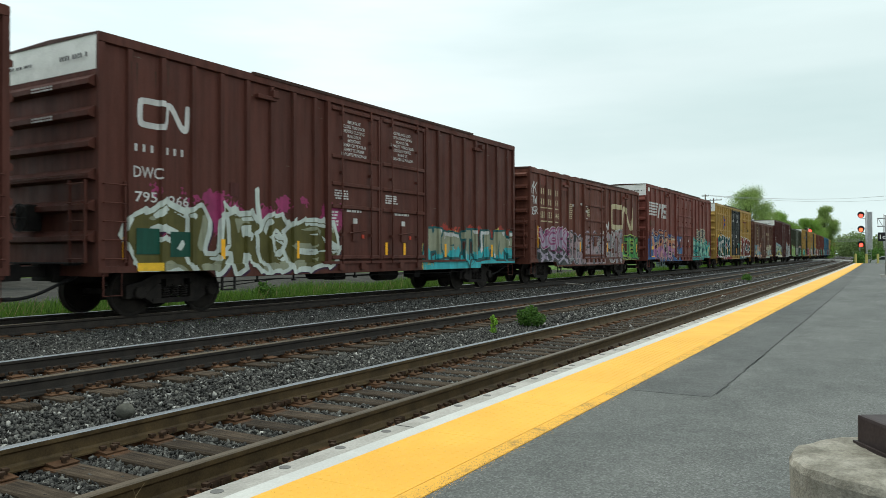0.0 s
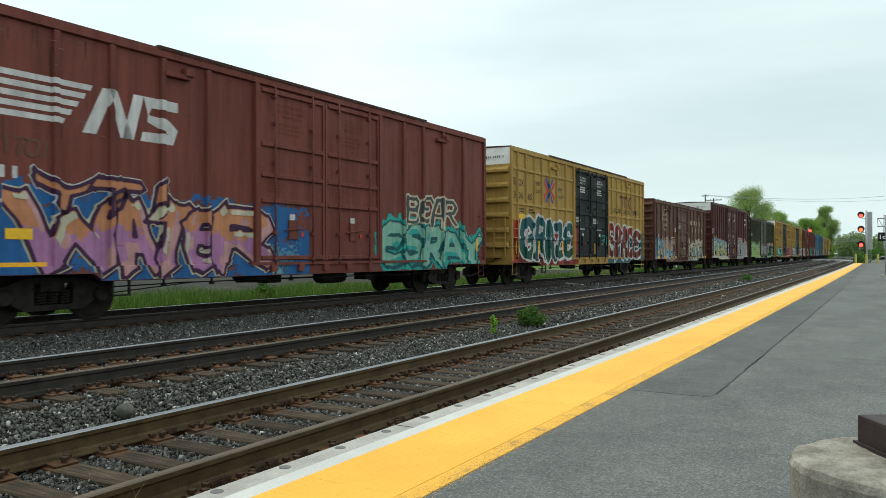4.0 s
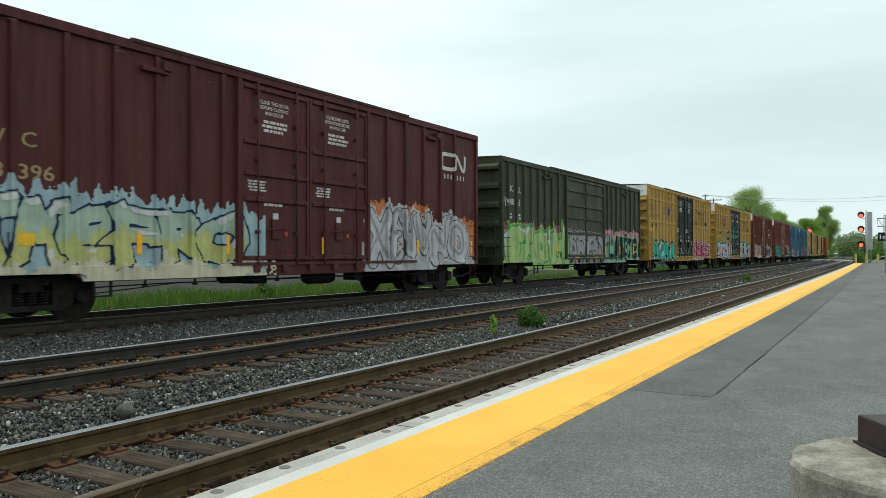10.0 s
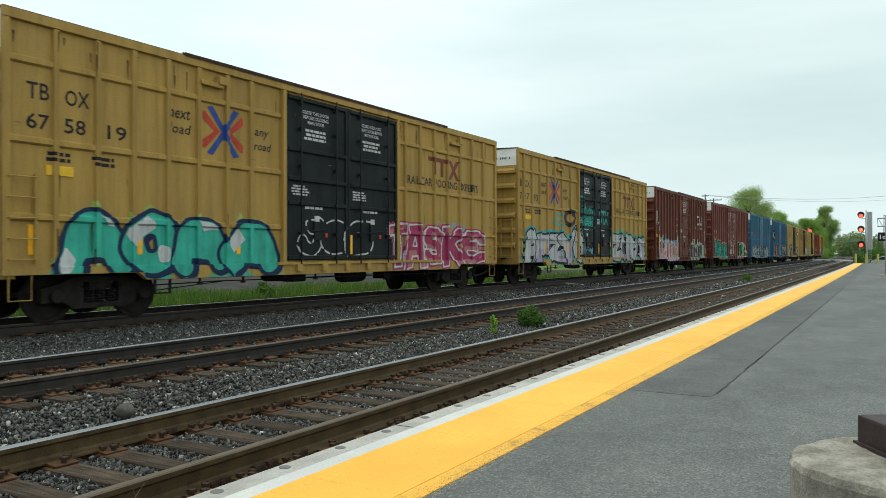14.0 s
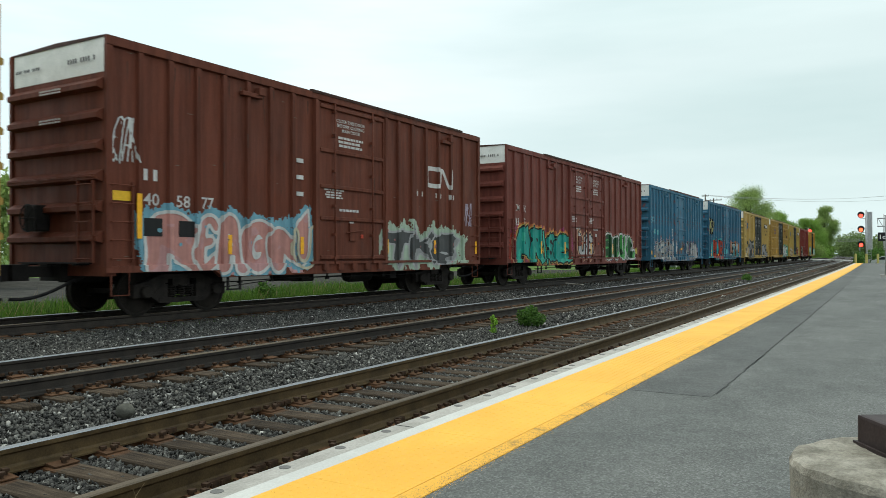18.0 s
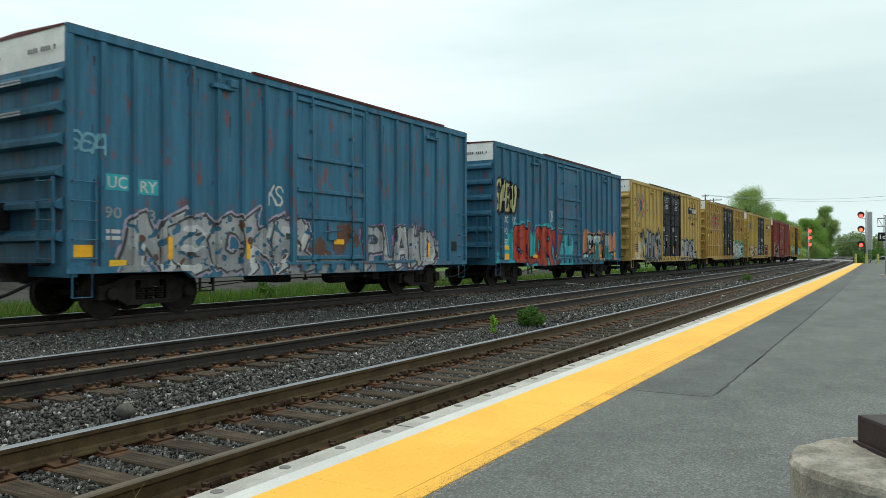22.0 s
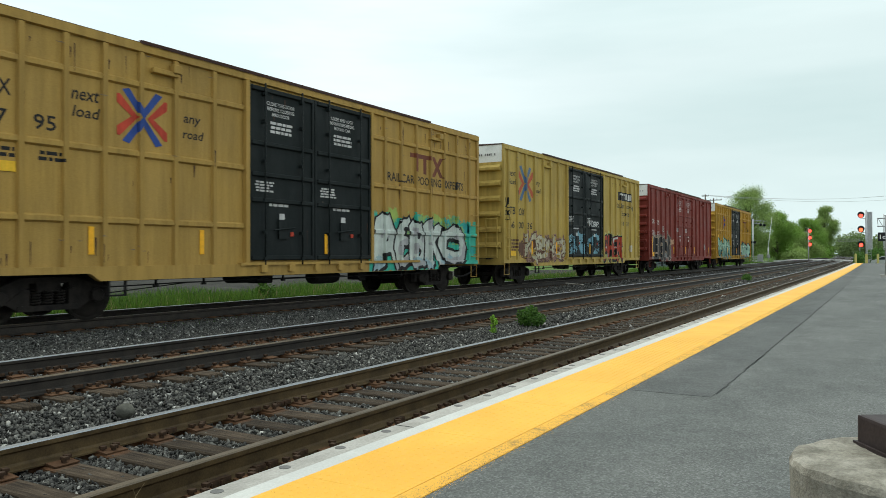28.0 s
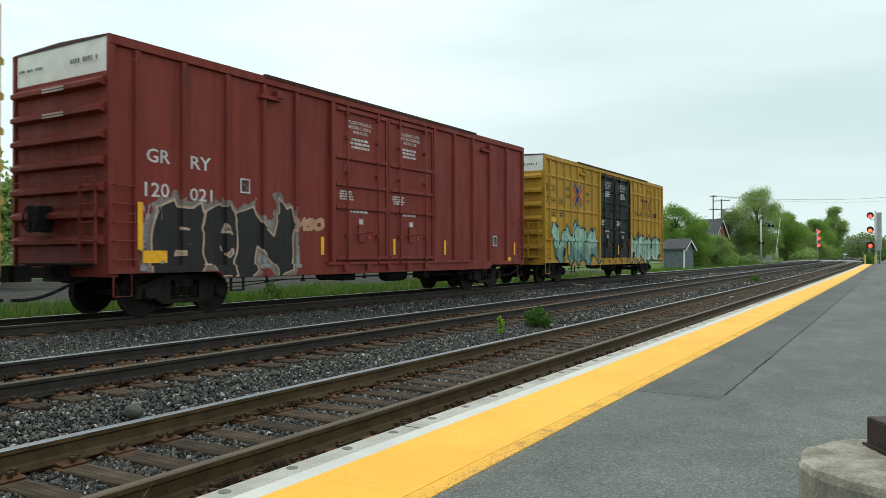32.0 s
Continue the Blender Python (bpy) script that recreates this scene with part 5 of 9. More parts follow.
def add_truck(root, x):
    bm = bmesh.new()
    box(bm, -0.22, 0.22, -1.05, 1.05, 0.56, 0.80)
    lathe(bm, [(0.2, 0.8), (0.2, 0.93)], 14, (0, 0))
    for s in (-0.89, 0.89):
        box(bm, s - 0.05, s + 0.05, -0.68, 0.68, 0.40, 0.50)
        box(bm, s * 0.45 - 0.06, s * 0.45 + 0.06, -0.9, 0.9, 0.34, 0.46)
    if ("truck",) not in SHARED:
        SHARED[("truck",)] = mesh_of(bm, "truck", M_TRUCK)
    tr = at(part("truck", SHARED[("truck",)], None, root, "dusty black two-axle truck"), x, 0, 0)
    for sx in (-0.89, 0.89):
        for sy in (-0.755, 0.755):
            w = at(part("wheel", wheel_mesh(), None, tr), sx, sy, 0.457, 0 if sy > 0 else 180)
            w.location.z = 0.4512
    for sy in (-1.0, 1.0):
        at(part("side_frame", side_frame_mesh(), None, tr), 0, sy, 0, 0 if sy < 0 else 180)
        for sx in (-0.22, 0.0, 0.22):
            at(part("spring", spring_mesh(), None, tr), sx, sy * 1.02, 0)
    return tr


def coupler_mesh():
    def make(bm):
        box(bm, -0.62, 0.15, -0.11, 0.11, 0.78, 0.98)
        prism(bm, [(-0.62, -0.16), (-0.95, -0.20), (-0.99, -0.05), (-0.86, 0.02), (-0.95, 0.12), (-0.80, 0.19), (-0.62, 0.16)], "z", 0.72, 1.02)
        box(bm, -0.12, 0.12, -0.34, 0.34, 0.70, 1.05)
    return shared(("coupler",), make, BLACK_STEEL)


def hose_mesh():
    def make(bm):
        pts = []
        for i in range(11):
            k = i / 10
            pts.append((0.1 - 1.05 * k, -0.42 + 0.34 * k, 0.72 - 0.36 * math.sin(min(1.0, k * 1.15) * math.pi / 2) + 0.03 * k))
        tube(bm, pts, 0.032, 7)
        tube(bm, [(0.1, -0.42, 0.70), (0.3, -0.42, 0.80)], 0.045, 7)
    return shared(("air_hose",), make, M_RUBBER)


def boxcar(label, L, top, paint, ribs, doors, door_paint=None, stringers=(), ledges=6, white_end=True, roof_ribs=False, rib_w=0.05, roof_span=None, roof_paint=None, end_paint=None, ledge_z=(3.70, 3.0, 2.42), low_sill=0.72, door_rods=True, track_z=None):
    door_paint = door_paint or paint
    end_paint = end_paint or paint
    root = thing("boxcar", label, "boxcar", "cars of the train")
    dl, dr = doors[0], doors[-1]
    c = dict(root=root, L=L, top=top, ribs=[(r, rib_w) for r in ribs], doors=[(a, b) for a, b in zip(doors, doors[1:])], bars=[], low=low_sill)
    for zs in stringers:
        c["bars"] += [(0.0, dl - 0.1, zs), (dr + 0.1, L, zs)]
    h = L / 2
    bm = bmesh.new()
    box(bm, -h + 0.09, h - 0.09, -PANEL_Y, PANEL_Y, 0.97, top - 0.02)
    part("body", bm, paint, root)
    # roof with a low pitch and an overhanging edge
    bm = bmesh.new()
    prism(bm, [(-1.53, top - 0.02), (-1.53, top + 0.012), (0, top + 0.06), (1.53, top + 0.012), (1.53, top - 0.02)], "x", -h + 0.02, h - 0.02)
    part("roof", bm, roof_paint or M_ROOF, root)
    # top chords, the raised rail over the doors
    for s in (-1, 1):
        bm = bmesh.new()
        prism(bm, [(s * 1.497, top - 0.19), (s * 1.575, top - 0.17), (s * 1.578, top - 0.015), (s * 1.497, top - 0.002)], "x", -h, h)
        part("top_chord", bm, paint, root)
    a, b = roof_span or (dl - 2.6, dr + 2.9)
    bm = bmesh.new()
    prism(bm, [(-1.50, top + 0.004), (-1.60, top - 0.03), (-1.61, top + 0.035), (-1.50, top + 0.05)], "x", a - h, b - h)
    part("door_rail", bm, roof_paint or M_ROOF, root)
    if roof_ribs:
        n = int(L / 1.12)
        for i in range(n):
            x = -h + (i + 0.5) * L / n
            me = shared(("roof_rib", round(top, 2)), lambda bm: prism(bm, [(-1.50, top + 0.02), (-1.40, top + 0.085), (0, top + 0.12), (1.40, top + 0.085), (1.50, top + 0.02)], "x", -0.22, 0.22), paint)
            at(part("roof_rib", me, None, root), x, 0, 0)
    # side sill, deeper between the trucks
    for s in (-1, 1):
        bm = bmesh.new()
        y0, y1 = (-1.565, -1.44) if s < 0 else (1.44, 1.565)
        prism(bm, [(-h, 0.985), (-h, 0.86), (-h + 2.55, 0.86), (-h + 2.75, low_sill), (h - 2.75, low_sill), (h - 2.55, 0.86), (h, 0.86), (h, 0.985)], "y", y0, y1)
        part("side_sill", bm, paint, root)
    # posts of both sides
    z0, z1 = 0.985, top - 0.185
    rib_me = shared(("side_post", round(top, 2), rib_w, paint.name), lambda bm: prism(bm, [(-rib_w - FLANK, 0), (-rib_w, -RIB), (rib_w, -RIB), (rib_w + FLANK, 0)], "z", z0, z1), paint)
    for r in ribs:
        at(part("side_post", rib_me, None, root), r - h, -PANEL_Y, 0)
        at(part("side_post", rib_me, None, root), r - h, PANEL_Y, 0, 180)
    for x in (-h + 0.03, h - 0.03):
        for s in (-1, 1):
            me = shared(("corner_post", round(top, 2), paint.name), lambda bm: box(bm, -0.03, 0.09, -0.04, 0.04, 0.95, top - 0.18), paint)
            at(part("corner_post", me, None, root), x, s * 1.53, 0, 0 if x < 0 else 180)
    for a, b, zs in c["bars"]:
        bm = bmesh.new()
        prism(bm, [(-PANEL_Y, zs - 0.075), (-PANEL_Y - 0.055, zs - 0.04), (-PANEL_Y - 0.055, zs + 0.04), (-PANEL_Y, zs + 0.075)], "x", a - h + 0.04, b - h)
        part("stringer", bm, paint, root)
    # ends: sheet, ledges, white top panel
    zt = top - 0.68 if white_end else top - 0.12
    for s in (-1, 1):
        bm = bmesh.new()
        box(bm, -0.02, 0.02, -1.49, 1.49, 0.90, top - 0.01)
        at(part("end_sheet", bm, end_paint, root), s * (h - 0.07), 0, 0)
        pitch = (zt - 1.15) / ledges
        me = shared(("end_ledge", round(pitch, 3), end_paint.name), lambda bm: prism(bm, [(-0.04, -pitch * 0.17), (-0.185, -pitch * 0.10), (-0.19, pitch * 0.06), (-0.04, pitch * 0.24)], "y", -1.44, 1.44), end_paint)
        for i in range(ledges):
            at(part("end_ledge", me, None, root), s * (h - 0.10 + 0.035), 0, 1.22 + (i + 0.5) * pitch, 0 if s < 0 else 180)
        if white_end:
            bm = bmesh.new()
            box(bm, -0.012, 0.012, -1.47, 1.47, zt + 0.03, top - 0.012)
            at(part("end_panel", bm, M_WHITE_END, root, "white painted top of the end"), s * (h - 0.055), 0, 0)
        if s < 0:
            marks = random.Random(int(L * 100) + ledges)
            bm = bmesh.new()
            if white_end:
                for y0, n, w, hh, zz in ((-0.42, 11, 0.078, 0.085, top - 0.42), (1.30, 15, 0.055, 0.055, top - 0.40)):
                    for k in range(n):
                        if k not in (4, 9):
                            box(bm, -h - 0.020, -h - 0.012, y0 - w * k - w * 0.45, y0 - w * k, zz, zz + hh)
                tagged(part("end_marks", bm, M_LET_BLACK, root), "small dark marks on the white end panel", kind="stuff")
                bm = bmesh.new()
            for zi in (ledges - 1, ledges - 2):
                zz = 1.22 + (zi + 0.5) * pitch
                for r in range(2):
                    for k in range(7):
                        box(bm, -h - 0.130, -h - 0.122, 0.25 - 0.1 * k, 0.32 - 0.1 * k, zz - 0.05 + r * 0.055 - 0.012, zz - 0.05 + r * 0.055 + 0.018)
            tagged(part("end_marks", bm, M_LET_WHITE, root), "small white marks on the end", kind="stuff")
        bm = bmesh.new()
        box(bm, -0.10, 0.10, -1.5, 1.5, 0.80, 1.0)
        at(part("end_sill", bm, paint, root), s * (h - 0.14), 0, 0)
    # crossover step, brake box and wheel, ladder on the near end
    bm = bmesh.new()
    for k in range(5):
        box(bm, -h - 0.30 + k * 0.065, -h - 0.26 + k * 0.065, -1.15, 0.75, 1.03, 1.055)
    for y in (-1.0, -0.2, 0.6):
        box(bm, -h - 0.30, -h + 0.03, y - 0.02, y + 0.02, 1.0, 1.03)
    part("crossover_step", bm, BLACK_STEEL, root, "narrow grated step across the end")
    bm = bmesh.new()
    box(bm, -h - 0.26, -h + 0.02, 0.20, 0.62, 1.65, 2.15)
    soft_edges(bm, 0.02)
    lathe_at = bm
    bw = part("brake_box", lathe_at, BLACK_STEEL, root)
    bm = bmesh.new()
    ring = [(-h - 0.30, 0.41 + 0.26 * math.cos(t), 1.9 + 0.26 * math.sin(t)) for t in (2 * math.pi * k / 16 for k in range(17))]
    tube(bm, ring, 0.016, 5)
    for k in range(4):
        t = math.pi * k / 4
        tube(bm, [(-h - 0.30, 0.41 - 0.25 * math.cos(t), 1.9 - 0.25 * math.sin(t)), (-h - 0.30, 0.41 + 0.25 * math.cos(t), 1.9 + 0.25 * math.sin(t))], 0.010, 4)
    part("brake_wheel", bm, BLACK_STEEL, root)
    rung = shared(("rung", paint.name), lambda bm: (tube(bm, [(0.0, 0, 0), (0.0, -0.07, 0), (0.46, -0.07, 0), (0.46, 0, 0)], 0.013, 5)), paint)
    stile = shared(("ladder_stile", paint.name), lambda bm: box(bm, -0.02, 0.02, -0.05, 0, 1.05, 2.55), paint)
    for k in range(5):
        z = 1.12 + 0.34 * k
        at(part("rung", rung, None, root), -h + 0.08, -PANEL_Y - 0.055, z)
        at(part("rung", rung, None, root), h - 0.56, -PANEL_Y - 0.055, z)
        at(part("rung", rung, None, root), -h - 0.10, -0.88, z, -90)
    for y in (-1.34, -0.88):
        at(part("ladder_stile", stile, None, root), -h - 0.09, y, 0, -90)
    for x in (-h + 0.55, h - 0.06):
        at(part("ladder_stile", stile, None, root), x, -PANEL_Y - 0.03, 0)
    for x in (-h + 0.12, h - 0.50):
        bm = bmesh.new()
        tube(bm, [(x, -1.53, 0.90), (x, -1.53, 0.44), (x + 0.38, -1.53, 0.44), (x + 0.38, -1.53, 0.90)], 0.016, 5)
        part("step", bm, paint, root)
    bm = bmesh.new()
    tube(bm, [(-h - 0.13, -1.35, 2.62), (-h - 0.16, -1.35, 2.62), (-h - 0.16, 1.35, 2.62), (-h - 0.13, 1.35, 2.62)], 0.013, 5)
    part("grab_rail", bm, paint, root)
    # doors
    for a, b in c["doors"]:
        bm = bmesh.new()
        box(bm, a - h + 0.015, b - h - 0.015, -PANEL_Y - 0.048, -PANEL_Y + 0.02, 1.06, top - 0.235)
        d = part("door", bm, door_paint, root, "")
        for x in (a - h + 0.052, b - h - 0.052):
            bm = bmesh.new()
            box(bm, x - 0.037, x + 0.037, -PANEL_Y - 0.085, -PANEL_Y - 0.047, 1.06, top - 0.24)
            part("door_stile", bm, door_paint, d)
        for z in (1.12,) + tuple(ledge_z) + (top - 0.30,):
            bm = bmesh.new()
            box(bm, a - h + 0.1, b - h - 0.1, -PANEL_Y - 0.108, -PANEL_Y - 0.047, z - 0.05, z + 0.05)
            soft_edges(bm, 0.014)
            part("door_ledge", bm, door_paint, d)
        if door_rods:
            for k in (0.22, 0.78):
                x = a + (b - a) * k - h
                bm = bmesh.new()
                tube(bm, [(x, -PANEL_Y - 0.125, 0.96), (x, -PANEL_Y - 0.125, top - 0.16)], 0.021, 6)
                for z in (1.1, 1.7, 2.42, 3.3, 4.2, top - 0.4):
                    box(bm, x - 0.045, x + 0.045, -PANEL_Y - 0.15, -PANEL_Y - 0.05, z - 0.035, z + 0.035)
                part("lock_rod", bm, door_paint, d)
            x = (a + b) / 2 - h
            bm = bmesh.new()
            box(bm, x - 0.16, x + 0.16, -PANEL_Y - 0.10, -PANEL_Y - 0.05, 1.55, 2.0)
            tube(bm, [(x - 0.35, -PANEL_Y - 0.13, 1.75), (x + 0.35, -PANEL_Y - 0.13, 1.82)], 0.018, 5)
            part("latch", bm, door_paint, d)
    bm = bmesh.new()
    box(bm, dl - h - 0.25, min(dr - h + 2.4, h - 0.1), -1.62, -1.50, 0.955, 1.02)
    for k in range(5):
        x = dl + (dr - dl) * (k + 0.5) / 5 - h
        box(bm, x - 0.09, x + 0.09, -1.64, -1.50, 0.80, 0.96)
    part("door_track", bm, paint, root)
    for x in (dl - h - 0.035, dr - h + 0.035):
        bm = bmesh.new()
        box(bm, x - 0.055, x + 0.055, -PANEL_Y - 0.115, -PANEL_Y, 1.0, top - 0.19)
        part("door_post", bm, paint, root)
    # the jacking pads and route boards near the doors' tops
    for x in (dl - 2.45, dr + 3.1):
        bm = bmesh.new()
        box(bm, x - h - 0.05, x - h + 0.55, -PANEL_Y - 0.12, -PANEL_Y, top - 0.52, top - 0.42)
        box(bm, x - h + 0.40, x - h + 0.60, -PANEL_Y - 0.16, -PANEL_Y, top - 0.45, top - 0.28)
        soft_edges(bm, 0.012)
        part("side_bracket", bm, paint, root)
    # underframe
    bm = bmesh.new()
    box(bm, -h + 0.2, h - 0.2, -0.22, 0.22, 0.66, 0.98)
    part("centre_sill", bm, BLACK_STEEL, root)
    bearer = shared(("cross_bearer",), lambda bm: box(bm, -0.06, 0.06, -1.44, 1.44, 0.80, 0.97), BLACK_STEEL)
    for k in range(7):
        at(part("cross_bearer", bearer, None, root), -h + 2.9 + k * (L - 5.8) / 6, 0, 0)
    bm = bmesh.new()
    lathe(bm, [(0.0, -0.55), (0.17, -0.50), (0.19, -0.4), (0.19, 0.4), (0.17, 0.50), (0.0, 0.55)], 14)
    bmesh.ops.rotate(bm, verts=bm.verts, cent=(0, 0, 0), matrix=Matrix.Rotation(math.pi / 2, 3, "Y"))
    bmesh.ops.translate(bm, verts=bm.verts, vec=(1.2, -0.85, 0.62))
    part("air_tank", bm, BLACK_STEEL, root)
    bm = bmesh.new()
    tube(bm, [(-h + 3.0, -0.9, 0.44), (-h + 5.4, -0.75, 0.60), (h - 5.0, -0.6, 0.62), (h - 3.1, -0.9, 0.46)], 0.011, 5)
    part("brake_rod", bm, BLACK_STEEL, root)
    bm = bmesh.new()
    tube(bm, [(-h + 2.9, -1.36, 0.60), (-h + 4.6, -1.36, 0.63), (h - 4.4, -1.36, 0.61), (h - 2.9, -1.36, 0.64)], 0.013, 5)
    part("train_pipe", bm, BLACK_STEEL, root)
    hang = shared(("pipe_hanger",), lambda bm: (box(bm, -0.015, 0.015, -0.02, 0.02, 0.58, 0.84), box(bm, -0.05, 0.05, -0.03, 0.03, 0.57, 0.61)), BLACK_STEEL)
    for k in (0.24, 0.31, 0.45, 0.62, 0.74):
        at(part("pipe_hanger", hang, None, root), -h + L * k, -1.36, 0)
    bm = bmesh.new()
    box(bm, -h + 2.95, -h + 2.99, -1.50, -1.46, 0.44, 0.90)
    box(bm, -h + 3.30, -h + 3.34, -1.50, -1.46, 0.44, 0.90)
    box(bm, -h + 2.95, -h + 3.34, -1.51, -1.45, 0.43, 0.46)
    part("stirrup", bm, BLACK_STEEL, root)
    bm = bmesh.new()
    box(bm, -1.4, -0.9, -1.1, -0.7, 0.52, 0.82)
    soft_edges(bm, 0.03)
    part("brake_valve", bm, BLACK_STEEL, root)
    bm = bmesh.new()
    box(bm, 2.3, 2.6, -1.2, -0.8, 0.50, 0.82)
    part("retainer_box", bm, BLACK_STEEL, root)
    bm = bmesh.new()
    tube(bm, [(-2.3, -0.95, 0.68), (-2.2, -0.95, 0.68), (-1.4, -0.95, 0.66)], [0.06, 0.13, 0.13], 10)
    part("brake_cylinder", bm, BLACK_STEEL, root)
    for s in (-1, 1):
        at(part("coupler", coupler_mesh(), None, root), s * (h - 0.02), 0, 0, 0 if s < 0 else 180)
        at(part("air_hose", hose_mesh(), None, root), s * (h - 0.02), 0, 0, 0 if s < 0 else 180)
        add_truck(root, s * (h - 2.1))
    return c


def streaks(c, seed, n=90):
    """Rust runs, scuffs and scratches on the near side's sheets and posts."""
    rnd = random.Random(seed)
    pv, pf, pm = [], [], []
    for k in range(n):
        rusty = rnd.random() < 0.7
        x = rnd.choice(c["ribs"])[0] + rnd.uniform(-0.2, 0.2) if rnd.random() < 0.5 else rnd.uniform(0.1, c["L"] - 0.1)
        z = rnd.choice((rnd.uniform(1.2, c["top"] - 0.25), c["top"] - rnd.uniform(0.2, 0.5), rnd.uniform(1.02, 1.6)))
        w = rnd.uniform(0.012, 0.045) if rusty else rnd.uniform(0.05, 0.22)
        h = rnd.uniform(0.08, 0.55) if rusty else rnd.uniform(0.008, 0.02)
        z0 = max(1.01, z - h)
        pts = [(x - w / 2, z), (x - w * 0.2, z0), (x + w * 0.15, z0 + 0.02), (x + w / 2, z - 0.01)]
        if x - w < 0.02 or x + w > c["L"] - 0.02:
            continue
        b = len(pv)
        y = max(float(skin(c, p[0], p[1])) for p in pts)
        pv += [(p[0] - c["L"] / 2, -PANEL_Y - 0.0016 - y, p[1]) for p in pts]
        pf.append((b, b + 1, b + 2, b + 3))
        pm.append(0 if rusty else 1)
    me = bpy.data.meshes.new("surface_rust")
    me.from_pydata(pv, [], pf)
    me.materials.append(M_RUST_RUN)
    me.materials.append(M_SCUFF)
    me.polygons.foreach_set("material_index", pm)
    me.update()
    return tagged(part("surface_rust", me, None, c["root"]), "rust runs and scuffs on the painted side", kind="stuff")


def reflectors(c, xs, z=1.1, h=0.42):
    me = shared(("reflector", h), lambda bm: box(bm, -0.055, 0.055, -0.004, 0.006, 0, h), M_REFLECT)
    for x in xs:
        d = float(skin(c, x, z + 0.1))
        at(part("reflector", me, None, c["root"], "yellow reflective strip"), x - c["L"] / 2, -PANEL_Y - d - 0.018, z)


def placard(c, x, z, w, h, mat, label=""):
    bm = bmesh.new()
    box(bm, x - c["L"] / 2, x + w - c["L"] / 2, -0.006, 0.006, z, z + h)
    o = part("placard", bm, mat, c["root"], label)
    o.location.y = -PANEL_Y - float(skin(c, x + w / 2, z + h / 2)) - 0.016
    return o


def door_papers(c, mat, seed=1, both=False):
    """The warnings and small signs on the doors."""
    for k, (a, b) in enumerate(c["doors"]):
        w = (b - a)
        lines = (("CLOSE THIS DOOR", 1.0), ("BEFORE CLOSING", 0.95), ("MAIN DOOR", 0.62)) if k == 0 else (("CLOSE AND LOCK", 0.92), ("BOTH DOORS BEFORE", 1.0), ("MOVING CAR", 0.66))
        if both:
            lines = (("IMPORTANT", 0.6),) + lines + (("IMPORTANT", 0.6), ("FERMER CETTE PORTE", 1.1), ("AVANT DE FERMER", 0.95), ("LA PORTE PRINCIPALE", 1.15)) if k == 0 else lines + (("FERMER ET VERROUILLER", 1.2), ("LES DEUX PORTES", 0.9), ("AVANT DE", 0.5), ("DEPLACER LE WAGON", 1.1))
        for i, (words, long) in enumerate(lines):
            letter(c, words, a + (0.48 - 0.21 * long) * w, c["top"] - 0.62 - 0.12 * i, w * 0.42 * long, 0.085, mat)
        if not both:
            bars(c, a + 0.29 * w, c["top"] - 0.98, w * 0.38, 0.30, 3, mat, seed + k)
        bars(c, a + 0.1 * w, 2.85, w * 0.28, 0.26, 4, mat, seed + 5 + k)
        bars(c, a + 0.3 * w, 2.36, w * 0.34, 0.10, 1, mat, seed + 9 + k)
        placard(c, a + 0.45 * w, 1.72, 0.17, 0.42, M_LET_WHITE)
        placard(c, a + 0.62 * w, 1.62, 0.10, 0.10, M_LOGO_RED)


def arrows_emblem(c, x0, x1, z0, z1, red, blue):
    """Four chevrons that cross: a blue and a red pair."""
    w, h = x1 - x0, z1 - z0
    P = lambda u, v: (x0 + u * w, z0 + v * h)
    outer, inner = [], []
    for fx in (0, 1):
        for fz in (0, 1):
            Q = lambda u, v: P(1 - u if fx else u, 1 - v if fz else v)
            outer.append([Q(0.10, 0.04), Q(0.24, 0.0), Q(0.53, 0.41), Q(0.53, 0.56), Q(0.46, 0.50)])
            inner.append([Q(0.0, 0.13), Q(0.06, 0.13), Q(0.41, 0.50), Q(0.28, 0.50), Q(0.0, 0.29)])
    shapes(c, outer, blue, off=0.006, label="blue painted arrows")
    shapes(c, inner, red, off=0.008, label="red painted arrows")


def bent_bar_emblem(c, x0, x1, z0, z1, mat, t=0.16):
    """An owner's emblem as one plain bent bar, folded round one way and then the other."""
    w, h = x1 - x0, z1 - z0
    r = 0.5 * t * h
    path = rounded([(0.47, 1), (0.06, 1), (0, 0.93), (0, 0.07), (0.06, 0), (0.44, 0), (0.52, 0.08), (0.54, 0.88), (0.60, 1.0), (0.67, 0.86), (0.86, 0.10), (0.93, 0.0), (0.98, 0.10), (1, 1)], 1)
    path = [(x0 + r + u * (w - 2 * r), z0 + r + v * (h - 2 * r)) for u, v in path]
    xs, zs, X, Z, bz = sheet_grid(c, x0 - 0.05, x1 + 0.05, z0 - 0.05, z1 + 0.05, 0.028)
    d = field([(*p, *q, 1, 1) for p, q in zip(path, path[1:])], X, Z, r)
    return lay(c, [(0.006, d, mat)], xs, zs, bz, X, Z, "emblem", "pale painted emblem")


# ================= the train: its cars =================
def tone(name, r, g, b):
    return spray("spray_" + name, (r, g, b))


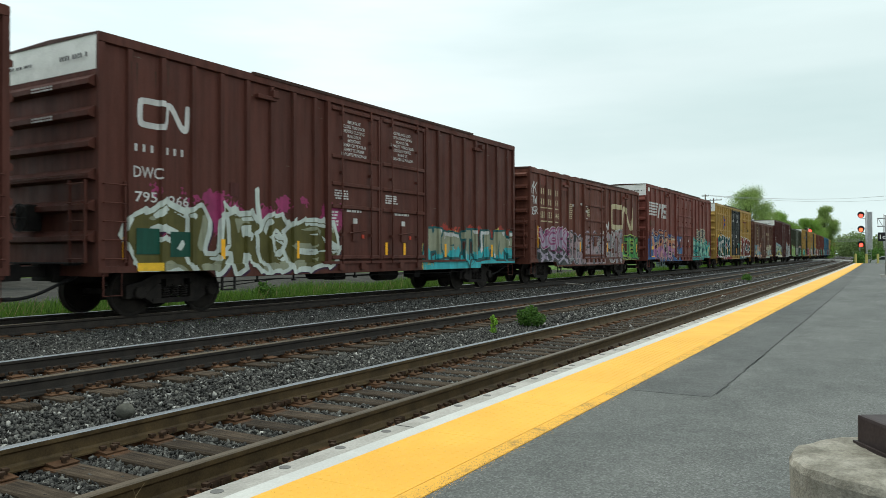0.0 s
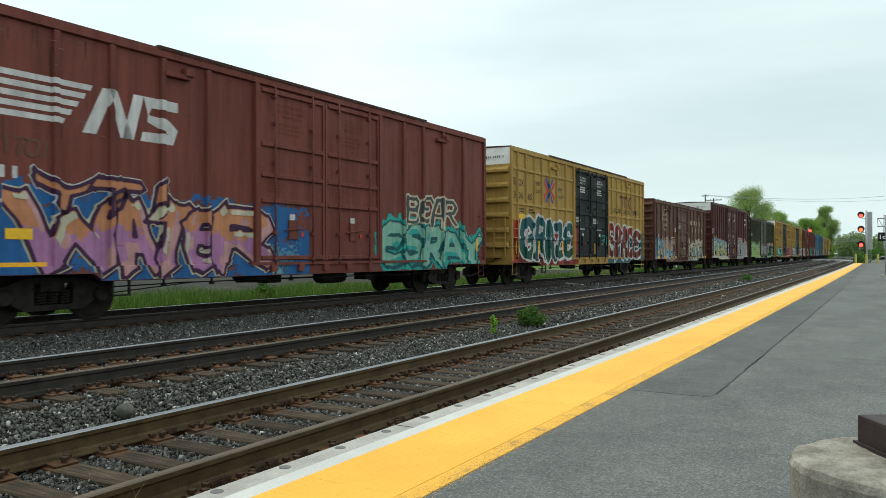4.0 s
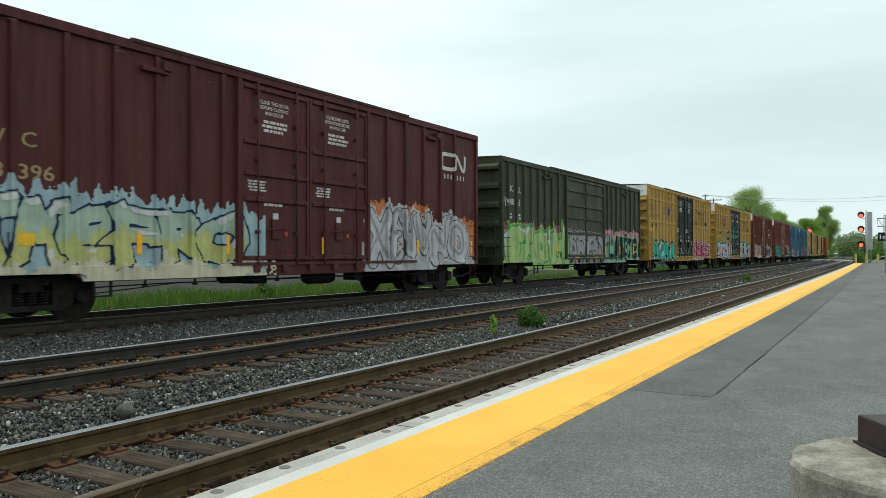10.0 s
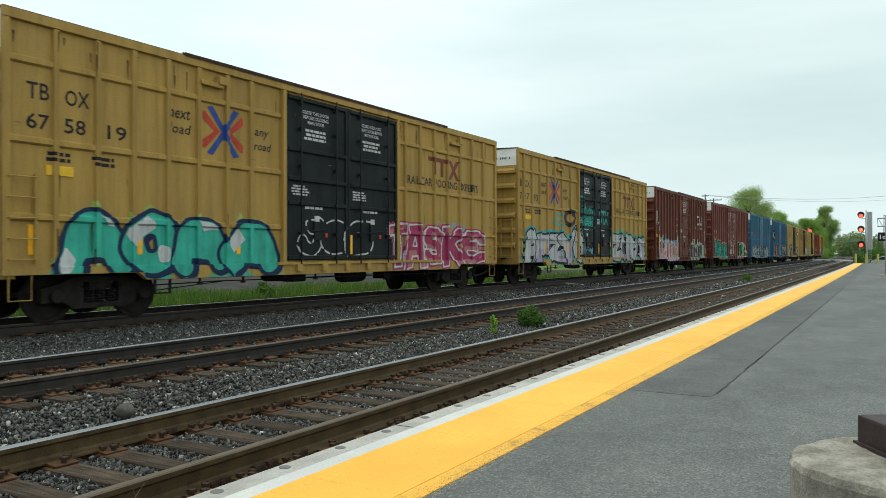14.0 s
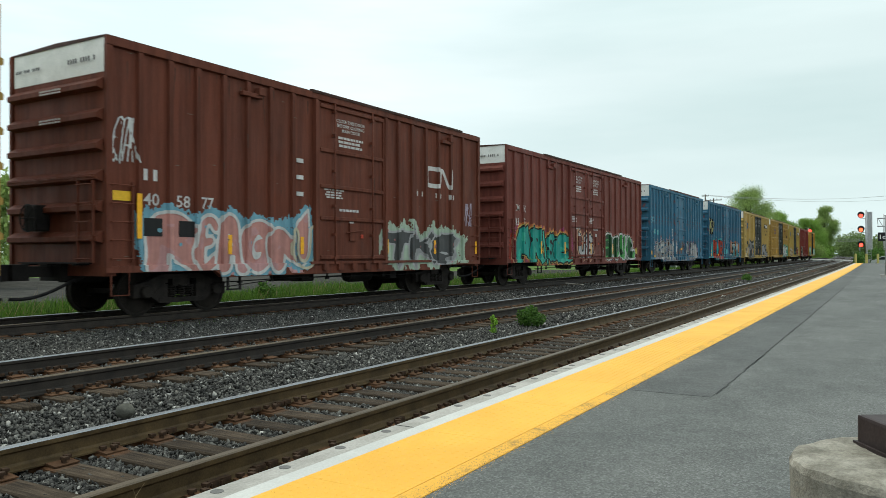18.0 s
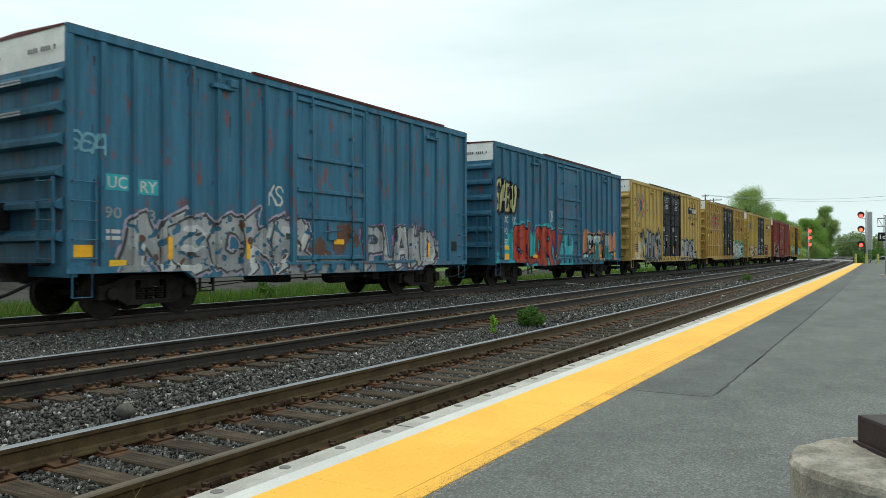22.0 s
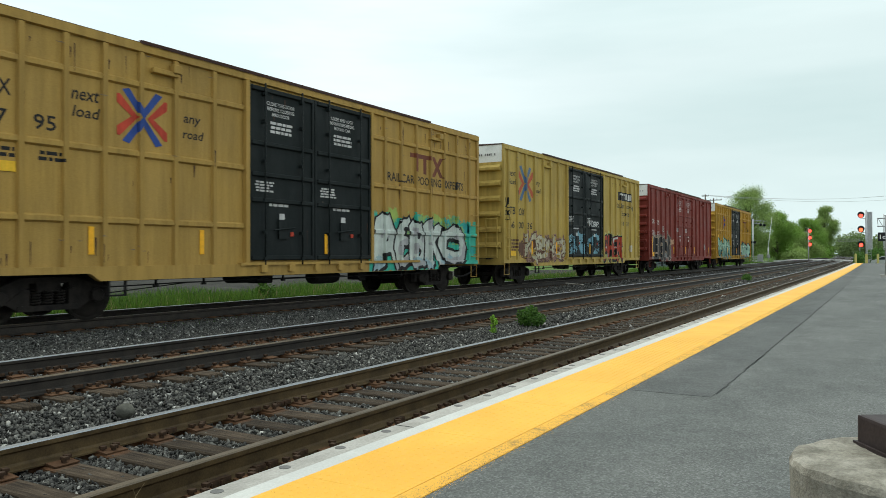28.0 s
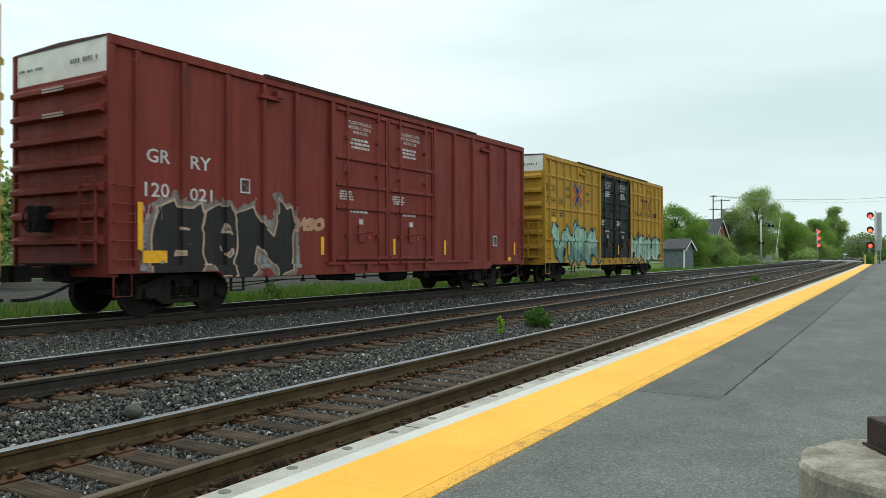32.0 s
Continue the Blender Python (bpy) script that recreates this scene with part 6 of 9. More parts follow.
S_WHITE, S_GREY, S_BLACK = tone("white", 0.70, 0.72, 0.70), tone("grey", 0.36, 0.37, 0.37), tone("black", 0.015, 0.016, 0.017)
S_DKGREY = tone("dark_grey", 0.085, 0.09, 0.09)
S_OLIVE, S_PALEGREEN = tone("olive", 0.12, 0.11, 0.03), tone("pale_green", 0.45, 0.58, 0.45)
S_CYAN, S_TEAL, S_DKTEAL = tone("cyan", 0.05, 0.50, 0.55), tone("teal", 0.02, 0.42, 0.36), tone("dark_teal", 0.012, 0.12, 0.13)
S_PINK, S_ROSE, S_MAGENTA = tone("pink", 0.62, 0.34, 0.33), tone("rose", 0.55, 0.22, 0.22), tone("magenta", 0.38, 0.05, 0.16)
S_PURPLE, S_LILAC, S_DKPURPLE = tone("purple", 0.16, 0.06, 0.20), tone("lilac", 0.48, 0.42, 0.52), tone("dark_purple", 0.06, 0.02, 0.06)
S_BLUE, S_SKY, S_NAVY = tone("blue", 0.02, 0.13, 0.36), tone("sky_blue", 0.20, 0.45, 0.56), tone("navy", 0.01, 0.03, 0.09)
S_GREEN, S_LIME, S_DKGREEN = tone("green", 0.08, 0.42, 0.10), tone("lime", 0.42, 0.58, 0.13), tone("dark_green", 0.01, 0.09, 0.06)
S_YELLOW, S_ORANGE, S_PEACH = tone("yellow", 0.70, 0.58, 0.15), tone("orange", 0.62, 0.20, 0.06), tone("peach", 0.62, 0.36, 0.22)
S_RED, S_DKRED, S_TAN = tone("red", 0.42, 0.045, 0.025), tone("dark_red", 0.16, 0.012, 0.014), tone("tan", 0.50, 0.40, 0.25)
S_CREAM, S_MINT, S_BROWN = tone("cream", 0.66, 0.62, 0.45), tone("mint", 0.25, 0.55, 0.42), tone("brown", 0.16, 0.08, 0.05)

S_SAGE, S_DUSK, S_AQUA = tone("sage", 0.33, 0.35, 0.24), tone("dusky_pink", 0.46, 0.34, 0.36), tone("aqua", 0.42, 0.58, 0.56)
S_BERRY, S_APRICOT, S_MAUVE = tone("berry", 0.36, 0.09, 0.22), tone("apricot", 0.64, 0.27, 0.13), tone("mauve", 0.48, 0.22, 0.42)
S_MAHOGANY, S_CITRUS, S_PALELIME = tone("mahogany", 0.19, 0.045, 0.032), tone("citrus", 0.58, 0.60, 0.22), tone("pale_lime", 0.44, 0.62, 0.24)
S_JADE, S_SPEARMINT, S_SILVER = tone("jade", 0.05, 0.52, 0.38), tone("spearmint", 0.28, 0.60, 0.38), tone("silver", 0.47, 0.48, 0.48)
S_PALEWHITE, S_TEALDEEP, S_BRICKRED = tone("pale_greenish_white", 0.66, 0.74, 0.68), tone("deep_teal", 0.010, 0.105, 0.115), tone("brick_red", 0.34, 0.05, 0.04)
S_MISTBLUE, S_PALESILVER, S_INK = tone("mist_blue", 0.38, 0.54, 0.58), tone("pale_silver", 0.58, 0.60, 0.60), tone("ink_green", 0.014, 0.030, 0.030)
S_CRIMSON, S_ROSEPALE, S_TEALBRIGHT = tone("crimson", 0.44, 0.045, 0.13), tone("pale_rose", 0.62, 0.30, 0.26), tone("bright_teal", 0.015, 0.36, 0.30)
S_FOREST, S_RUST, S_STRAWPALE = tone("forest_green", 0.008, 0.075, 0.022), tone("rust_red", 0.30, 0.035, 0.022), tone("pale_straw", 0.62, 0.60, 0.28)
S_DUSTROSE, S_GOLDRUST, S_PEACHPALE = tone("dusty_rose", 0.38, 0.22, 0.17), tone("golden_rust", 0.46, 0.24, 0.08), tone("pale_peach", 0.62, 0.46, 0.34)
S_SOOT = tone("soot_black", 0.030, 0.028, 0.028)
S_GREYBEIGE, S_MINTPALE, S_SAGEMINT = tone("grey_beige", 0.28, 0.24, 0.21), tone("pale_mint", 0.42, 0.66, 0.52), tone("sage_mint", 0.20, 0.36, 0.30)
S_SCARLET, S_PETROL = tone("scarlet", 0.52, 0.065, 0.03), tone("petrol", 0.04, 0.27, 0.29)

MAROON = car_paint("paint_maroon", (0.130, 0.047, 0.035), 0.15, 0.5, (0.142, 0.060, 0.046))
MAROON2 = car_paint("paint_dark_maroon", (0.108, 0.035, 0.031), 0.2, 0.5, (0.12, 0.045, 0.040))
OXIDE = car_paint("paint_oxide_red", (0.185, 0.056, 0.033), 0.3, 0.6, (0.21, 0.082, 0.055))
OXBROWN = car_paint("paint_oxide_brown", (0.186, 0.067, 0.047), 0.45, 0.6, (0.17, 0.075, 0.055))
OXIDE2 = car_paint("paint_red_brown", (0.232, 0.070, 0.053), 0.3, 0.5, (0.21, 0.078, 0.060))
BROWN = car_paint("paint_rusty_brown", (0.165, 0.078, 0.055), 0.75, 0.7, (0.22, 0.125, 0.09))
GREEN = car_paint("paint_dark_green", (0.064, 0.074, 0.042), 0.15, 0.4, (0.078, 0.082, 0.055))
TAN = car_paint("paint_tan_yellow", (0.535, 0.338, 0.088), 0.2, 0.32, (0.47, 0.315, 0.115))
STRAW = car_paint("paint_straw_yellow", (0.63, 0.45, 0.14), 0.35, 0.35, (0.62, 0.42, 0.16))
GOLD = car_paint("paint_golden_yellow", (0.61, 0.44, 0.11), 0.4, 0.4, (0.60, 0.42, 0.15))
AMBER = car_paint("paint_amber_yellow", (0.60, 0.345, 0.046), 0.15, 0.3, (0.56, 0.35, 0.08))
BLUE1 = car_paint("paint_faded_blue", (0.060, 0.215, 0.335), 0.15, 0.5, (0.095, 0.25, 0.345), (0.21, 0.065, 0.045))
BLUE2 = car_paint("paint_blue_over_red", (0.050, 0.190, 0.305), 0.15, 0.5, (0.085, 0.225, 0.31), (0.19, 0.055, 0.045))
BARN = car_paint("paint_barn_red", (0.275, 0.052, 0.039), 0.12, 0.4, (0.285, 0.076, 0.060))
DOORBLACK = car_paint("paint_black_door", (0.017, 0.023, 0.023), 0.05, 0.3, (0.024, 0.030, 0.030))
ROOF_RED = car_paint("paint_roof_red", (0.14, 0.035, 0.03), 0.3, 0.5, (0.16, 0.06, 0.05))


def spaced(a, b, n):
    return [a + (b - a) * i / (n - 1) for i in range(n)]


HI_L, HI_R = spaced(0.66, 5.9, 8), spaced(11.75, 16.6, 7)
CARS = []       # (car, near end and far end at 16 s)


def join_train(c, a):
    CARS.append((c["root"], a + c["L"] / 2))
    streaks(c, 300 + len(CARS))
    return c


# maroon double-door car whose tail alone is seen
c = join_train(boxcar("maroon double-door boxcar, the first one seen", 17.1, 5.22, MAROON, HI_L + HI_R, (6.4, 8.65, 10.95)), -157.97)

# maroon double-door car with an olive piece and a teal piece
c = join_train(boxcar("maroon double-door boxcar with olive and teal graffiti", 17.16, 5.22, MAROON, HI_L + HI_R, (6.4, 8.6, 10.93), roof_span=(3.8, 13.9)), -139.29)
bent_bar_emblem(c, 0.85, 2.09, 3.62, 4.20, M_LET_WHITE, 0.2)
letter_bars(c, 0.79, 3.16, 1.25, 0.14, 7, M_LET_WHITE, (3,))
letter(c, "DWC", 0.77, 2.66, 0.62, 0.22, M_LET_WHITE)
letter(c, "795", 0.80, 2.20, 0.50, 0.20, M_LET_WHITE)
letter(c, "266", 1.58, 2.16, 0.48, 0.20, M_LET_WHITE)
door_papers(c, M_LET_WHITE, 11, True)
bars(c, 6.5, 2.3, 0.3, 0.4, 5, M_LET_WHITE, 3)
smear(c, 0.6, 7.0, 1.2, 2.7, S_MAGENTA, 4, 0.42)
piece(c, "QURGE", (0.7, 2.15, 3.25, 4.1, 5.0, 6.55), 0.76, (2.2, 2.12), S_OLIVE, S_PALEWHITE, "wild", shade=S_DKPURPLE, wash=S_SAGE, fat=0.31, seed=5, edge=0.055, label="olive graffiti piece lined in pale green", shine=S_PALEWHITE)
scrawl(c, "I", 3.85, 4.15, 1.9, 2.72, S_PALEWHITE, 12, 0.3)
smear(c, 10.8, 17.15, 0.72, 1.45, S_CYAN, 7, 1.3)
smear(c, 10.75, 11.4, 0.72, 1.75, S_YELLOW, 8, 0.7)
piece(c, "MOTUHN", (10.9, 11.99, 13.15, 13.99, 14.84, 15.9, 17.08), 0.98, (2.02, 2.05), S_SAGE, S_DKTEAL, "block", shade=S_DKGREY, fill2=S_CYAN, drips=True, split=0.28, shine=S_WHITE, fat=0.4, seed=6, label="grey and turquoise graffiti piece", edge=0.034)
smear(c, 10.9, 17.1, 1.75, 2.28, S_RED, 5, 0.62)
smear(c, 11.2, 17.1, 1.85, 2.18, S_YELLOW, 9, 0.5)
placard(c, 0.82, 1.2, 0.55, 0.5, S_DKGREEN)
placard(c, 1.60, 1.15, 0.5, 0.5, S_DKGREEN)
placard(c, 0.80, 0.88, 0.6, 0.16, M_PLACARD)
placard(c, 3.16, 2.45, 0.26, 0.30, MAROON2)
reflectors(c, (0.58, 2.9, 5.3, 8.9, 9.8, 12.2, 15.4))

# oxide red single-door car, lower, with a ribbed roof
c = join_train(boxcar("lower oxide-red boxcar with a ribbed roof and many tags", 14.53, 4.58, OXBROWN, [0.93, 1.65, 2.43, 3.25, 4.04, 4.84, 9.72, 10.58, 11.42, 12.26, 13.27], (5.94, 8.75), white_end=False, roof_ribs=True, ledges=7, roof_span=(5.6, 12.5), ledge_z=(3.45, 2.75, 2.1), low_sill=0.66), -120.72)
for a, w in ((0.98, 0.62), (1.72, 0.62), (2.52, 0.48)):
    letter_bars(c, a, 3.62, w, 0.24, 3, M_LET_CREAM)
    letter_bars(c, a, 3.20, w, 0.24, 3, M_LET_CREAM)
    shapes(c, [[(a, 3.05), (a + w, 3.05), (a + w, 3.10), (a, 3.10)], [(a, 2.50), (a + w, 2.50), (a + w, 2.55), (a, 2.55)]], M_LET_CREAM, "painted_line")
letter_bars(c, 0.98, 2.66, 0.62, 0.26, 4, M_LET_CREAM)
letter(c, "413", 1.74, 2.66, 0.56, 0.26, M_LET_CREAM)
letter(c, "346", 2.52, 2.66, 0.56, 0.26, M_LET_CREAM)
bent_bar_emblem(c, 9.86, 13.5, 2.42, 3.72, M_LET_CREAM, 0.19)
for x, z, w, h in ((1.1, 3.98, 0.55, 0.38), (3.4, 3.92, 0.6, 0.36), (9.6, 3.9, 0.5, 0.34), (11.7, 3.92, 0.5, 0.3)):
    placard(c, x, z, w, h, OXIDE2, "blank steel board")
scrawl(c, "YK", 0.12, 0.72, 3.55, 4.05, S_WHITE, 3)
scrawl(c, "FTW", 0.12, 0.72, 3.15, 3.5, S_WHITE, 4)
scrawl(c, "OSR", 0.12, 0.78, 2.75, 3.1, S_WHITE, 8)
smear(c, 0.95, 3.95, 1.9, 2.35, S_DKTEAL, 18, 1.1)
smear(c, 3.3, 4.1, 0.72, 2.1, S_TEAL, 19, 0.7)
piece(c, "XXX", (0.95, 1.95, 2.95, 3.95), 0.72, 1.45, S_LILAC, S_DKGREY, "wild", shade=S_BLACK, halo=S_DKGREY, fat=0.22, seed=20, label="grey and black graffiti base")
piece(c, "VOK", (0.94, 1.83, 2.87, 3.94), 1.25, 2.30, S_LILAC, S_BERRY, shade=S_BLACK, rim=S_WHITE, rim_w=0.03, core=S_BERRY, core_w=0.04, fat=0.38, seed=9, label="magenta and lilac graffiti piece")
smear(c, 4.05, 8.9, 0.72, 1.9, S_DUSK, 13, 0.8)
piece(c, "BMAK", (4.05, 4.78, 5.76, 7.19, 8.34), 0.72, 2.2, S_DUSK, S_DKGREY, rim=S_LILAC, shade=S_BROWN, wash=S_GREY, fat=0.27, seed=10, worn=0.2, bits=S_BROWN, label="faded grey and rose graffiti piece")
piece(c, "REIT", (8.5, 9.7, 10.3, 10.9, 11.63), 0.74, 2.42, S_DUSK, S_GREY, rim=S_WHITE, rim_w=0.03, wash=S_LILAC, fat=0.25, seed=11, worn=0.1, bits=S_BROWN, label="pale pink graffiti piece")
scrawl(c, "W", 8.9, 9.5, 2.35, 2.8, S_WHITE, 21, 0.1)
piece(c, "JBE", (11.6, 12.83, 13.76, 14.48), 0.88, 2.15, S_GREEN, S_BLACK, "block", rim=S_LIME, rim_w=0.05, shade=S_BLACK, wash=S_LIME, fat=0.27, seed=12, edge=0.045, label="bright green graffiti piece")
bars(c, 4.15, 3.4, 0.5, 0.7, 8, M_LET_CREAM, 4)
bars(c, 6.3, 3.3, 0.5, 0.4, 5, M_LET_CREAM, 5)
for x, z in ((4.6, 3.3), (5.6, 3.4), (6.15, 3.35), (6.15, 3.1), (6.15, 2.75)):
    placard(c, x, z, 0.2, 0.09, M_LET_WHITE)
reflectors(c, (0.86,), 1.43, 0.9)
reflectors(c, (5.55, 9.3, 11.4, 14.2), 1.3)

# red-brown double-door car with a striped emblem
c = join_train(boxcar("red-brown double-door boxcar with a striped white emblem", 17.48, 5.22, OXIDE2, [0.76, 1.85, 2.92, 4.04, 5.17, 12.45, 13.5, 14.66, 15.95], (6.56, 8.87, 11.17), roof_span=(3.9, 13.6)), -104.52)
shapes(c, [[(0.52, 4.22 - k * 0.165), (2.55 - k * 0.13, 4.22 - k * 0.165), (2.51 - k * 0.13, 4.12 - k * 0.165), (0.52, 4.12 - k * 0.165)] for k in range(5)], M_LET_WHITE, label="white painted stripes")
shapes(c, [[(2.35, 3.36), (2.75, 4.22), (3.0, 4.22), (2.62, 3.36)], [(2.85, 4.22), (3.05, 4.22), (3.38, 3.36), (3.12, 3.36)], [(3.16, 3.36), (3.40, 3.36), (3.62, 4.22), (3.40, 4.22)],
           [(3.62, 4.22), (4.42, 4.22), (4.42, 4.02), (3.80, 4.02), (3.72, 3.86)], [(3.72, 3.88), (4.2, 3.84), (4.42, 3.66), (4.2, 3.56), (3.7, 3.74)], [(4.42, 3.66), (4.3, 3.36), (3.55, 3.36), (3.6, 3.54), (4.2, 3.56)]], M_LET_WHITE, label="white painted blocks")
letter_bars(c, 0.91, 2.45, 0.42, 0.20, 2, M_LET_WHITE)
letter(c, "470", 0.88, 1.98, 0.5, 0.18, M_LET_WHITE)
smear(c, 0.05, 8.3, 0.72, 2.55, S_BLUE, 8, 0.98)
piece(c, "WATER", (1.3, 3.05, 3.82, 4.64, 5.43, 6.9), 0.82, (2.25, 2.25), S_APRICOT, S_DKPURPLE, "wild", fill2=S_MAUVE, drips=True, split=0.55, rim=S_CREAM, rim_w=0.03, shade=S_DKPURPLE, shine=S_CREAM, wash=S_PINK, fat=0.33, seed=14, label="pink and orange graffiti piece on a blue cloud")
piece(c, "YTI", (1.55, 2.6, 3.5, 4.5), 1.95, 2.6, S_APRICOT, S_DKPURPLE, "wild", fat=0.24, seed=15, rim=S_WHITE, rim_w=0.02, label="orange tips of a graffiti piece")
smear(c, 6.8, 8.2, 0.74, 1.7, S_SKY, 20, 0.4)
piece(c, "ESRAY", (11.33, 12.5, 13.6, 14.6, 15.9, 17.2), 0.80, (2.25, 1.9), S_MINT, S_DKTEAL, "wild", halo=S_TEAL, shade=S_DKTEAL, wash=S_TEAL, bits=S_PEACH, fat=0.25, seed=15, edge=0.03, label="mint green graffiti piece")
piece(c, "BEAR", (12.64, 13.35, 14.04, 14.75, 15.48), 2.05, 3.0, S_DKGREY, S_CREAM, "wild", fat=0.2, seed=16, edge=0.03, step=0.03, label="cream outlined graffiti letters")
scrawl(c, "FITOI", 0.7, 1.8, 2.8, 3.15, S_BROWN, 17)
door_papers(c, OXIDE, 31)
placard(c, 1.0, 1.45, 0.45, 0.18, M_PLACARD)
placard(c, 0.7, 0.95, 1.0, 0.12, M_REFLECT)
placard(c, 0.30, 4.82, 0.33, 0.22, M_WHITE_END)
reflectors(c, (0.7, 16.9), 1.3)


def tan_car(label, a, L, paint, numbers, seed, stringers=True, doors=(6.34, 8.55, 10.87), slide=0.0):
    """A yellow car with black double doors, arrow emblem and slogan."""
    if stringers:
        ribs = ([0.91, 1.70, 2.45, 3.23, 3.99, 4.76, 5.46] if slide else [0.56, 1.32, 2.10, 2.85, 3.62, 4.42, 5.41]) + spaced(11.59, 16.41, 7)
    else:
        ribs = [0.44, 1.22, 2.0, 2.83, 3.67, 4.46, 5.25] + spaced(12.07, 16.16, 6)
    c = join_train(boxcar(label, L, 5.22, paint, ribs, doors, DOORBLACK, (4.42, 3.10, 1.82) if stringers else (), roof_span=(3.6, 13.9), rib_w=0.045 if stringers else 0.05), a)
    ink = M_LET_BLACK
    if stringers:
        letter(c, "TB", 0.06 + slide * 0.36, 3.80, 0.40, 0.28, ink)
        letter(c, "OX", 0.72 + slide * 0.38, 3.78, 0.46, 0.28, ink)
        for k, (n, x) in enumerate(zip(numbers, (0.05, 0.72, 1.55))):
            letter(c, n, x + slide * 0.37, 3.30, 0.40, 0.26, ink)
        ex0, ex1, ez0, ez1 = 3.12 + slide, 4.24 + slide, 3.28, 4.32
        letter(c, "next", 2.22 + slide * 1.04, 3.92, 0.52, 0.20, ink, 0.2)
        letter(c, "load", 2.24 + slide * 1.04, 3.62, 0.50, 0.20, ink, 0.2)
        letter(c, "any", 4.62 + slide * 0.96, 3.80, 0.42, 0.19, ink, 0.2)
        letter(c, "road", 4.62 + slide * 0.96, 3.54, 0.50, 0.18, ink, 0.2)
        shapes(c, [[(12.9, 4.20), (14.0, 4.20), (14.0, 4.07), (12.9, 4.07)], [(13.15, 4.07), (13.32, 4.07), (13.32, 3.66), (13.15, 3.66)], [(13.62, 4.07), (13.80, 4.07), (13.80, 3.62), (13.62, 3.62)],
                   [(14.1, 4.20), (14.28, 4.20), (14.78, 3.58), (14.58, 3.58)], [(14.58, 4.20), (14.78, 4.20), (14.28, 3.58), (14.1, 3.58)]], M_LET_BROWN, label="faded red-brown painted mark")
        letter(c, "RAILCAR", 11.75, 3.28, 1.38, 0.25, ink)
        letter(c, "POOLING", 13.28, 3.28, 1.38, 0.25, ink)
        letter(c, "EXPERTS", 14.80, 3.28, 1.28, 0.25, ink)
        bars(c, 0.75, 2.95, 0.5, 0.2, 2, ink, seed)
        bars(c, 1.6, 2.95, 0.5, 0.2, 2, ink, seed + 1)
        placard(c, 0.75, 2.55, 0.5, 0.17, M_PLACARD)
    else:
        letter(c, "next", 0.56, 4.10, 0.55, 0.20, ink, 0.2)
        letter(c, "load", 0.60, 3.80, 0.52, 0.20, ink, 0.2)
        letter(c, "any", 2.93, 3.88, 0.44, 0.19, ink, 0.2)
        letter(c, "road", 2.93, 3.62, 0.50, 0.18, ink, 0.2)
        ex0, ex1, ez0, ez1 = 1.32, 2.70, 3.22, 4.58
        letter(c, "TB", 0.58, 2.68, 0.50, 0.28, ink, 0.1)
        letter(c, "OX", 1.40, 2.66, 0.50, 0.28, ink, 0.1)
        for n, x in zip(numbers, (0.56, 1.36, 2.16)):
            letter(c, n, x, 2.16, 0.46, 0.26, ink, 0.1)
        shapes(c, [[(13.36, 3.96), (15.69, 3.96), (15.69, 4.40), (13.36, 4.40)]], M_LET_BLACK, "sign_panel", 0.004, "black painted sign panel")
        bm = bmesh.new()
        for x in (13.62, 14.27):
            quad(bm, x, x + 0.55, 4.24, 4.33)
            quad(bm, x + 0.19, x + 0.36, 4.02, 4.24)
        quad(bm, 14.95, 15.35, 4.02, 4.33, 0, 0.1)
        o = draped(c, "owner_mark", bm, M_LET_WHITE, 0.009)
        letter(c, "Railcar", 13.03, 3.56, 1.32, 0.27, ink, 0.2)
        letter(c, "Pooling", 14.53, 3.50, 1.40, 0.33, ink, 0.2)
        letter(c, "Experts", 13.82, 3.10, 1.40, 0.32, ink, 0.2)
        letter_bars(c, 13.75, 2.66, 1.45, 0.22, 7, ink, (3,))
        bars(c, 0.7, 1.75, 0.8, 0.5, 4, S_BROWN, seed)
        placard(c, 0.5, 1.12, 0.6, 0.2, M_PLACARD)
    arrows_emblem(c, ex0, ex1, ez0, ez1, M_LOGO_ORANGE if not stringers else M_LOGO_RED, M_LOGO_PALE if not stringers else M_LOGO_BLUE)
    door_papers(c, M_LET_WHITE, seed)
    reflectors(c, (0.5, 2.6, 5.1, 9.0), 1.2, 0.5)
    return c


# tan car with a green-on-red and a red-on-green piece
c = tan_car("tan-yellow boxcar with black doors and big red and teal graffiti", -84.98, 17.16, TAN, ("63", "06", "65"), 41)
smear(c, 0.0, 6.75, 0.72, 2.66, S_RED, 42, 1.5)
smear(c, 0.1, 6.6, 0.72, 2.0, S_DKRED, 47, 0.62)
piece(c, "GRAZE", (0.80, 2.16, 3.20, 4.15, 5.2, 6.25), 0.80, (2.80, 2.66), S_TEALDEEP, S_WHITE, fill2=S_DKGREEN, drips=True, split=0.42, fat=0.34, seed=43, edge=0.042, rim=S_WHITE, rim_w=0.02, label="teal graffiti letters edged in white on red")
smear(c, 10.9, 17.15, 0.72, 2.45, S_DKTEAL, 44, 1.35)
piece(c, "SPACE", (11.0, 12.09, 13.11, 14.11, 15.07, 16.40), 0.82, (2.88, 2.62), S_MAHOGANY, S_WHITE, fill2=S_BRICKRED, split=0.72, fat=0.35, seed=45, edge=0.045, rim=S_WHITE, rim_w=0.012, label="dark red graffiti letters edged in white")
scrawl(c, "LAUR", 13.55, 14.0, 2.42, 2.6, S_WHITE, 48, 0.1)
scrawl(c, "SRV", 9.9, 10.8, 1.6, 2.1, S_TEAL, 46)

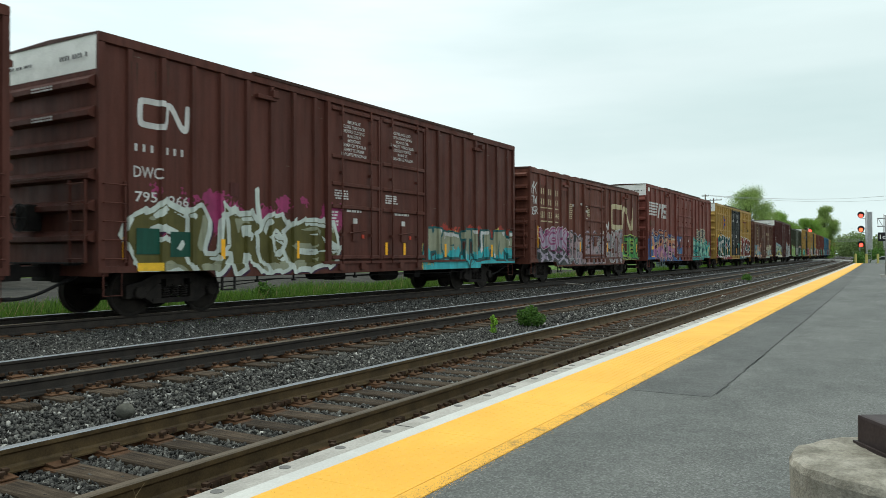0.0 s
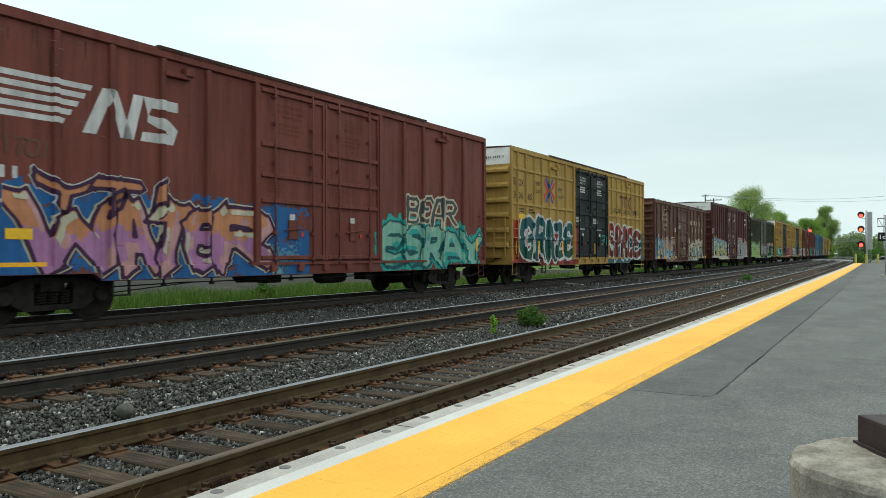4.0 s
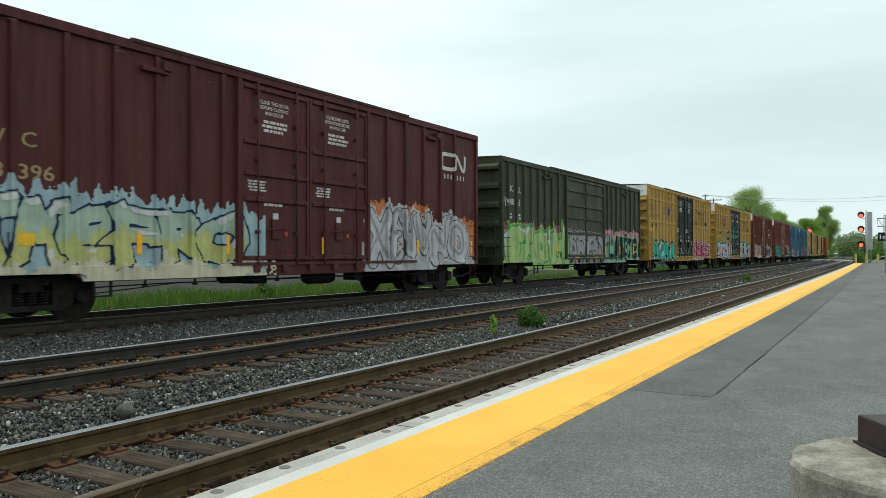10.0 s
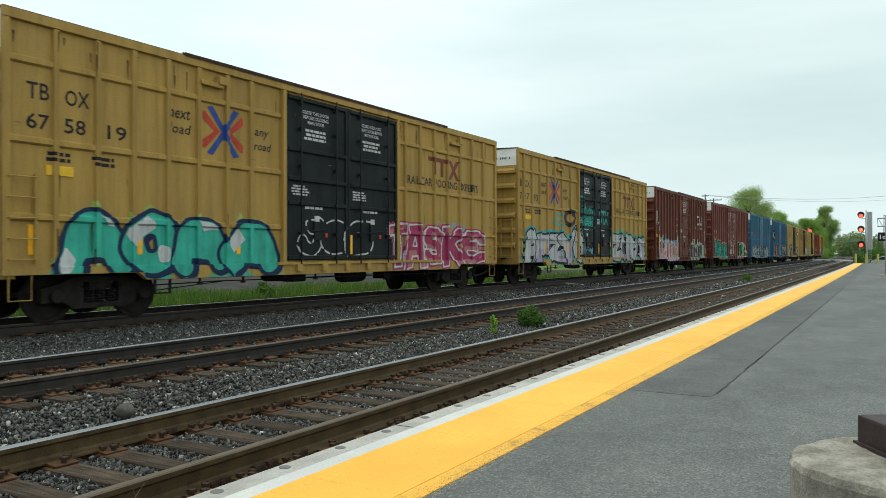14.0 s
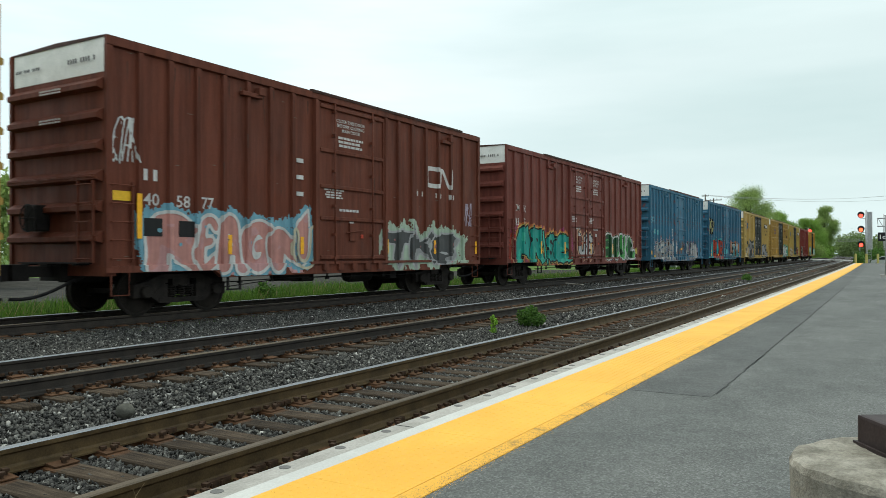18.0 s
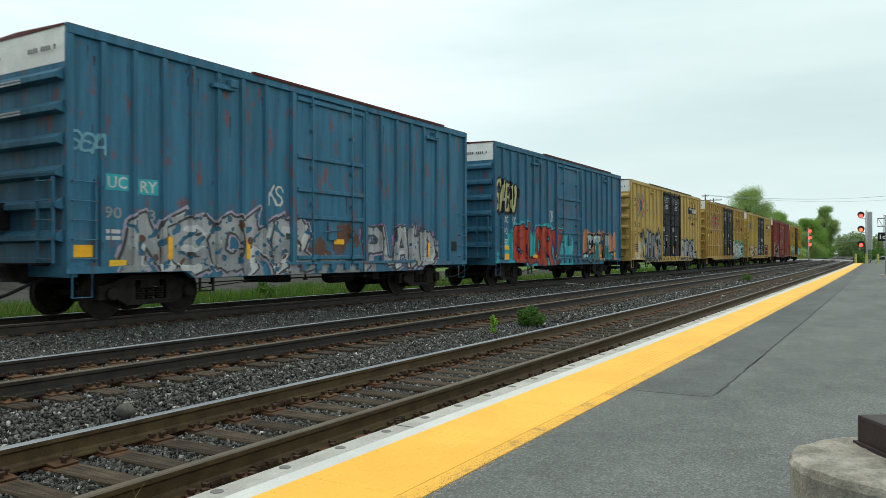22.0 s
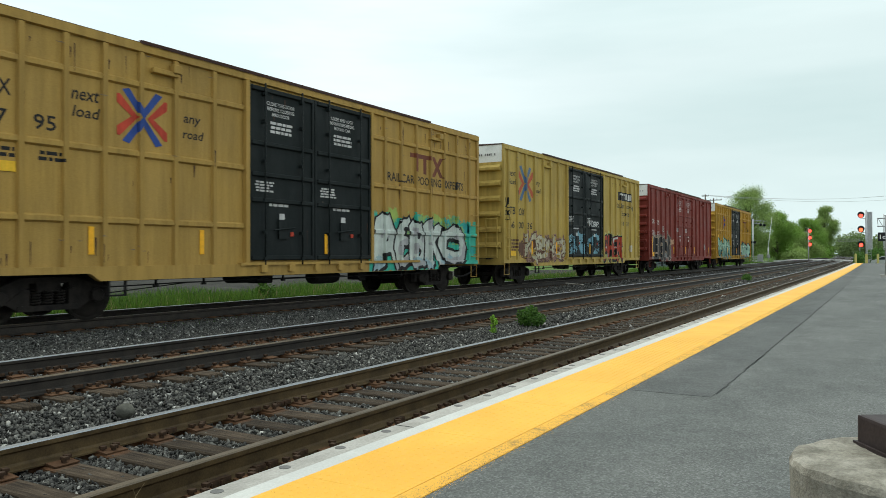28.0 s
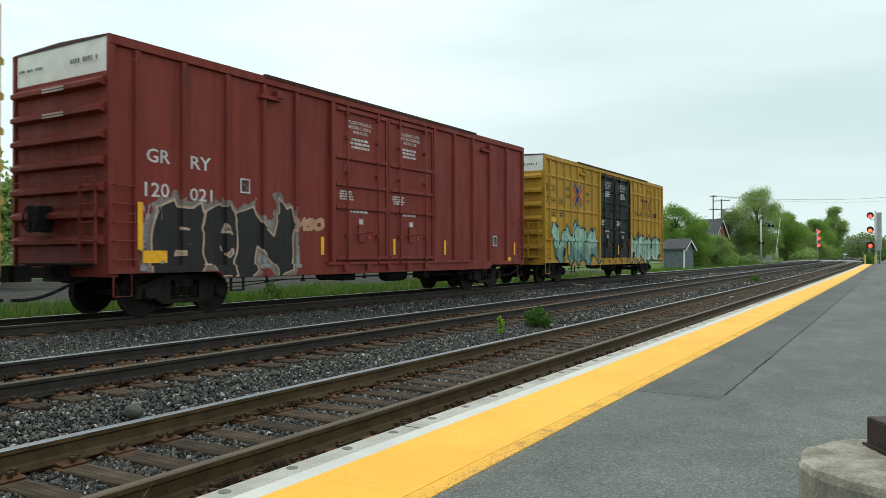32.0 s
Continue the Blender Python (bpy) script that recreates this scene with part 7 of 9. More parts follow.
# brown, rusty single-door car with gold lettering
c = join_train(boxcar("rusty brown boxcar with gold lettering and peeling graffiti", 14.19, 4.42, BROWN, [0.59, 1.58, 2.60, 3.64, 4.65, 9.32, 10.31, 11.44, 12.51, 13.46], (5.52, 8.28), white_end=False, roof_ribs=True, ledges=7, roof_span=(5.2, 12.2), ledge_z=(3.3, 2.6, 2.0), low_sill=0.68), -65.61)
shapes(c, [[(1.95 + 0.6 + 0.6 * math.cos(t0) * (1 - 0.2 * (math.sin(t0) < -0.3)), 3.3 + 0.66 * math.sin(t0)), (2.55 + 0.6 * math.cos(t1) * (1 - 0.2 * (math.sin(t1) < -0.3)), 3.3 + 0.66 * math.sin(t1)),
            (2.55 + 0.55 * math.cos(t1) * (1 - 0.2 * (math.sin(t1) < -0.3)), 3.3 + 0.61 * math.sin(t1)), (2.55 + 0.55 * math.cos(t0) * (1 - 0.2 * (math.sin(t0) < -0.3)), 3.3 + 0.61 * math.sin(t0))]
           for t0, t1 in ((2 * math.pi * k / 20, 2 * math.pi * (k + 1) / 20) for k in range(20))], M_LET_CREAM, label="cream painted shield outline")
letter_bars(c, 2.08, 3.52, 0.95, 0.16, 7, M_LET_CREAM)
letter_bars(c, 2.08, 3.24, 0.95, 0.16, 7, M_LET_CREAM)
letter_bars(c, 2.38, 2.92, 0.32, 0.14, 2, M_LET_CREAM)
letter(c, "WC", 0.83, 2.16, 0.42, 0.24, M_LET_WHITE)
letter(c, "273", 0.76, 1.74, 0.55, 0.22, M_LET_WHITE)
letter(c, "14", 1.66, 1.78, 0.26, 0.22, M_LET_WHITE)
letter_bars(c, 8.75, 3.20, 4.5, 0.28, 9, M_LET_CREAM)
letter_bars(c, 9.4, 2.70, 3.6, 0.28, 7, M_LET_CREAM)
smear(c, 0.02, 1.3, 0.9, 2.3, S_SKY, 50, 0.8)
smear(c, 1.4, 4.9, 0.85, 2.2, S_SKY, 51, 0.7)
piece(c, "IBE", (1.4, 2.3, 3.5, 4.9), 0.75, (2.3, 2.2), S_AQUA, S_BROWN, rim=S_CREAM, fill2=S_PEACH, wash=S_DUSK, worn=0.2, bits=S_AQUA, fat=0.32, seed=52, edge=0.04, label="peeling peach and blue graffiti piece")
smear(c, 8.5, 13.2, 0.72, 2.35, S_CREAM, 53, 0.62)
smear(c, 8.4, 13.4, 0.72, 1.25, S_AQUA, 57, 0.9)
piece(c, "DMIEK", even(8.5, 13.3, 5), 0.85, 2.3, S_CREAM, S_BROWN, wash=S_BROWN, fill2=S_AQUA, drips=True, fat=0.28, worn=0.3, bits=S_PEACH, seed=54, edge=0.022, label="peeling cream and blue graffiti piece")
smear(c, 5.0, 14.0, 1.0, 4.0, S_BROWN, 55, 0.2, "flaking rust")
bars(c, 5.9, 3.2, 0.7, 0.4, 4, M_LET_CREAM, 56)
for x, z in ((4.95, 2.75), (4.95, 2.6), (5.7, 2.85), (7.1, 1.5)):
    placard(c, x, z, 0.22, 0.12, M_LET_WHITE)
for x in (0.6, 0.7, 2.3, 4.6, 4.7, 6.8, 8.9, 11.6, 13.6):
    placard(c, x, 0.9 if x != 0.7 else 1.25, 0.42, 0.13, M_REFLECT)
placard(c, 11.5, 1.45, 0.36, 0.36, M_LET_WHITE)

# dark maroon double-door car with a blue-green piece and a silver piece
c = join_train(boxcar("dark maroon double-door boxcar with blue and silver graffiti", 17.28, 5.22, MAROON2, [0.62, 1.5, 2.42, 3.38, 4.29, 5.13, 5.96, 12.0, 12.93, 13.9, 14.88, 15.77], (6.41, 8.66, 11.0), roof_span=(3.7, 13.0)), -49.32)
letter(c, "DW", 0.73, 2.98, 0.66, 0.26, M_LET_GOLD)
letter(c, "C", 1.65, 2.98, 0.26, 0.26, M_LET_GOLD)
letter(c, "793", 0.70, 2.44, 0.66, 0.26, M_LET_GOLD)
letter(c, "396", 1.60, 2.44, 0.62, 0.26, M_LET_GOLD)
bent_bar_emblem(c, 14.96, 16.55, 3.86, 4.44, M_LET_WHITE, 0.2)
letter_bars(c, 14.96, 3.60, 1.6, 0.15, 8, M_LET_WHITE, (4,))
scrawl(c, "TAEO", 0.02, 0.58, 2.75, 3.15, S_WHITE, 60, 0.1)
scrawl(c, "SIF", 0.1, 0.5, 2.3, 2.5, S_WHITE, 61)
scrawl(c, "ESK", 0.1, 0.5, 1.7, 2.05, S_WHITE, 62, 0.1)
smear(c, 0.1, 7.2, 0.72, 2.25, S_MISTBLUE, 63, 1.15)
piece(c, "TMEFRO", (0.65, 1.6, 2.4, 3.41, 4.46, 5.36, 6.58), 0.95, (2.28, 2.05), S_PALEGREEN, S_NAVY, "wild", halo=S_MISTBLUE, cloud=0.34, jag=0.30, fill2=S_CITRUS, drips=True, split=0.46, fat=0.33, seed=64, edge=0.022, shine=S_WHITE, label="blue, mint and yellow graffiti piece")
smear(c, 0.1, 7.5, 0.72, 1.25, S_CREAM, 65, 0.95, off=0.028)
smear(c, 10.9, 14.2, 1.5, 2.82, S_ORANGE, 66, 1.2)
smear(c, 15.5, 17.1, 1.1, 2.5, S_ORANGE, 71, 1.25)
smear(c, 10.8, 17.0, 0.72, 1.6, S_SILVER, 69, 1.1)
piece(c, "XEWVNO", (11.1, 12.25, 12.84, 13.51, 14.32, 15.42, 16.6), 0.80, (2.62, 2.36), S_PALESILVER, S_DKGREY, "soft", halo=S_PALESILVER, cloud=0.10, fat=0.45, seed=67, edge=0.019, core=S_GREY, core_w=0.05, label="silver graffiti piece with grey inner lines")
door_papers(c, M_LET_WHITE, 68)
placard(c, 1.55, 1.35, 0.32, 0.2, M_PLACARD)
reflectors(c, (3.9, 6.1, 9.2, 13.6, 16.9), 1.2)

# dark green car with a lime piece
c = join_train(boxcar("dark green double-door boxcar with lime and grey graffiti", 17.20, 4.76, GREEN, [0.56, 1.28, 1.95, 2.61, 3.30, 3.98, 4.70, 5.41, 11.72, 12.40, 13.12, 13.91, 14.70, 15.50, 16.30], (6.23, 8.61, 11.04), white_end=False, ledges=5, ledge_z=(3.98, 3.33, 2.78, 2.1), door_rods=False, low_sill=0.75, roof_span=(4.5, 14.5)), -30.18)
letter(c, "BC", 0.68, 3.52, 0.36, 0.24, M_LET_WHITE)
letter(c, "OL", 1.38, 3.50, 0.32, 0.24, M_LET_WHITE)
letter(c, "608", 0.62, 3.02, 0.46, 0.24, M_LET_WHITE)
letter(c, "65", 1.34, 3.02, 0.30, 0.24, M_LET_WHITE)
bars(c, 0.62, 2.72, 0.36, 0.24, 2, M_LET_WHITE, 70)
bars(c, 1.34, 2.70, 0.36, 0.24, 2, M_LET_WHITE, 71)
scrawl(c, "BACK", -0.02 + 0.1, 0.62, 2.95, 3.3, S_WHITE, 72, 0.06)
smear(c, 0.05, 6.3, 1.4, 2.55, S_BERRY, 73, 0.62)
smear(c, 0.05, 6.2, 0.72, 1.3, S_PALELIME, 78, 1.3)
piece(c, "EAOIH", (0.4, 1.88, 3.0, 4.2, 4.7, 6.3), 0.72, (2.35, 2.2), S_PALELIME, S_GREEN, "wild", halo=S_LIME, cloud=0.08, fat=0.42, seed=74, edge=0.034, shine=S_WHITE, label="lime green graffiti piece")
smear(c, 6.2, 11.6, 0.72, 1.9, S_GREY, 79, 0.8)
piece(c, "BRAY", (6.64, 7.47, 8.6, 10.27, 11.79), 0.95, 2.25, S_GREY, S_DKPURPLE, "block", rim=S_SILVER, rim_w=0.03, shade=S_DKGREY, wash=S_SILVER, fat=0.28, worn=0.12, seed=75, label="grey graffiti piece")
smear(c, 11.4, 17.15, 1.6, 2.55, S_PINK, 76, 0.9)
smear(c, 11.4, 16.9, 0.72, 2.1, S_SPEARMINT, 80, 1.1)
piece(c, "LANCE", (11.78, 12.83, 13.61, 14.67, 15.52, 16.63), 0.80, (2.2, 2.1), S_INK, S_SPEARMINT, "block", fat=0.33, seed=77, edge=0.028, label="dark green graffiti letters on mint")
for x in (0.7, 3.4, 5.3, 11.4, 13.7, 16.1):
    reflectors(c, (x,), 1.15, 0.62 if x < 1 else 0.45)
for x in (7.2, 9.8):
    placard(c, x, 0.98, 0.5, 0.11, M_REFLECT)

# tan car with a turquoise piece
c = tan_car("tan-yellow boxcar with black doors and turquoise and pink graffiti", -11.33, 17.38, TAN, ("67", "58", "19"), 81, doors=(6.5, 8.85, 11.1), slide=1.0)
piece(c, "AOAA", (1.04, 2.29, 3.42, 4.71, 6.2), 0.76, (2.10, 2.05), S_JADE, S_NAVY, halo=S_LIME, cloud=0.12, jag=0.16, shade=S_NAVY, shine=S_WHITE, fat=0.58, seed=82, edge=0.042, label="turquoise graffiti piece on a lime cloud")
smear(c, 0.8, 6.5, 0.72, 1.0, S_JADE, 86, 1.2)
piece(c, "JEB", (7.0, 7.85, 8.88, 9.96), 1.12, 2.12, None, S_WHITE, fat=0.3, seed=83, edge=0.022, step=0.03, worn=0.1, label="white outlined graffiti letters")
piece(c, "TASKE", (10.75, 11.6, 12.66, 13.7, 14.94, 16.4), 0.78, (2.14, 2.05), S_CRIMSON, S_WHITE, "block", halo=S_ROSE, cloud=0.12, jag=0.1, rim=S_CRIMSON, shade=S_DKRED, wash=S_ROSE, bits=S_ORANGE, fat=0.27, seed=84, edge=0.03, label="crimson graffiti piece edged in white")
smear(c, 12.0, 16.8, 1.9, 2.4, S_SKY, 85, 0.4)

# tan car with a silver piece and teal tags on its doors
c = tan_car("tan-yellow boxcar with black doors and silver graffiti", 7.84, 17.15, TAN, ("67", "17", "93"), 91)
piece(c, "APZYO", (0.7, 1.9, 3.1, 4.4, 5.9, 7.0), 0.74, 2.15, S_PALESILVER, S_BLACK, "wild", halo=S_CYAN, cloud=0.12, shade=S_BLACK, wash=S_LILAC, fat=0.4, seed=92, edge=0.036, label="silver graffiti piece edged in black")
scrawl(c, "C", 4.85, 5.9, 2.35, 3.2, S_BLACK, 93, 0.10)
scrawl(c, "S", 3.6, 4.5, 2.4, 3.0, S_CYAN, 94, 0.05)
piece(c, "BLOB", even(6.75, 8.3, 4), 2.65, 3.3, S_DKGREEN, S_TEAL, fat=0.3, seed=95, halo=S_DKGREEN, label="dark teal graffiti tag")
scrawl(c, "PTER", 6.9, 8.2, 2.3, 2.65, S_TEAL, 96, 0.09)
scrawl(c, "LOS", 6.4, 7.1, 3.6, 3.85, S_TEAL, 97, 0.1)
scrawl(c, "STX", 9.1, 10.3, 2.6, 3.3, S_TEAL, 98, 0.09)
piece(c, "ZORYS", (11.0, 12.45, 13.36, 14.79, 15.65, 16.75), 0.74, (2.32, 2.1), S_PALESILVER, S_BLACK, "wild", halo=S_JADE, cloud=0.19, jag=0.12, shade=S_BLACK, wash=S_LILAC, fat=0.42, seed=99, edge=0.034, label="grey graffiti piece on a teal cloud")
smear(c, 6.4, 8.4, 0.9, 1.6, S_SKY, 100, 0.6)

# oxide red single-door car with pink graffiti
c = join_train(boxcar("oxide-red single-door boxcar with pink and blue graffiti", 14.26, 5.20, OXIDE, [0.73, 1.43, 2.11, 2.82, 3.51, 4.22, 4.96, 9.39, 10.10, 10.86, 11.60, 12.36, 13.13], (5.79, 8.65), roof_span=(5.6, 13.0), ledge_z=(3.8, 2.9, 2.1)), 26.88)
letter_bars(c, 0.83, 2.62, 0.44, 0.22, 2, M_LET_WHITE)
letter(c, "40", 0.83, 2.14, 0.36, 0.24, M_LET_WHITE)
letter(c, "58", 1.60, 2.14, 0.34, 0.24, M_LET_WHITE)
letter(c, "77", 2.24, 2.14, 0.32, 0.24, M_LET_WHITE)
bent_bar_emblem(c, 10.9, 12.5, 3.24, 3.90, M_LET_WHITE, 0.2)
letter_bars(c, 10.4, 2.94, 2.4, 0.15, 9, M_LET_WHITE, (3, 6))
scrawl(c, "RETAK", 0.06, 0.66, 2.9, 3.8, S_WHITE, 101, 0.08)
smear(c, 0.6, 5.9, 0.9, 2.2, S_SKY, 102, 0.65)
piece(c, "REAGN", (0.98, 2.09, 2.65, 3.36, 4.23, 5.44), 0.76, (2.1, 2.0), S_ROSEPALE, S_WHITE, halo=S_SKY, cloud=0.14, wash=S_PINK, bits=S_SKY, fat=0.44, seed=103, edge=0.036, label="pale pink graffiti piece")
smear(c, 0.7, 5.6, 0.76, 1.2, S_PINK, 109, 0.7)
piece(c, "U", (5.0, 5.75), 0.8, 1.85, S_SKY, S_CREAM, fat=0.2, seed=104, label="pale blue graffiti piece")
smear(c, 8.6, 13.6, 0.9, 1.95, S_PALEGREEN, 105, 0.7)
piece(c, "TKE", (8.75, 10.12, 11.3, 12.62), 0.85, 1.9, S_DKGREY, S_SILVER, "wild", halo=S_PALEGREEN, cloud=0.3, jag=0.2, wash=S_GREY, bits=S_ROSE, fat=0.28, seed=106, edge=0.03, label="dark grey graffiti piece on pale green")
scrawl(c, "NSA", 13.3, 13.75, 2.1, 2.9, S_LILAC, 107, 0.09)
door_papers(c, M_LET_WHITE, 108)
placard(c, 0.75, 1.55, 0.5, 0.35, S_BLACK)
placard(c, 1.65, 1.55, 0.42, 0.32, S_BLACK)
placard(c, 0.05, 2.2, 0.5, 0.18, M_PLACARD)
for k in range(3):
    placard(c, 5.1, 2.6 + 0.4 * k, 0.24, 0.1, M_LET_WHITE)
reflectors(c, (0.68,), 1.5, 0.85)
reflectors(c, (3.0, 5.3, 8.85, 11.4, 14.05), 1.2)

# red-brown double-door car with a teal piece
c = join_train(boxcar("red-brown double-door boxcar with teal and green graffiti", 17.03, 5.22, OXIDE2, spaced(0.71, 5.5, 7) + spaced(11.73, 16.15, 6), (6.29, 8.5, 10.72), roof_span=(3.5, 13.4)), 43.21)
letter(c, "CM", 0.79, 2.82, 0.42, 0.26, M_LET_WHITE)
letter(c, "HX", 1.46, 2.80, 0.34, 0.26, M_LET_WHITE)
letter(c, "143", 0.74, 2.28, 0.44, 0.28, M_LET_WHITE)
letter(c, "75", 1.46, 2.28, 0.30, 0.28, M_LET_WHITE)
smear(c, 0.4, 6.8, 0.9, 2.45, S_MAGENTA, 110, 0.45)
piece(c, "ARISE", (0.95, 2.3, 3.36, 3.8, 4.66, 6.2), 0.74, (2.32, 2.05), S_TEALBRIGHT, S_BLACK, "wild", halo=S_ORANGE, cloud=0.14, rim=S_YELLOW, rim_w=0.03, shade=S_BLACK, wash=S_JADE, bits=S_GREEN, fat=0.4, seed=111, edge=0.036, label="teal graffiti letters edged in yellow")
piece(c, "I", (0.3, 1.0), 0.88, 1.75, S_DKRED, S_PEACH, fat=0.3, seed=112, halo=S_RED, label="red and peach graffiti figure")
piece(c, "US", (7.41, 8.23, 9.11), 0.95, 2.1, S_PALESILVER, S_BLACK, "wild", halo=S_BLACK, cloud=0.1, rim=S_PEACH, rim_w=0.09, fat=0.34, seed=113, edge=0.04, label="white graffiti tag edged in black")
piece(c, "SOUIL", (10.72, 12.17, 13.26, 14.16, 14.71, 15.89), 0.84, (2.25, 2.1), S_FOREST, S_WHITE, "soft", halo=S_ROSEPALE, cloud=0.16, jag=0.15, shade=S_PURPLE, rim=S_FOREST, rim_w=0.03, wash=S_GREEN, bits=S_DKGREY, fat=0.42, seed=114, edge=0.04, label="dark green graffiti piece edged in white")
smear(c, 15.6, 16.9, 1.0, 2.0, S_YELLOW, 115, 0.4)
door_papers(c, M_LET_WHITE, 116)
reflectors(c, (0.62,), 1.3, 0.9)
reflectors(c, (3.1, 5.8, 8.9, 12.2), 1.2, 0.5)


def blue_car(label, a, L, paint, seed):
    return join_train(boxcar(label, L, 5.22, paint, [0.70, 1.37, 2.04, 2.73, 3.42, 4.11, 4.82, 9.3, 10.05, 10.8, 11.5, 12.25, 13.0], (5.72, 8.5), roof_span=(4.4, 12.6), ledge_z=(3.55, 2.75, 2.1), rib_w=0.045, roof_paint=ROOF_RED), a)


# blue single-door car with white tags
c = blue_car("faded blue boxcar with rust patches and white graffiti", 62.12, 14.1, BLUE1, 120)
shapes(c, [[(0.79, 2.38), (1.27, 2.38), (1.27, 2.68), (0.79, 2.68)], [(1.47, 2.34), (1.93, 2.34), (1.93, 2.64), (1.47, 2.64)]], S_CYAN, "owner_panel", 0.003, "turquoise painted patches")
letter(c, "UC", 0.83, 2.42, 0.40, 0.22, M_LET_WHITE)
letter(c, "RY", 1.52, 2.38, 0.38, 0.22, M_LET_WHITE)
letter(c, "90", 0.76, 1.86, 0.36, 0.22, S_GREY)
letter(c, "93", 1.52, 1.84, 0.34, 0.22, S_GREY)
letter(c, "0", 2.32, 1.82, 0.2, 0.22, S_SKY)
bars(c, 0.74, 1.66, 0.5, 0.24, 2, M_LET_WHITE, 121)
piece(c, "NECKR", (1.3, 2.3, 3.3, 4.2, 5.2, 6.2), 0.76, (2.0, 2.08), S_SILVER, S_DKGREY, "wild", rim=S_LILAC, fill2=S_GREY, drips=True, wash=S_WHITE, worn=0.15, bits=S_BROWN, fat=0.33, seed=122, edge=0.026, label="white and grey graffiti piece")
piece(c, "PLAWD", (8.5, 9.39, 9.95, 10.7, 11.4, 12.1), 0.80, (2.05, 1.95), S_SILVER, S_DKGREY, "wild", halo=S_MAUVE, cloud=0.12, jag=0.16, wash=S_WHITE, shade=S_LILAC, worn=0.05, bits=S_BROWN, fat=0.34, seed=123, edge=0.03, label="white and grey graffiti piece")
smear(c, 0.9, 9.0, 0.72, 1.3, S_GREY, 124, 0.6)
scrawl(c, "SEA", 0.05, 0.75, 3.0, 3.4, S_SKY, 125, 0.09)
scrawl(c, "KS", 4.9, 5.4, 2.3, 2.8, S_WHITE, 126, 0.08)
smear(c, 5.8, 8.5, 1.1, 2.3, S_BROWN, 127, 0.35, "rust streaks")
placard(c, 0.1, 1.15, 0.42, 0.22, M_REFLECT)
placard(c, 0.85, 0.95, 0.36, 0.15, M_PLACARD)
reflectors(c, (2.2, 4.3, 11.8), 1.1, 0.45)
placard(c, 7.2, 1.45, 0.4, 0.13, M_REFLECT)
placard(c, 13.2, 1.3, 0.3, 0.3, S_BLACK)

# blue car over red, with a red piece
c = blue_car("blue boxcar with old red paint showing and bold red graffiti", 78.28, 14.32, BLUE2, 130)
letter(c, "UC", 0.78, 2.34, 0.40, 0.24, M_LET_WHITE)
letter(c, "RY", 1.46, 2.34, 0.38, 0.24, M_LET_WHITE)
letter(c, "90", 0.76, 1.92, 0.34, 0.24, M_LET_WHITE)
letter(c, "66", 1.46, 1.90, 0.30, 0.24, M_LET_WHITE)
bars(c, 0.76, 1.75, 0.4, 0.3, 3, M_LET_WHITE, 131)
smear(c, 0.9, 7.6, 0.72, 2.25, S_CYAN, 132, 0.9)
smear(c, 0.05, 0.7, 0.8, 1.4, S_CYAN, 138, 0.5)
piece(c, "GLORY", (1.5, 2.78, 3.52, 4.30, 5.31, 6.25), 0.70, (2.42, 2.3), S_SCARLET, S_DKPURPLE, "block", halo=S_CYAN, cloud=0.1, fat=0.4, seed=133, edge=0.030, wash=S_RUST, label="bold red graffiti piece")
smear(c, 8.4, 13.6, 0.9, 2.45, S_APRICOT, 134, 0.9)
piece(c, "LETIL", (8.55, 9.35, 10.1, 11.3, 12.0, 13.0), 0.76, (2.22, 2.15), S_AQUA, S_BLACK, "block", fill2=S_PETROL, drips=True, split=0.6, shine=S_WHITE, fat=0.44, seed=135, edge=0.045, label="pale blue graffiti piece on an orange cloud")
piece(c, "SABU", (0.05, 0.52, 0.92, 1.34, 1.80), 2.7, (4.05, 3.75), S_STRAWPALE, S_BLACK, "wild", shade=S_BLACK, fat=0.42, seed=136, step=0.03, edge=0.035, label="cream graffiti tag edged in black")
scrawl(c, "TOK", 4.9, 5.4, 2.5, 3.0, S_WHITE, 137, 0.07)
placard(c, 0.72, 0.95, 0.5, 0.26, M_REFLECT)
placard(c, 0.76, 1.35, 0.45, 0.15, M_PLACARD)
for x in (3.2, 5.6, 9.0, 11.2):
    placard(c, x, 1.05, 0.42, 0.11, M_REFLECT)
placard(c, 13.1, 1.05, 0.4, 0.24, M_REFLECT)

# straw yellow car with grey pieces
c = tan_car("straw-yellow boxcar with black doors and grey graffiti", 94.36, 17.0, STRAW, ("5", "71", "36"), 141, False, (6.28, 8.57, 10.9))
smear(c, 0.9, 2.6, 0.9, 2.0, S_CREAM, 142, 0.6)
piece(c, "VANG", (2.2, 3.39, 4.27, 5.35, 6.22), 0.76, (2.5, 2.45), S_GREY, S_INK, "wild", halo=S_DKGREY, cloud=0.10, shade=S_INK, wash=S_DKGREY, shine=S_SILVER, fat=0.42, seed=143, edge=0.05, label="dark grey graffiti piece")
piece(c, "DREL", (11.1, 12.44, 13.5, 14.51, 15.7), 0.80, 2.2, S_SILVER, S_INK, "soft", halo=S_GREY, cloud=0.08, shade=S_INK, wash=S_GREY, fat=0.4, seed=144, edge=0.05, label="grey graffiti piece")
scrawl(c, "LOW", 6.4, 7.0, 1.2, 2.2, S_GREY, 145, 0.06)

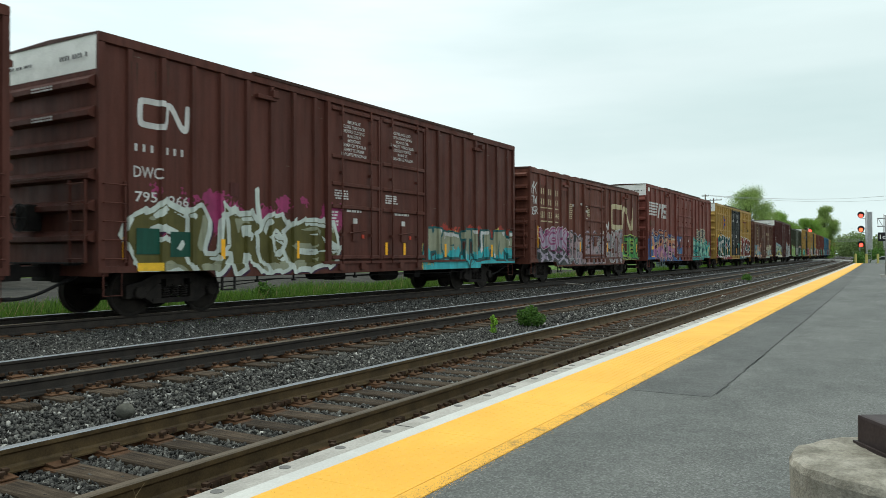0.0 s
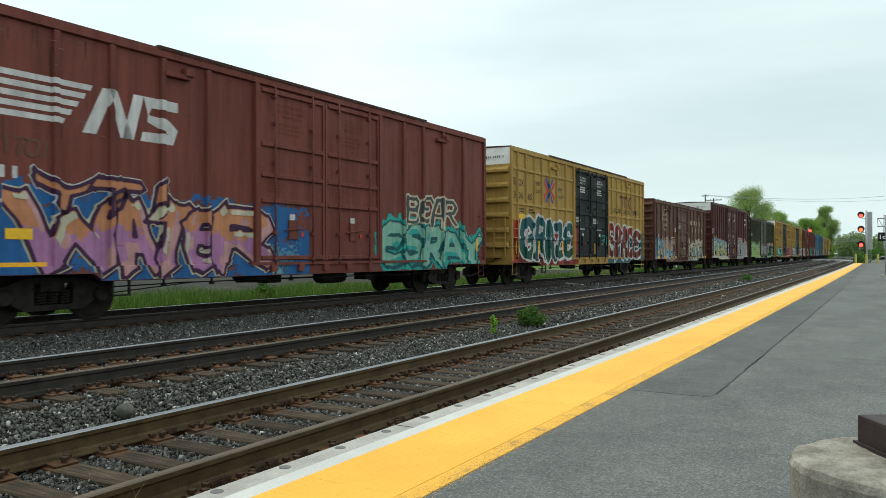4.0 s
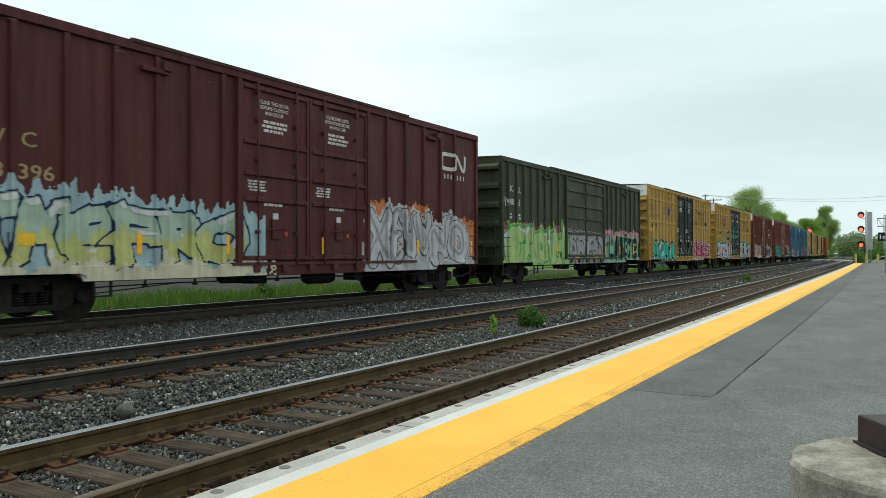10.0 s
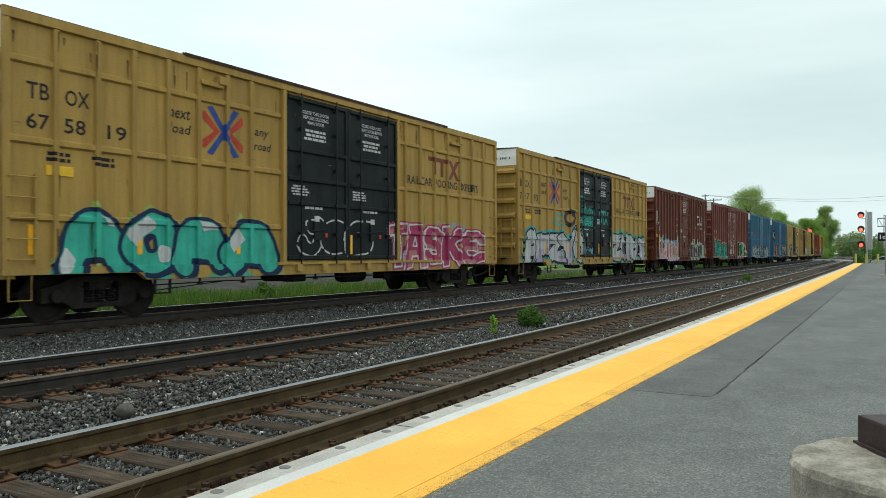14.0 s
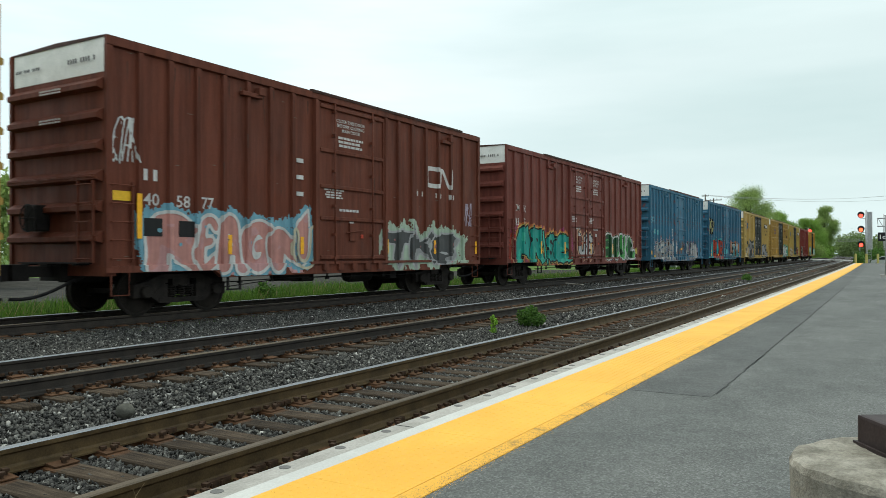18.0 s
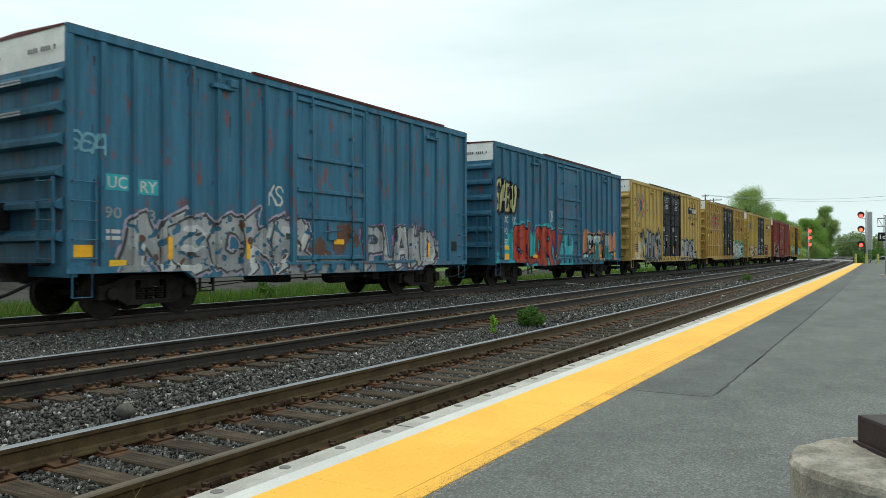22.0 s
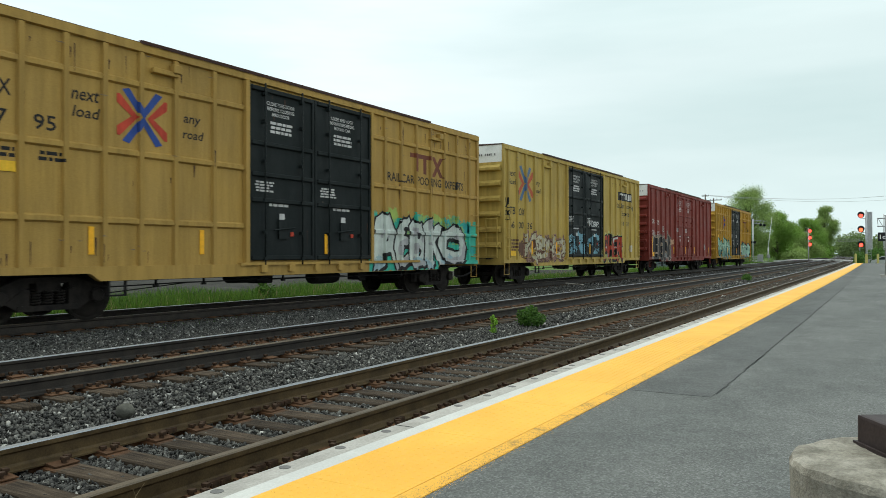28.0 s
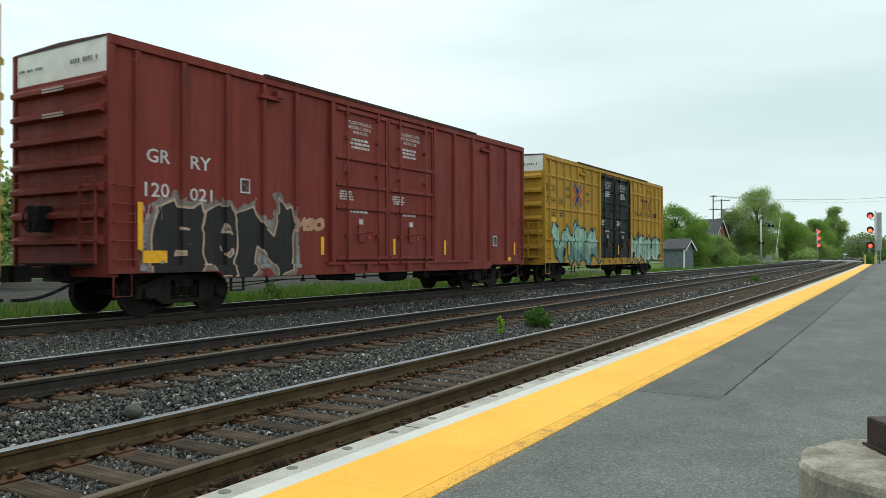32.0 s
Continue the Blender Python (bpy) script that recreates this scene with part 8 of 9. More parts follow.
# tan car with a white piece on a turquoise cloud
c = tan_car("tan-yellow boxcar with black doors and one turquoise piece", 113.30, 17.05, TAN, ("63", "37", "95"), 151)
smear(c, 10.8, 16.95, 0.72, 2.50, S_JADE, 152, 1.15)
smear(c, 11.4, 16.3, 1.5, 2.62, S_LIME, 155, 0.55)
smear(c, 12.3, 16.9, 1.2, 2.5, S_CYAN, 156, 0.5)
piece(c, "AEBKO", (11.1, 12.2, 12.95, 13.75, 14.6, 16.1), 0.76, (2.40, 2.1), S_PALEWHITE, S_BLACK, "wild", shade=S_BLACK, fill2=S_MISTBLUE, drips=True, split=0.16, wash=S_SILVER, fat=0.34, seed=153, edge=0.03, label="white graffiti piece on a turquoise cloud", bits=S_SILVER)

# golden car with a dark sign panel
c = tan_car("golden-yellow boxcar with black doors and rusty graffiti", 132.25, 16.9, GOLD, ("66", "00", "36"), 161, False, (6.2, 8.47, 10.85))
smear(c, 1.1, 6.2, 0.85, 2.0, S_BROWN, 162, 0.55, "rusty washed-out paint")
piece(c, "KENO", (1.99, 2.87, 4.03, 4.94, 6.06), 0.9, (2.1, 1.85), S_CREAM, S_BROWN, "wild", rim=S_DUSTROSE, wash=S_DUSTROSE, worn=0.35, bits=S_GOLDRUST, fat=0.27, seed=163, edge=0.022, label="washed-out pale graffiti piece")
scrawl(c, "MUL", 0.05, 0.5, 2.9, 3.3, S_BLACK, 164, 0.08)
scrawl(c, "BES", 0.05, 0.5, 2.45, 2.85, S_BLACK, 165, 0.08)
smear(c, 6.3, 10.3, 1.2, 2.3, S_SKY, 166, 0.55)
scrawl(c, "MOSE", 8.9, 10.2, 2.4, 2.75, S_WHITE, 167, 0.08)
smear(c, 10.9, 14.2, 0.85, 2.3, S_YELLOW, 168, 0.5)
piece(c, "PHER", (10.98, 11.69, 12.35, 13.02, 13.85), 0.84, (2.2, 2.1), S_SCARLET, S_BLACK, "wild", halo=S_CITRUS, cloud=0.14, jag=0.1, shade=S_BLACK, bits=S_ORANGE, shine=S_WHITE, fat=0.42, seed=169, edge=0.036, label="red graffiti piece edged in black")
placard(c, 15.2, 1.3, 0.4, 0.35, M_LET_WHITE)

# barn red double-door car with a black piece
c = join_train(boxcar("barn-red double-door boxcar with black and cream graffiti", 17.31, 5.22, BARN, [0.60, 1.68, 2.82, 3.89, 4.95, 12.25, 13.45, 14.62, 15.92], (6.25, 8.59, 10.95), roof_span=(3.9, 13.6), ledges=7), 151.06)
letter(c, "GR", 0.84, 2.98, 0.54, 0.27, M_LET_WHITE)
letter(c, "RY", 1.88, 2.94, 0.52, 0.27, M_LET_WHITE)
letter(c, "120", 0.80, 2.32, 0.56, 0.28, M_LET_WHITE)
letter(c, "021", 1.86, 2.30, 0.58, 0.26, M_LET_WHITE)
smear(c, 0.65, 5.1, 0.9, 2.15, S_GREY, 170, 0.8)
piece(c, "BGN", (1.15, 2.3, 3.25, 4.7), 0.70, (2.35, 2.25), S_SOOT, S_PEACHPALE, "wild", halo=S_GREYBEIGE, cloud=0.12, fat=0.36, seed=171, edge=0.024, bits=S_GREY, label="black graffiti letters edged in peach")
scrawl(c, "MSO", 4.95, 5.95, 1.75, 2.1, S_PEACH, 172, 0.11)
scrawl(c, "NUM", 0.75, 1.2, 1.85, 2.2, S_LILAC, 173, 0.06)
door_papers(c, M_LET_WHITE, 174)
placard(c, 0.75, 1.05, 0.55, 0.24, M_REFLECT)
placard(c, 3.2, 2.55, 0.28, 0.32, M_LET_WHITE)
placard(c, 3.23, 2.58, 0.22, 0.26, BARN)
placard(c, 14.9, 1.5, 0.32, 0.36, M_LET_WHITE)
placard(c, 14.94, 1.54, 0.24, 0.28, S_BLACK)
placard(c, 15.9, 0.98, 0.4, 0.13, M_REFLECT)
reflectors(c, (0.64,), 1.3, 0.9)
reflectors(c, (5.9, 8.9, 11.7, 16.6), 1.2, 0.45)

# last car
c = tan_car("amber-yellow boxcar with black doors at the train's end", 170.31, 17.14, AMBER, ("67", "54", "38"), 181)
piece(c, "VYRA", (0.9, 2.3, 3.4, 4.7, 6.2), 0.80, (2.5, 2.35), S_MINTPALE, S_DKTEAL, "wild", shade=S_INK, fill2=S_SAGEMINT, drips=True, split=0.45, fat=0.36, seed=182, edge=0.04, label="pale mint graffiti piece")
piece(c, "KROS", (10.99, 12.36, 13.56, 14.83, 16.33), 0.80, (2.25, 2.15), S_MINTPALE, S_DKTEAL, "wild", halo=S_RUST, cloud=0.08, shade=S_INK, wash=S_WHITE, fat=0.36, seed=183, edge=0.035, label="pale mint graffiti piece")


# ================= platform: small things =================
# dark patch beside the strip, seam and cracks
def curve_slab(name, y0, y1, x0, x1, z1, mat, label, wob=0.0):
    bm = bmesh.new()
    n = max(2, int((x1 - x0) / 1.5))
    rings = []
    for i in range(n + 1):
        x = x0 + (x1 - x0) * i / n
        e = wob * (math.sin(x * 2.3) + 0.6 * math.sin(x * 5.1 + 1))
        rings.append([bm.verts.new((x, y + bend(x) + (e if k in (0, 3) else 0), z)) for k, (y, z) in enumerate(((y0, z1 - 0.02), (y1, z1 - 0.02), (y1, z1), (y0, z1)))])
    for u, v in zip(rings, rings[1:]):
        for i in range(4):
            bm.faces.new((u[i], v[i], v[(i + 1) % 4], u[(i + 1) % 4]))
    bm.faces.new(rings[0])
    bm.faces.new(rings[-1][::-1])
    return part(name, bm, mat, platform, label)


curve_slab("patch", 1.26, 1.967, 6.55, 103.8, PLAT_Z + 0.003, M_ASPHALT_DARK, "darker strip of newer asphalt", 0.012)
M_CRACK = plain("crack_shadow", (0.045, 0.048, 0.047), 1.0)
crk = random.Random(5)


def crack(x0, y0, x1, y1, w=0.012, n=26, wob=0.02):
    bm = bmesh.new()
    prev = None
    for i in range(n + 1):
        k = i / n
        x, y = x0 + (x1 - x0) * k + crk.uniform(-wob, wob), y0 + (y1 - y0) * k + crk.uniform(-wob, wob) + bend(x0 + (x1 - x0) * k)
        ww = w * crk.uniform(0.4, 1.2)
        dx, dy = (x1 - x0), (y1 - y0)
        q = math.hypot(dx, dy)
        nx, ny = -dy / q * ww / 2, dx / q * ww / 2
        pair = (bm.verts.new((x + nx, y + ny, PLAT_Z + 0.0048)), bm.verts.new((x - nx, y - ny, PLAT_Z + 0.0048)))
        if prev:
            bm.faces.new((prev[0], prev[1], pair[1], pair[0]))
        prev = pair
    return part("crack", bm, M_CRACK, platform)


crack(6.7, 1.25, 12.5, 1.26, 0.012, 60, 0.008)
crack(12.5, 1.26, 30.0, 1.28, 0.02, 60, 0.012)
crack(8.3, 1.265, 9.5, 1.25, 0.015, 24, 0.008)
crack(11.95, 1.95, 11.9, -1.0, 0.014, 24, 0.012)
crack(16.5, 1.9, 16.7, -2.0, 0.016, 24, 0.015)
crack(22.0, 1.9, 22.3, -2.0, 0.02, 24, 0.015)
crack(31.0, 1.9, 31.2, -3.0, 0.03, 24, 0.02)
crack(9.7, 0.9, 9.6, -1.2, 0.010, 20, 0.02)

# joints in the tactile strip, plugs in the edge beam, low domes
jm = bmesh.new()
box(jm, -0.004, 0.004, 2.087, 2.686, PLAT_Z + 0.001, PLAT_Z + 0.0063)
joint_me = mesh_of(jm, "panel_joint", plain("joint_grime", (0.70, 0.372, 0.05), 0.9))
jm = bmesh.new()
lathe(jm, [(0.0, 0.0), (0.034, 0.0), (0.034, 0.003), (0.0, 0.003)], 12)
plug_me = mesh_of(jm, "plug", M_PLUG)
for i in range(60):
    x = 2.22 + 0.497 * i
    o = part("plug", plug_me, None, edge)
    o.location = (x, 2.915 + bend(x), PLAT_Z)
for i in range(44):
    x = 1.9 + 1.22 * i
    o = part("panel_joint", joint_me, None, tactile)
    o.location = (x, bend(x), 0)
base = np.array([(math.cos(t), math.sin(t)) for t in (2 * math.pi * k / 6 for k in range(6))])
dv, df = [], []
for i in range(150):
    for j in range(10):
        x, y = 2.0 + i * 0.06, 2.115 + j * 0.06
        k0 = len(dv)
        for r, z in ((0.0115, 0.0060), (0.007, 0.0082)):
            dv += [(x + r * a, y + r * b, PLAT_Z + z) for a, b in base]
        df += [[k0 + q, k0 + (q + 1) % 6, k0 + 6 + (q + 1) % 6, k0 + 6 + q] for q in range(6)] + [[k0 + 6 + q for q in range(6)]]
me = bpy.data.meshes.new("domes")
me.from_pydata(dv, [], df)
me.materials.append(M_YELLOW)
o = new("domes", me)
o.parent = tactile
tagged(o, "small yellow tactile domes", kind="stuff")
# flecks where the yellow coat has chipped along its platform side
rng = np.random.default_rng(77)
dv, df = [], []
for i in range(9000):
    x = 2.0 + 30.0 * rng.random() ** 1.6
    y = 1.972 + 0.085 * rng.random() ** 1.8 if i % 7 else rng.uniform(2.0, 2.66)
    s = rng.uniform(0.0008, 0.0030) * (1.0 if i % 7 else 0.6)
    k0 = len(dv)
    for t in range(5):
        r = s * rng.uniform(0.6, 1.3)
        dv.append((x + 1.4 * r * math.cos(t * 1.257), y + bend(x) + r * math.sin(t * 1.257), PLAT_Z + 0.0068))
    df.append([k0, k0 + 1, k0 + 2, k0 + 3, k0 + 4])
me = bpy.data.meshes.new("chipped_flecks")
me.from_pydata(dv, [], df)
me.materials.append(M_ASPHALT_DARK)
o = new("chipped_flecks", me)
o.parent = tactile
tagged(o, "dark flecks of chipped yellow paint", kind="stuff")
dv, df = [], []
for i in range(5200):
    x = 2.0 + 40.0 * rng.random() ** 1.5
    y = 1.968 - 0.05 * rng.random() ** 2.0
    s = rng.uniform(0.0008, 0.0030)
    k0 = len(dv)
    for t in range(5):
        r = s * rng.uniform(0.6, 1.3)
        dv.append((x + 1.5 * r * math.cos(t * 1.257), y + bend(x) + r * math.sin(t * 1.257), PLAT_Z + 0.0040))
    df.append([k0, k0 + 1, k0 + 2, k0 + 3, k0 + 4])
me = bpy.data.meshes.new("stray_flecks")
me.from_pydata(dv, [], df)
me.materials.append(M_YELLOW_WORN)
o = new("stray_flecks", me)
o.parent = tactile
tagged(o, "stray yellow flecks on the asphalt", kind="stuff")
# edge beam joints
jm = bmesh.new()
box(jm, -0.006, 0.006, 2.816, PLAT_EDGE + 0.002, PLAT_Z - 0.3, PLAT_Z + 0.0015)
bj_me = mesh_of(jm, "beam_joint", M_CRACK)
for i in range(20):
    x = 4.4 + 3.05 * i
    o = part("beam_joint", bj_me, None, edge)
    o.location = (x, bend(x), 0)

# the round concrete footing with a steel shoe on it
def footing_concrete():
    """Old concrete: dark weather stains, runs down the side, coarse grit."""
    m, n, l, b = nodes_of("stained_footing_concrete")
    broad = noise_tex(n, l, 4.0, 7, 0.68)
    runs = noise_tex(n, l, 7.0, 5, 0.6, (1, 1, 0.15))
    grit = noise_tex(n, l, 70.0, 4, 0.75)
    c = ramp(n, l, broad.outputs["Fac"], [(0.32, (0.130, 0.120, 0.095)), (0.50, (0.28, 0.265, 0.22)), (0.68, (0.41, 0.39, 0.335))]).outputs["Color"]
    c = blend(n, l, 1.0, c, ramp(n, l, runs.outputs["Fac"], [(0.35, (0.62,) * 3), (0.6, (1.06,) * 3)]).outputs["Color"], "MULTIPLY")
    c = blend(n, l, 1.0, c, ramp(n, l, grit.outputs["Fac"], [(0.3, (0.72,) * 3), (0.7, (1.2,) * 3)]).outputs["Color"], "MULTIPLY")
    l.new(c, b.inputs["Base Color"])
    b.inputs["Roughness"].default_value = 0.95
    bump(n, l, b, grit.outputs["Fac"], 0.7, 0.010)
    return m


M_FOOTING = footing_concrete()
M_SHOE = mottled("dark_brown_steel", (0.030, 0.022, 0.022), (0.055, 0.042, 0.042), 6.0, 0.6, 60.0, 0.2, 0.2, 0.002)
foot = thing("lamp_footing", "round weathered concrete footing on the platform", "footing", loc=(3.135, -0.058, PLAT_Z))
bm = bmesh.new()
frn = random.Random(8)
rings = []
prof = [(0.385, -0.05), (0.382, 0.15), (0.378, 0.30), (0.382, 0.422), (0.372, 0.446), (0.350, 0.454)] + [(0.335 - 0.025 * k, 0.458) for k in range(12)] + [(0.02, 0.458)]
for r, z in prof:
    ring = []
    for k in range(64):
        t = 2 * math.pi * k / 64
        j = 1 + 0.006 * math.sin(5 * t + 3) + frn.uniform(-0.006, 0.006) * (1 if z > 0.35 else 0.5)
        rough = noise.noise(Vector((r * math.cos(t) * 14, r * math.sin(t) * 14, 2.0))) * 0.008 + noise.noise(Vector((r * math.cos(t) * 5, r * math.sin(t) * 5, 7.0))) * 0.007
        ring.append(bm.verts.new((r * j * math.cos(t), r * j * math.sin(t), z + (rough if z > 0.44 else 0) + frn.uniform(-0.002, 0.002))))
    rings.append(ring)
for u, v in zip(rings[:4], rings[1:4]):
    for k in range(64):
        bm.faces.new((u[k], u[(k + 1) % 64], v[(k + 1) % 64], v[k]))
cap = bmesh.new()
tops = [[cap.verts.new(v.co) for v in ring] for ring in rings[3:]]
for u, v in zip(tops, tops[1:]):
    for k in range(64):
        cap.faces.new((u[k], u[(k + 1) % 64], v[(k + 1) % 64], v[k]))
cap.faces.new(tops[-1])
for ring in rings[4:]:
    for v in ring:
        bm.verts.remove(v)
part("shaft", bm, M_FOOTING, foot)
part("worn_top", cap, M_FOOTING, foot)
shoe = thing("column_shoe", "dark brown steel column shoe on the footing", "steel shoe", loc=(3.285, -0.100, PLAT_Z + 0.456))
shoe.rotation_euler = (0, 0, radians(30))
bm = bmesh.new()
box(bm, -0.15, 0.15, -0.26, 0.15, 0.0, 0.115)
soft_edges(bm, 0.012, 2)
part("box", bm, M_SHOE, shoe)
bm = bmesh.new()
box(bm, -0.16, 0.16, -0.27, 0.16, -0.004, 0.012)
part("base_plate", bm, M_SHOE, shoe)
for z in (0.05, 0.09):
    bm = bmesh.new()
    lathe(bm, [(0.0, 0.0), (0.016, 0.0), (0.016, 0.02), (0.0, 0.022)], 6)
    bmesh.ops.rotate(bm, verts=bm.verts, cent=(0, 0, 0), matrix=Matrix.Rotation(-math.pi / 2, 3, "X"))
    bmesh.ops.translate(bm, verts=bm.verts, vec=(-0.08, 0.145, z))
    part("bolt", bm, M_SHOE, shoe)

# ================= ties, plates, spikes =================
TIE = 0.455
tm = bmesh.new()
box(tm, -0.11, 0.11, -1.28, 1.28, -0.36, -0.192)
soft_edges(tm, 0.012)
tie_mesh = mesh_of(tm, "tie", M_TIE)
pm_ = bmesh.new()
prism(pm_, [(-0.20, -0.192), (-0.20, -0.182), (-0.085, -0.172), (0.085, -0.172), (0.22, -0.182), (0.22, -0.192)], "x", -0.10, 0.10)
plate_mesh = mesh_of(pm_, "tie_plate", M_PLATE)
sm = bmesh.new()
box(sm, -0.014, 0.014, -0.014, 0.014, -0.19, -0.145)
box(sm, -0.022, 0.022, -0.03, 0.018, -0.160, -0.138)
spike_mesh = mesh_of(sm, "spike", M_SPIKE)
am = bmesh.new()
box(am, -0.05, 0.05, -0.02, 0.02, -0.19, -0.155)
box(am, -0.05, -0.03, -0.03, 0.09, -0.205, -0.165)
anchor_mesh = mesh_of(am, "rail_anchor", M_SPIKE)
trn = random.Random(12)


def lay_ties(tr, path_y, z0, x0, near, far, plates_to, spikes_to):
    n = 0
    x = x0
    rest_v, rest_f = [], []
    tie_base = [v.co.copy() for v in tie_mesh.vertices]
    while x < far:
        y = path_y(x)
        jx, jr, jz = trn.uniform(-0.03, 0.03), trn.uniform(-1.2, 1.2), trn.uniform(-0.006, 0.0)
        if n < near:
            o = part("tie", tie_mesh, None, tr)
            o.location, o.rotation_euler = (x + jx, y + trn.uniform(-0.05, 0.05), z0 + jz), (0, 0, radians(jr))
        else:
            k = len(rest_v)
            for sx, sy, sz in ((-1, -1, -0.36), (1, -1, -0.36), (1, 1, -0.36), (-1, 1, -0.36), (-1, -1, -0.192), (1, -1, -0.192), (1, 1, -0.192), (-1, 1, -0.192)):
                rest_v.append((x + jx + sx * 0.11, y + sy * 1.28, z0 + sz))
            rest_f += [[k + q for q in f] for f in ((4, 5, 6, 7), (0, 1, 5, 4), (1, 2, 6, 5), (3, 0, 4, 7), (2, 3, 7, 6))]
        if x < plates_to:
            for s in (-0.7555, 0.7555):
                o = part("tie_plate", plate_mesh, None, tr)
                o.location = (x + jx, y + s, z0 + 0.001)
                if x < spikes_to:
                    for dx, dy, r in ((-0.06, -0.095, 0), (0.06, -0.095, 0), (-0.05, 0.095, 180), (0.055, 0.095, 180), (0.0, -0.15, 0), (0.02, 0.155, 180)):
                        if trn.random() < 0.85:
                            q = part("spike", spike_mesh, None, tr)
                            q.location, q.rotation_euler = (x + jx + dx, y + s + dy, z0 + trn.uniform(-0.004, 0.012)), (0, 0, radians(r + trn.uniform(-10, 10)))
                    for dx in (-0.17, 0.17):
                        if trn.random() < 0.35:
                            q = part("rail_anchor", anchor_mesh, None, tr)
                            q.location = (x + jx + dx, y + s - 0.06, z0 + 0.015)
        n += 1
        x += TIE
    if rest_f:
        me = bpy.data.meshes.new("far_ties")
        me.from_pydata(rest_v, [], rest_f)
        me.materials.append(M_TIE)
        o = new("far_ties", me)
        o.parent = tr
        tagged(o, "wooden ties farther along", kind="stuff")


lay_ties(track_1, y_near, 0.0, 1.2, 170, 260.0, 46.0, 13.0)
lay_ties(track_2, y_mid, ZM, 3.0, 150, 260.0, 48.0, 16.0)
lay_ties(track_3, y_train, ZT, 5.0, 100, 260.0, 26.0, 0.0)

# ================= ballast stones =================
def stone_mat():
    m, n, l, b = nodes_of("ballast_stone")
    g = n.new("ShaderNodeNewGeometry")
    fine = noise_tex(n, l, 60.0, 3, 0.7)
    c = ramp(n, l, g.outputs["Random Per Island"], [(0.0, (0.020, 0.020, 0.019)), (0.32, (0.050, 0.050, 0.047)), (0.74, (0.094, 0.095, 0.087)), (0.95, (0.145, 0.145, 0.130)), (1.0, (0.44, 0.44, 0.41))]).outputs["Color"]
    c = blend(n, l, 1.0, c, ramp(n, l, fine.outputs["Fac"], [(0.3, (0.75,) * 3), (0.7, (1.2,) * 3)]).outputs["Color"], "MULTIPLY")
    l.new(c, b.inputs["Base Color"])
    b.inputs["Roughness"].default_value = 0.85
    return m


STONE = stone_mat()


def bed_z(x, y, yn, ym, yt):
    """Height of the ballast's top."""
    z = np.interp(y, [2.9, 3.0, 6.2, 6.9, 10.2, 11.3, 12.3, 15.6, 17.2], [-0.25, -0.235, -0.222, -0.125, -0.09, -0.095, -0.02, -0.02, -0.28])
    return z


def stones(label, n, x0, x1, y0, y1, size, seed, power=1.0):
    rng = np.random.default_rng(seed)
    x = x0 + (x1 - x0) * rng.random(n) ** power
    y = rng.uniform(y0, y1, n)
    b = np.where(x > CURVE_X, (x - CURVE_X) ** 2 / (2 * CURVE_R), 0)
    keep = x > 0.45 * y - 0.6
    for path, first in ((YN, 1.2), (YM, 3.0)):
        off = np.abs(y - path)
        phase = np.abs((x - first + TIE / 2) % TIE - TIE / 2)
        on_tie = (phase < 0.125) & (off < 1.3)
        near_plate = on_tie & (np.abs(off - 0.7555) < 0.24)
        limit = 0.34 if path == YN else 0.6
        keep &= ~(on_tie & (rng.random(n) > limit)) & ~near_plate & ~(np.abs(off - 0.7555) < 0.085)
    keep &= np.abs(np.abs(y - (YT - 0.012 * x)) - 0.7555) > 0.09
    x, y, b = x[keep], y[keep], b[keep]
    n = len(x)
    z = bed_z(x, y, 0, 0, 0) + rng.uniform(-0.022, 0.012, n)
    cube = np.array([(-1, -1, -1), (1, -1, -1), (1, 1, -1), (-1, 1, -1), (-1, -1, 1), (1, -1, 1), (1, 1, 1), (-1, 1, 1)], float) * 0.56
    V = cube[None] * rng.uniform(0.25, 1.3, (n, 8, 3))
    V *= (size * rng.uniform(0.5, 1.25, n))[:, None, None] * np.stack([rng.uniform(1.0, 1.35, n), rng.uniform(0.55, 1, n), rng.uniform(0.35, 0.7, n)], 1)[:, None, :]
    q = rng.normal(size=(n, 4))
    q /= np.linalg.norm(q, axis=1)[:, None]
    w, i, j, k = q.T
    R = np.stack([1 - 2 * (j * j + k * k), 2 * (i * j - k * w), 2 * (i * k + j * w), 2 * (i * j + k * w), 1 - 2 * (i * i + k * k), 2 * (j * k - i * w), 2 * (i * k - j * w), 2 * (j * k + i * w), 1 - 2 * (i * i + j * j)], 1).reshape(n, 3, 3)
    V = np.einsum("nab,nvb->nva", R, V) + np.stack([x, y + b, z], 1)[:, None, :]
    quads = np.array([(0, 3, 2, 1), (4, 5, 6, 7), (0, 1, 5, 4), (1, 2, 6, 5), (2, 3, 7, 6), (3, 0, 4, 7)])
    F = (np.arange(n)[:, None, None] * 8 + quads[None]).reshape(-1)
    me = bpy.data.meshes.new("ballast")
    me.vertices.add(n * 8)
    me.vertices.foreach_set("co", V.reshape(-1))
    me.loops.add(len(F))
    me.loops.foreach_set("vertex_index", F.astype(np.int32))
    me.polygons.add(n * 6)
    me.polygons.foreach_set("loop_start", np.arange(0, n * 24, 4, dtype=np.int32))
    me.update(calc_edges=True)
    me.materials.append(STONE)
    return tagged(new("ballast", me), label, "ballast", kind="stuff")


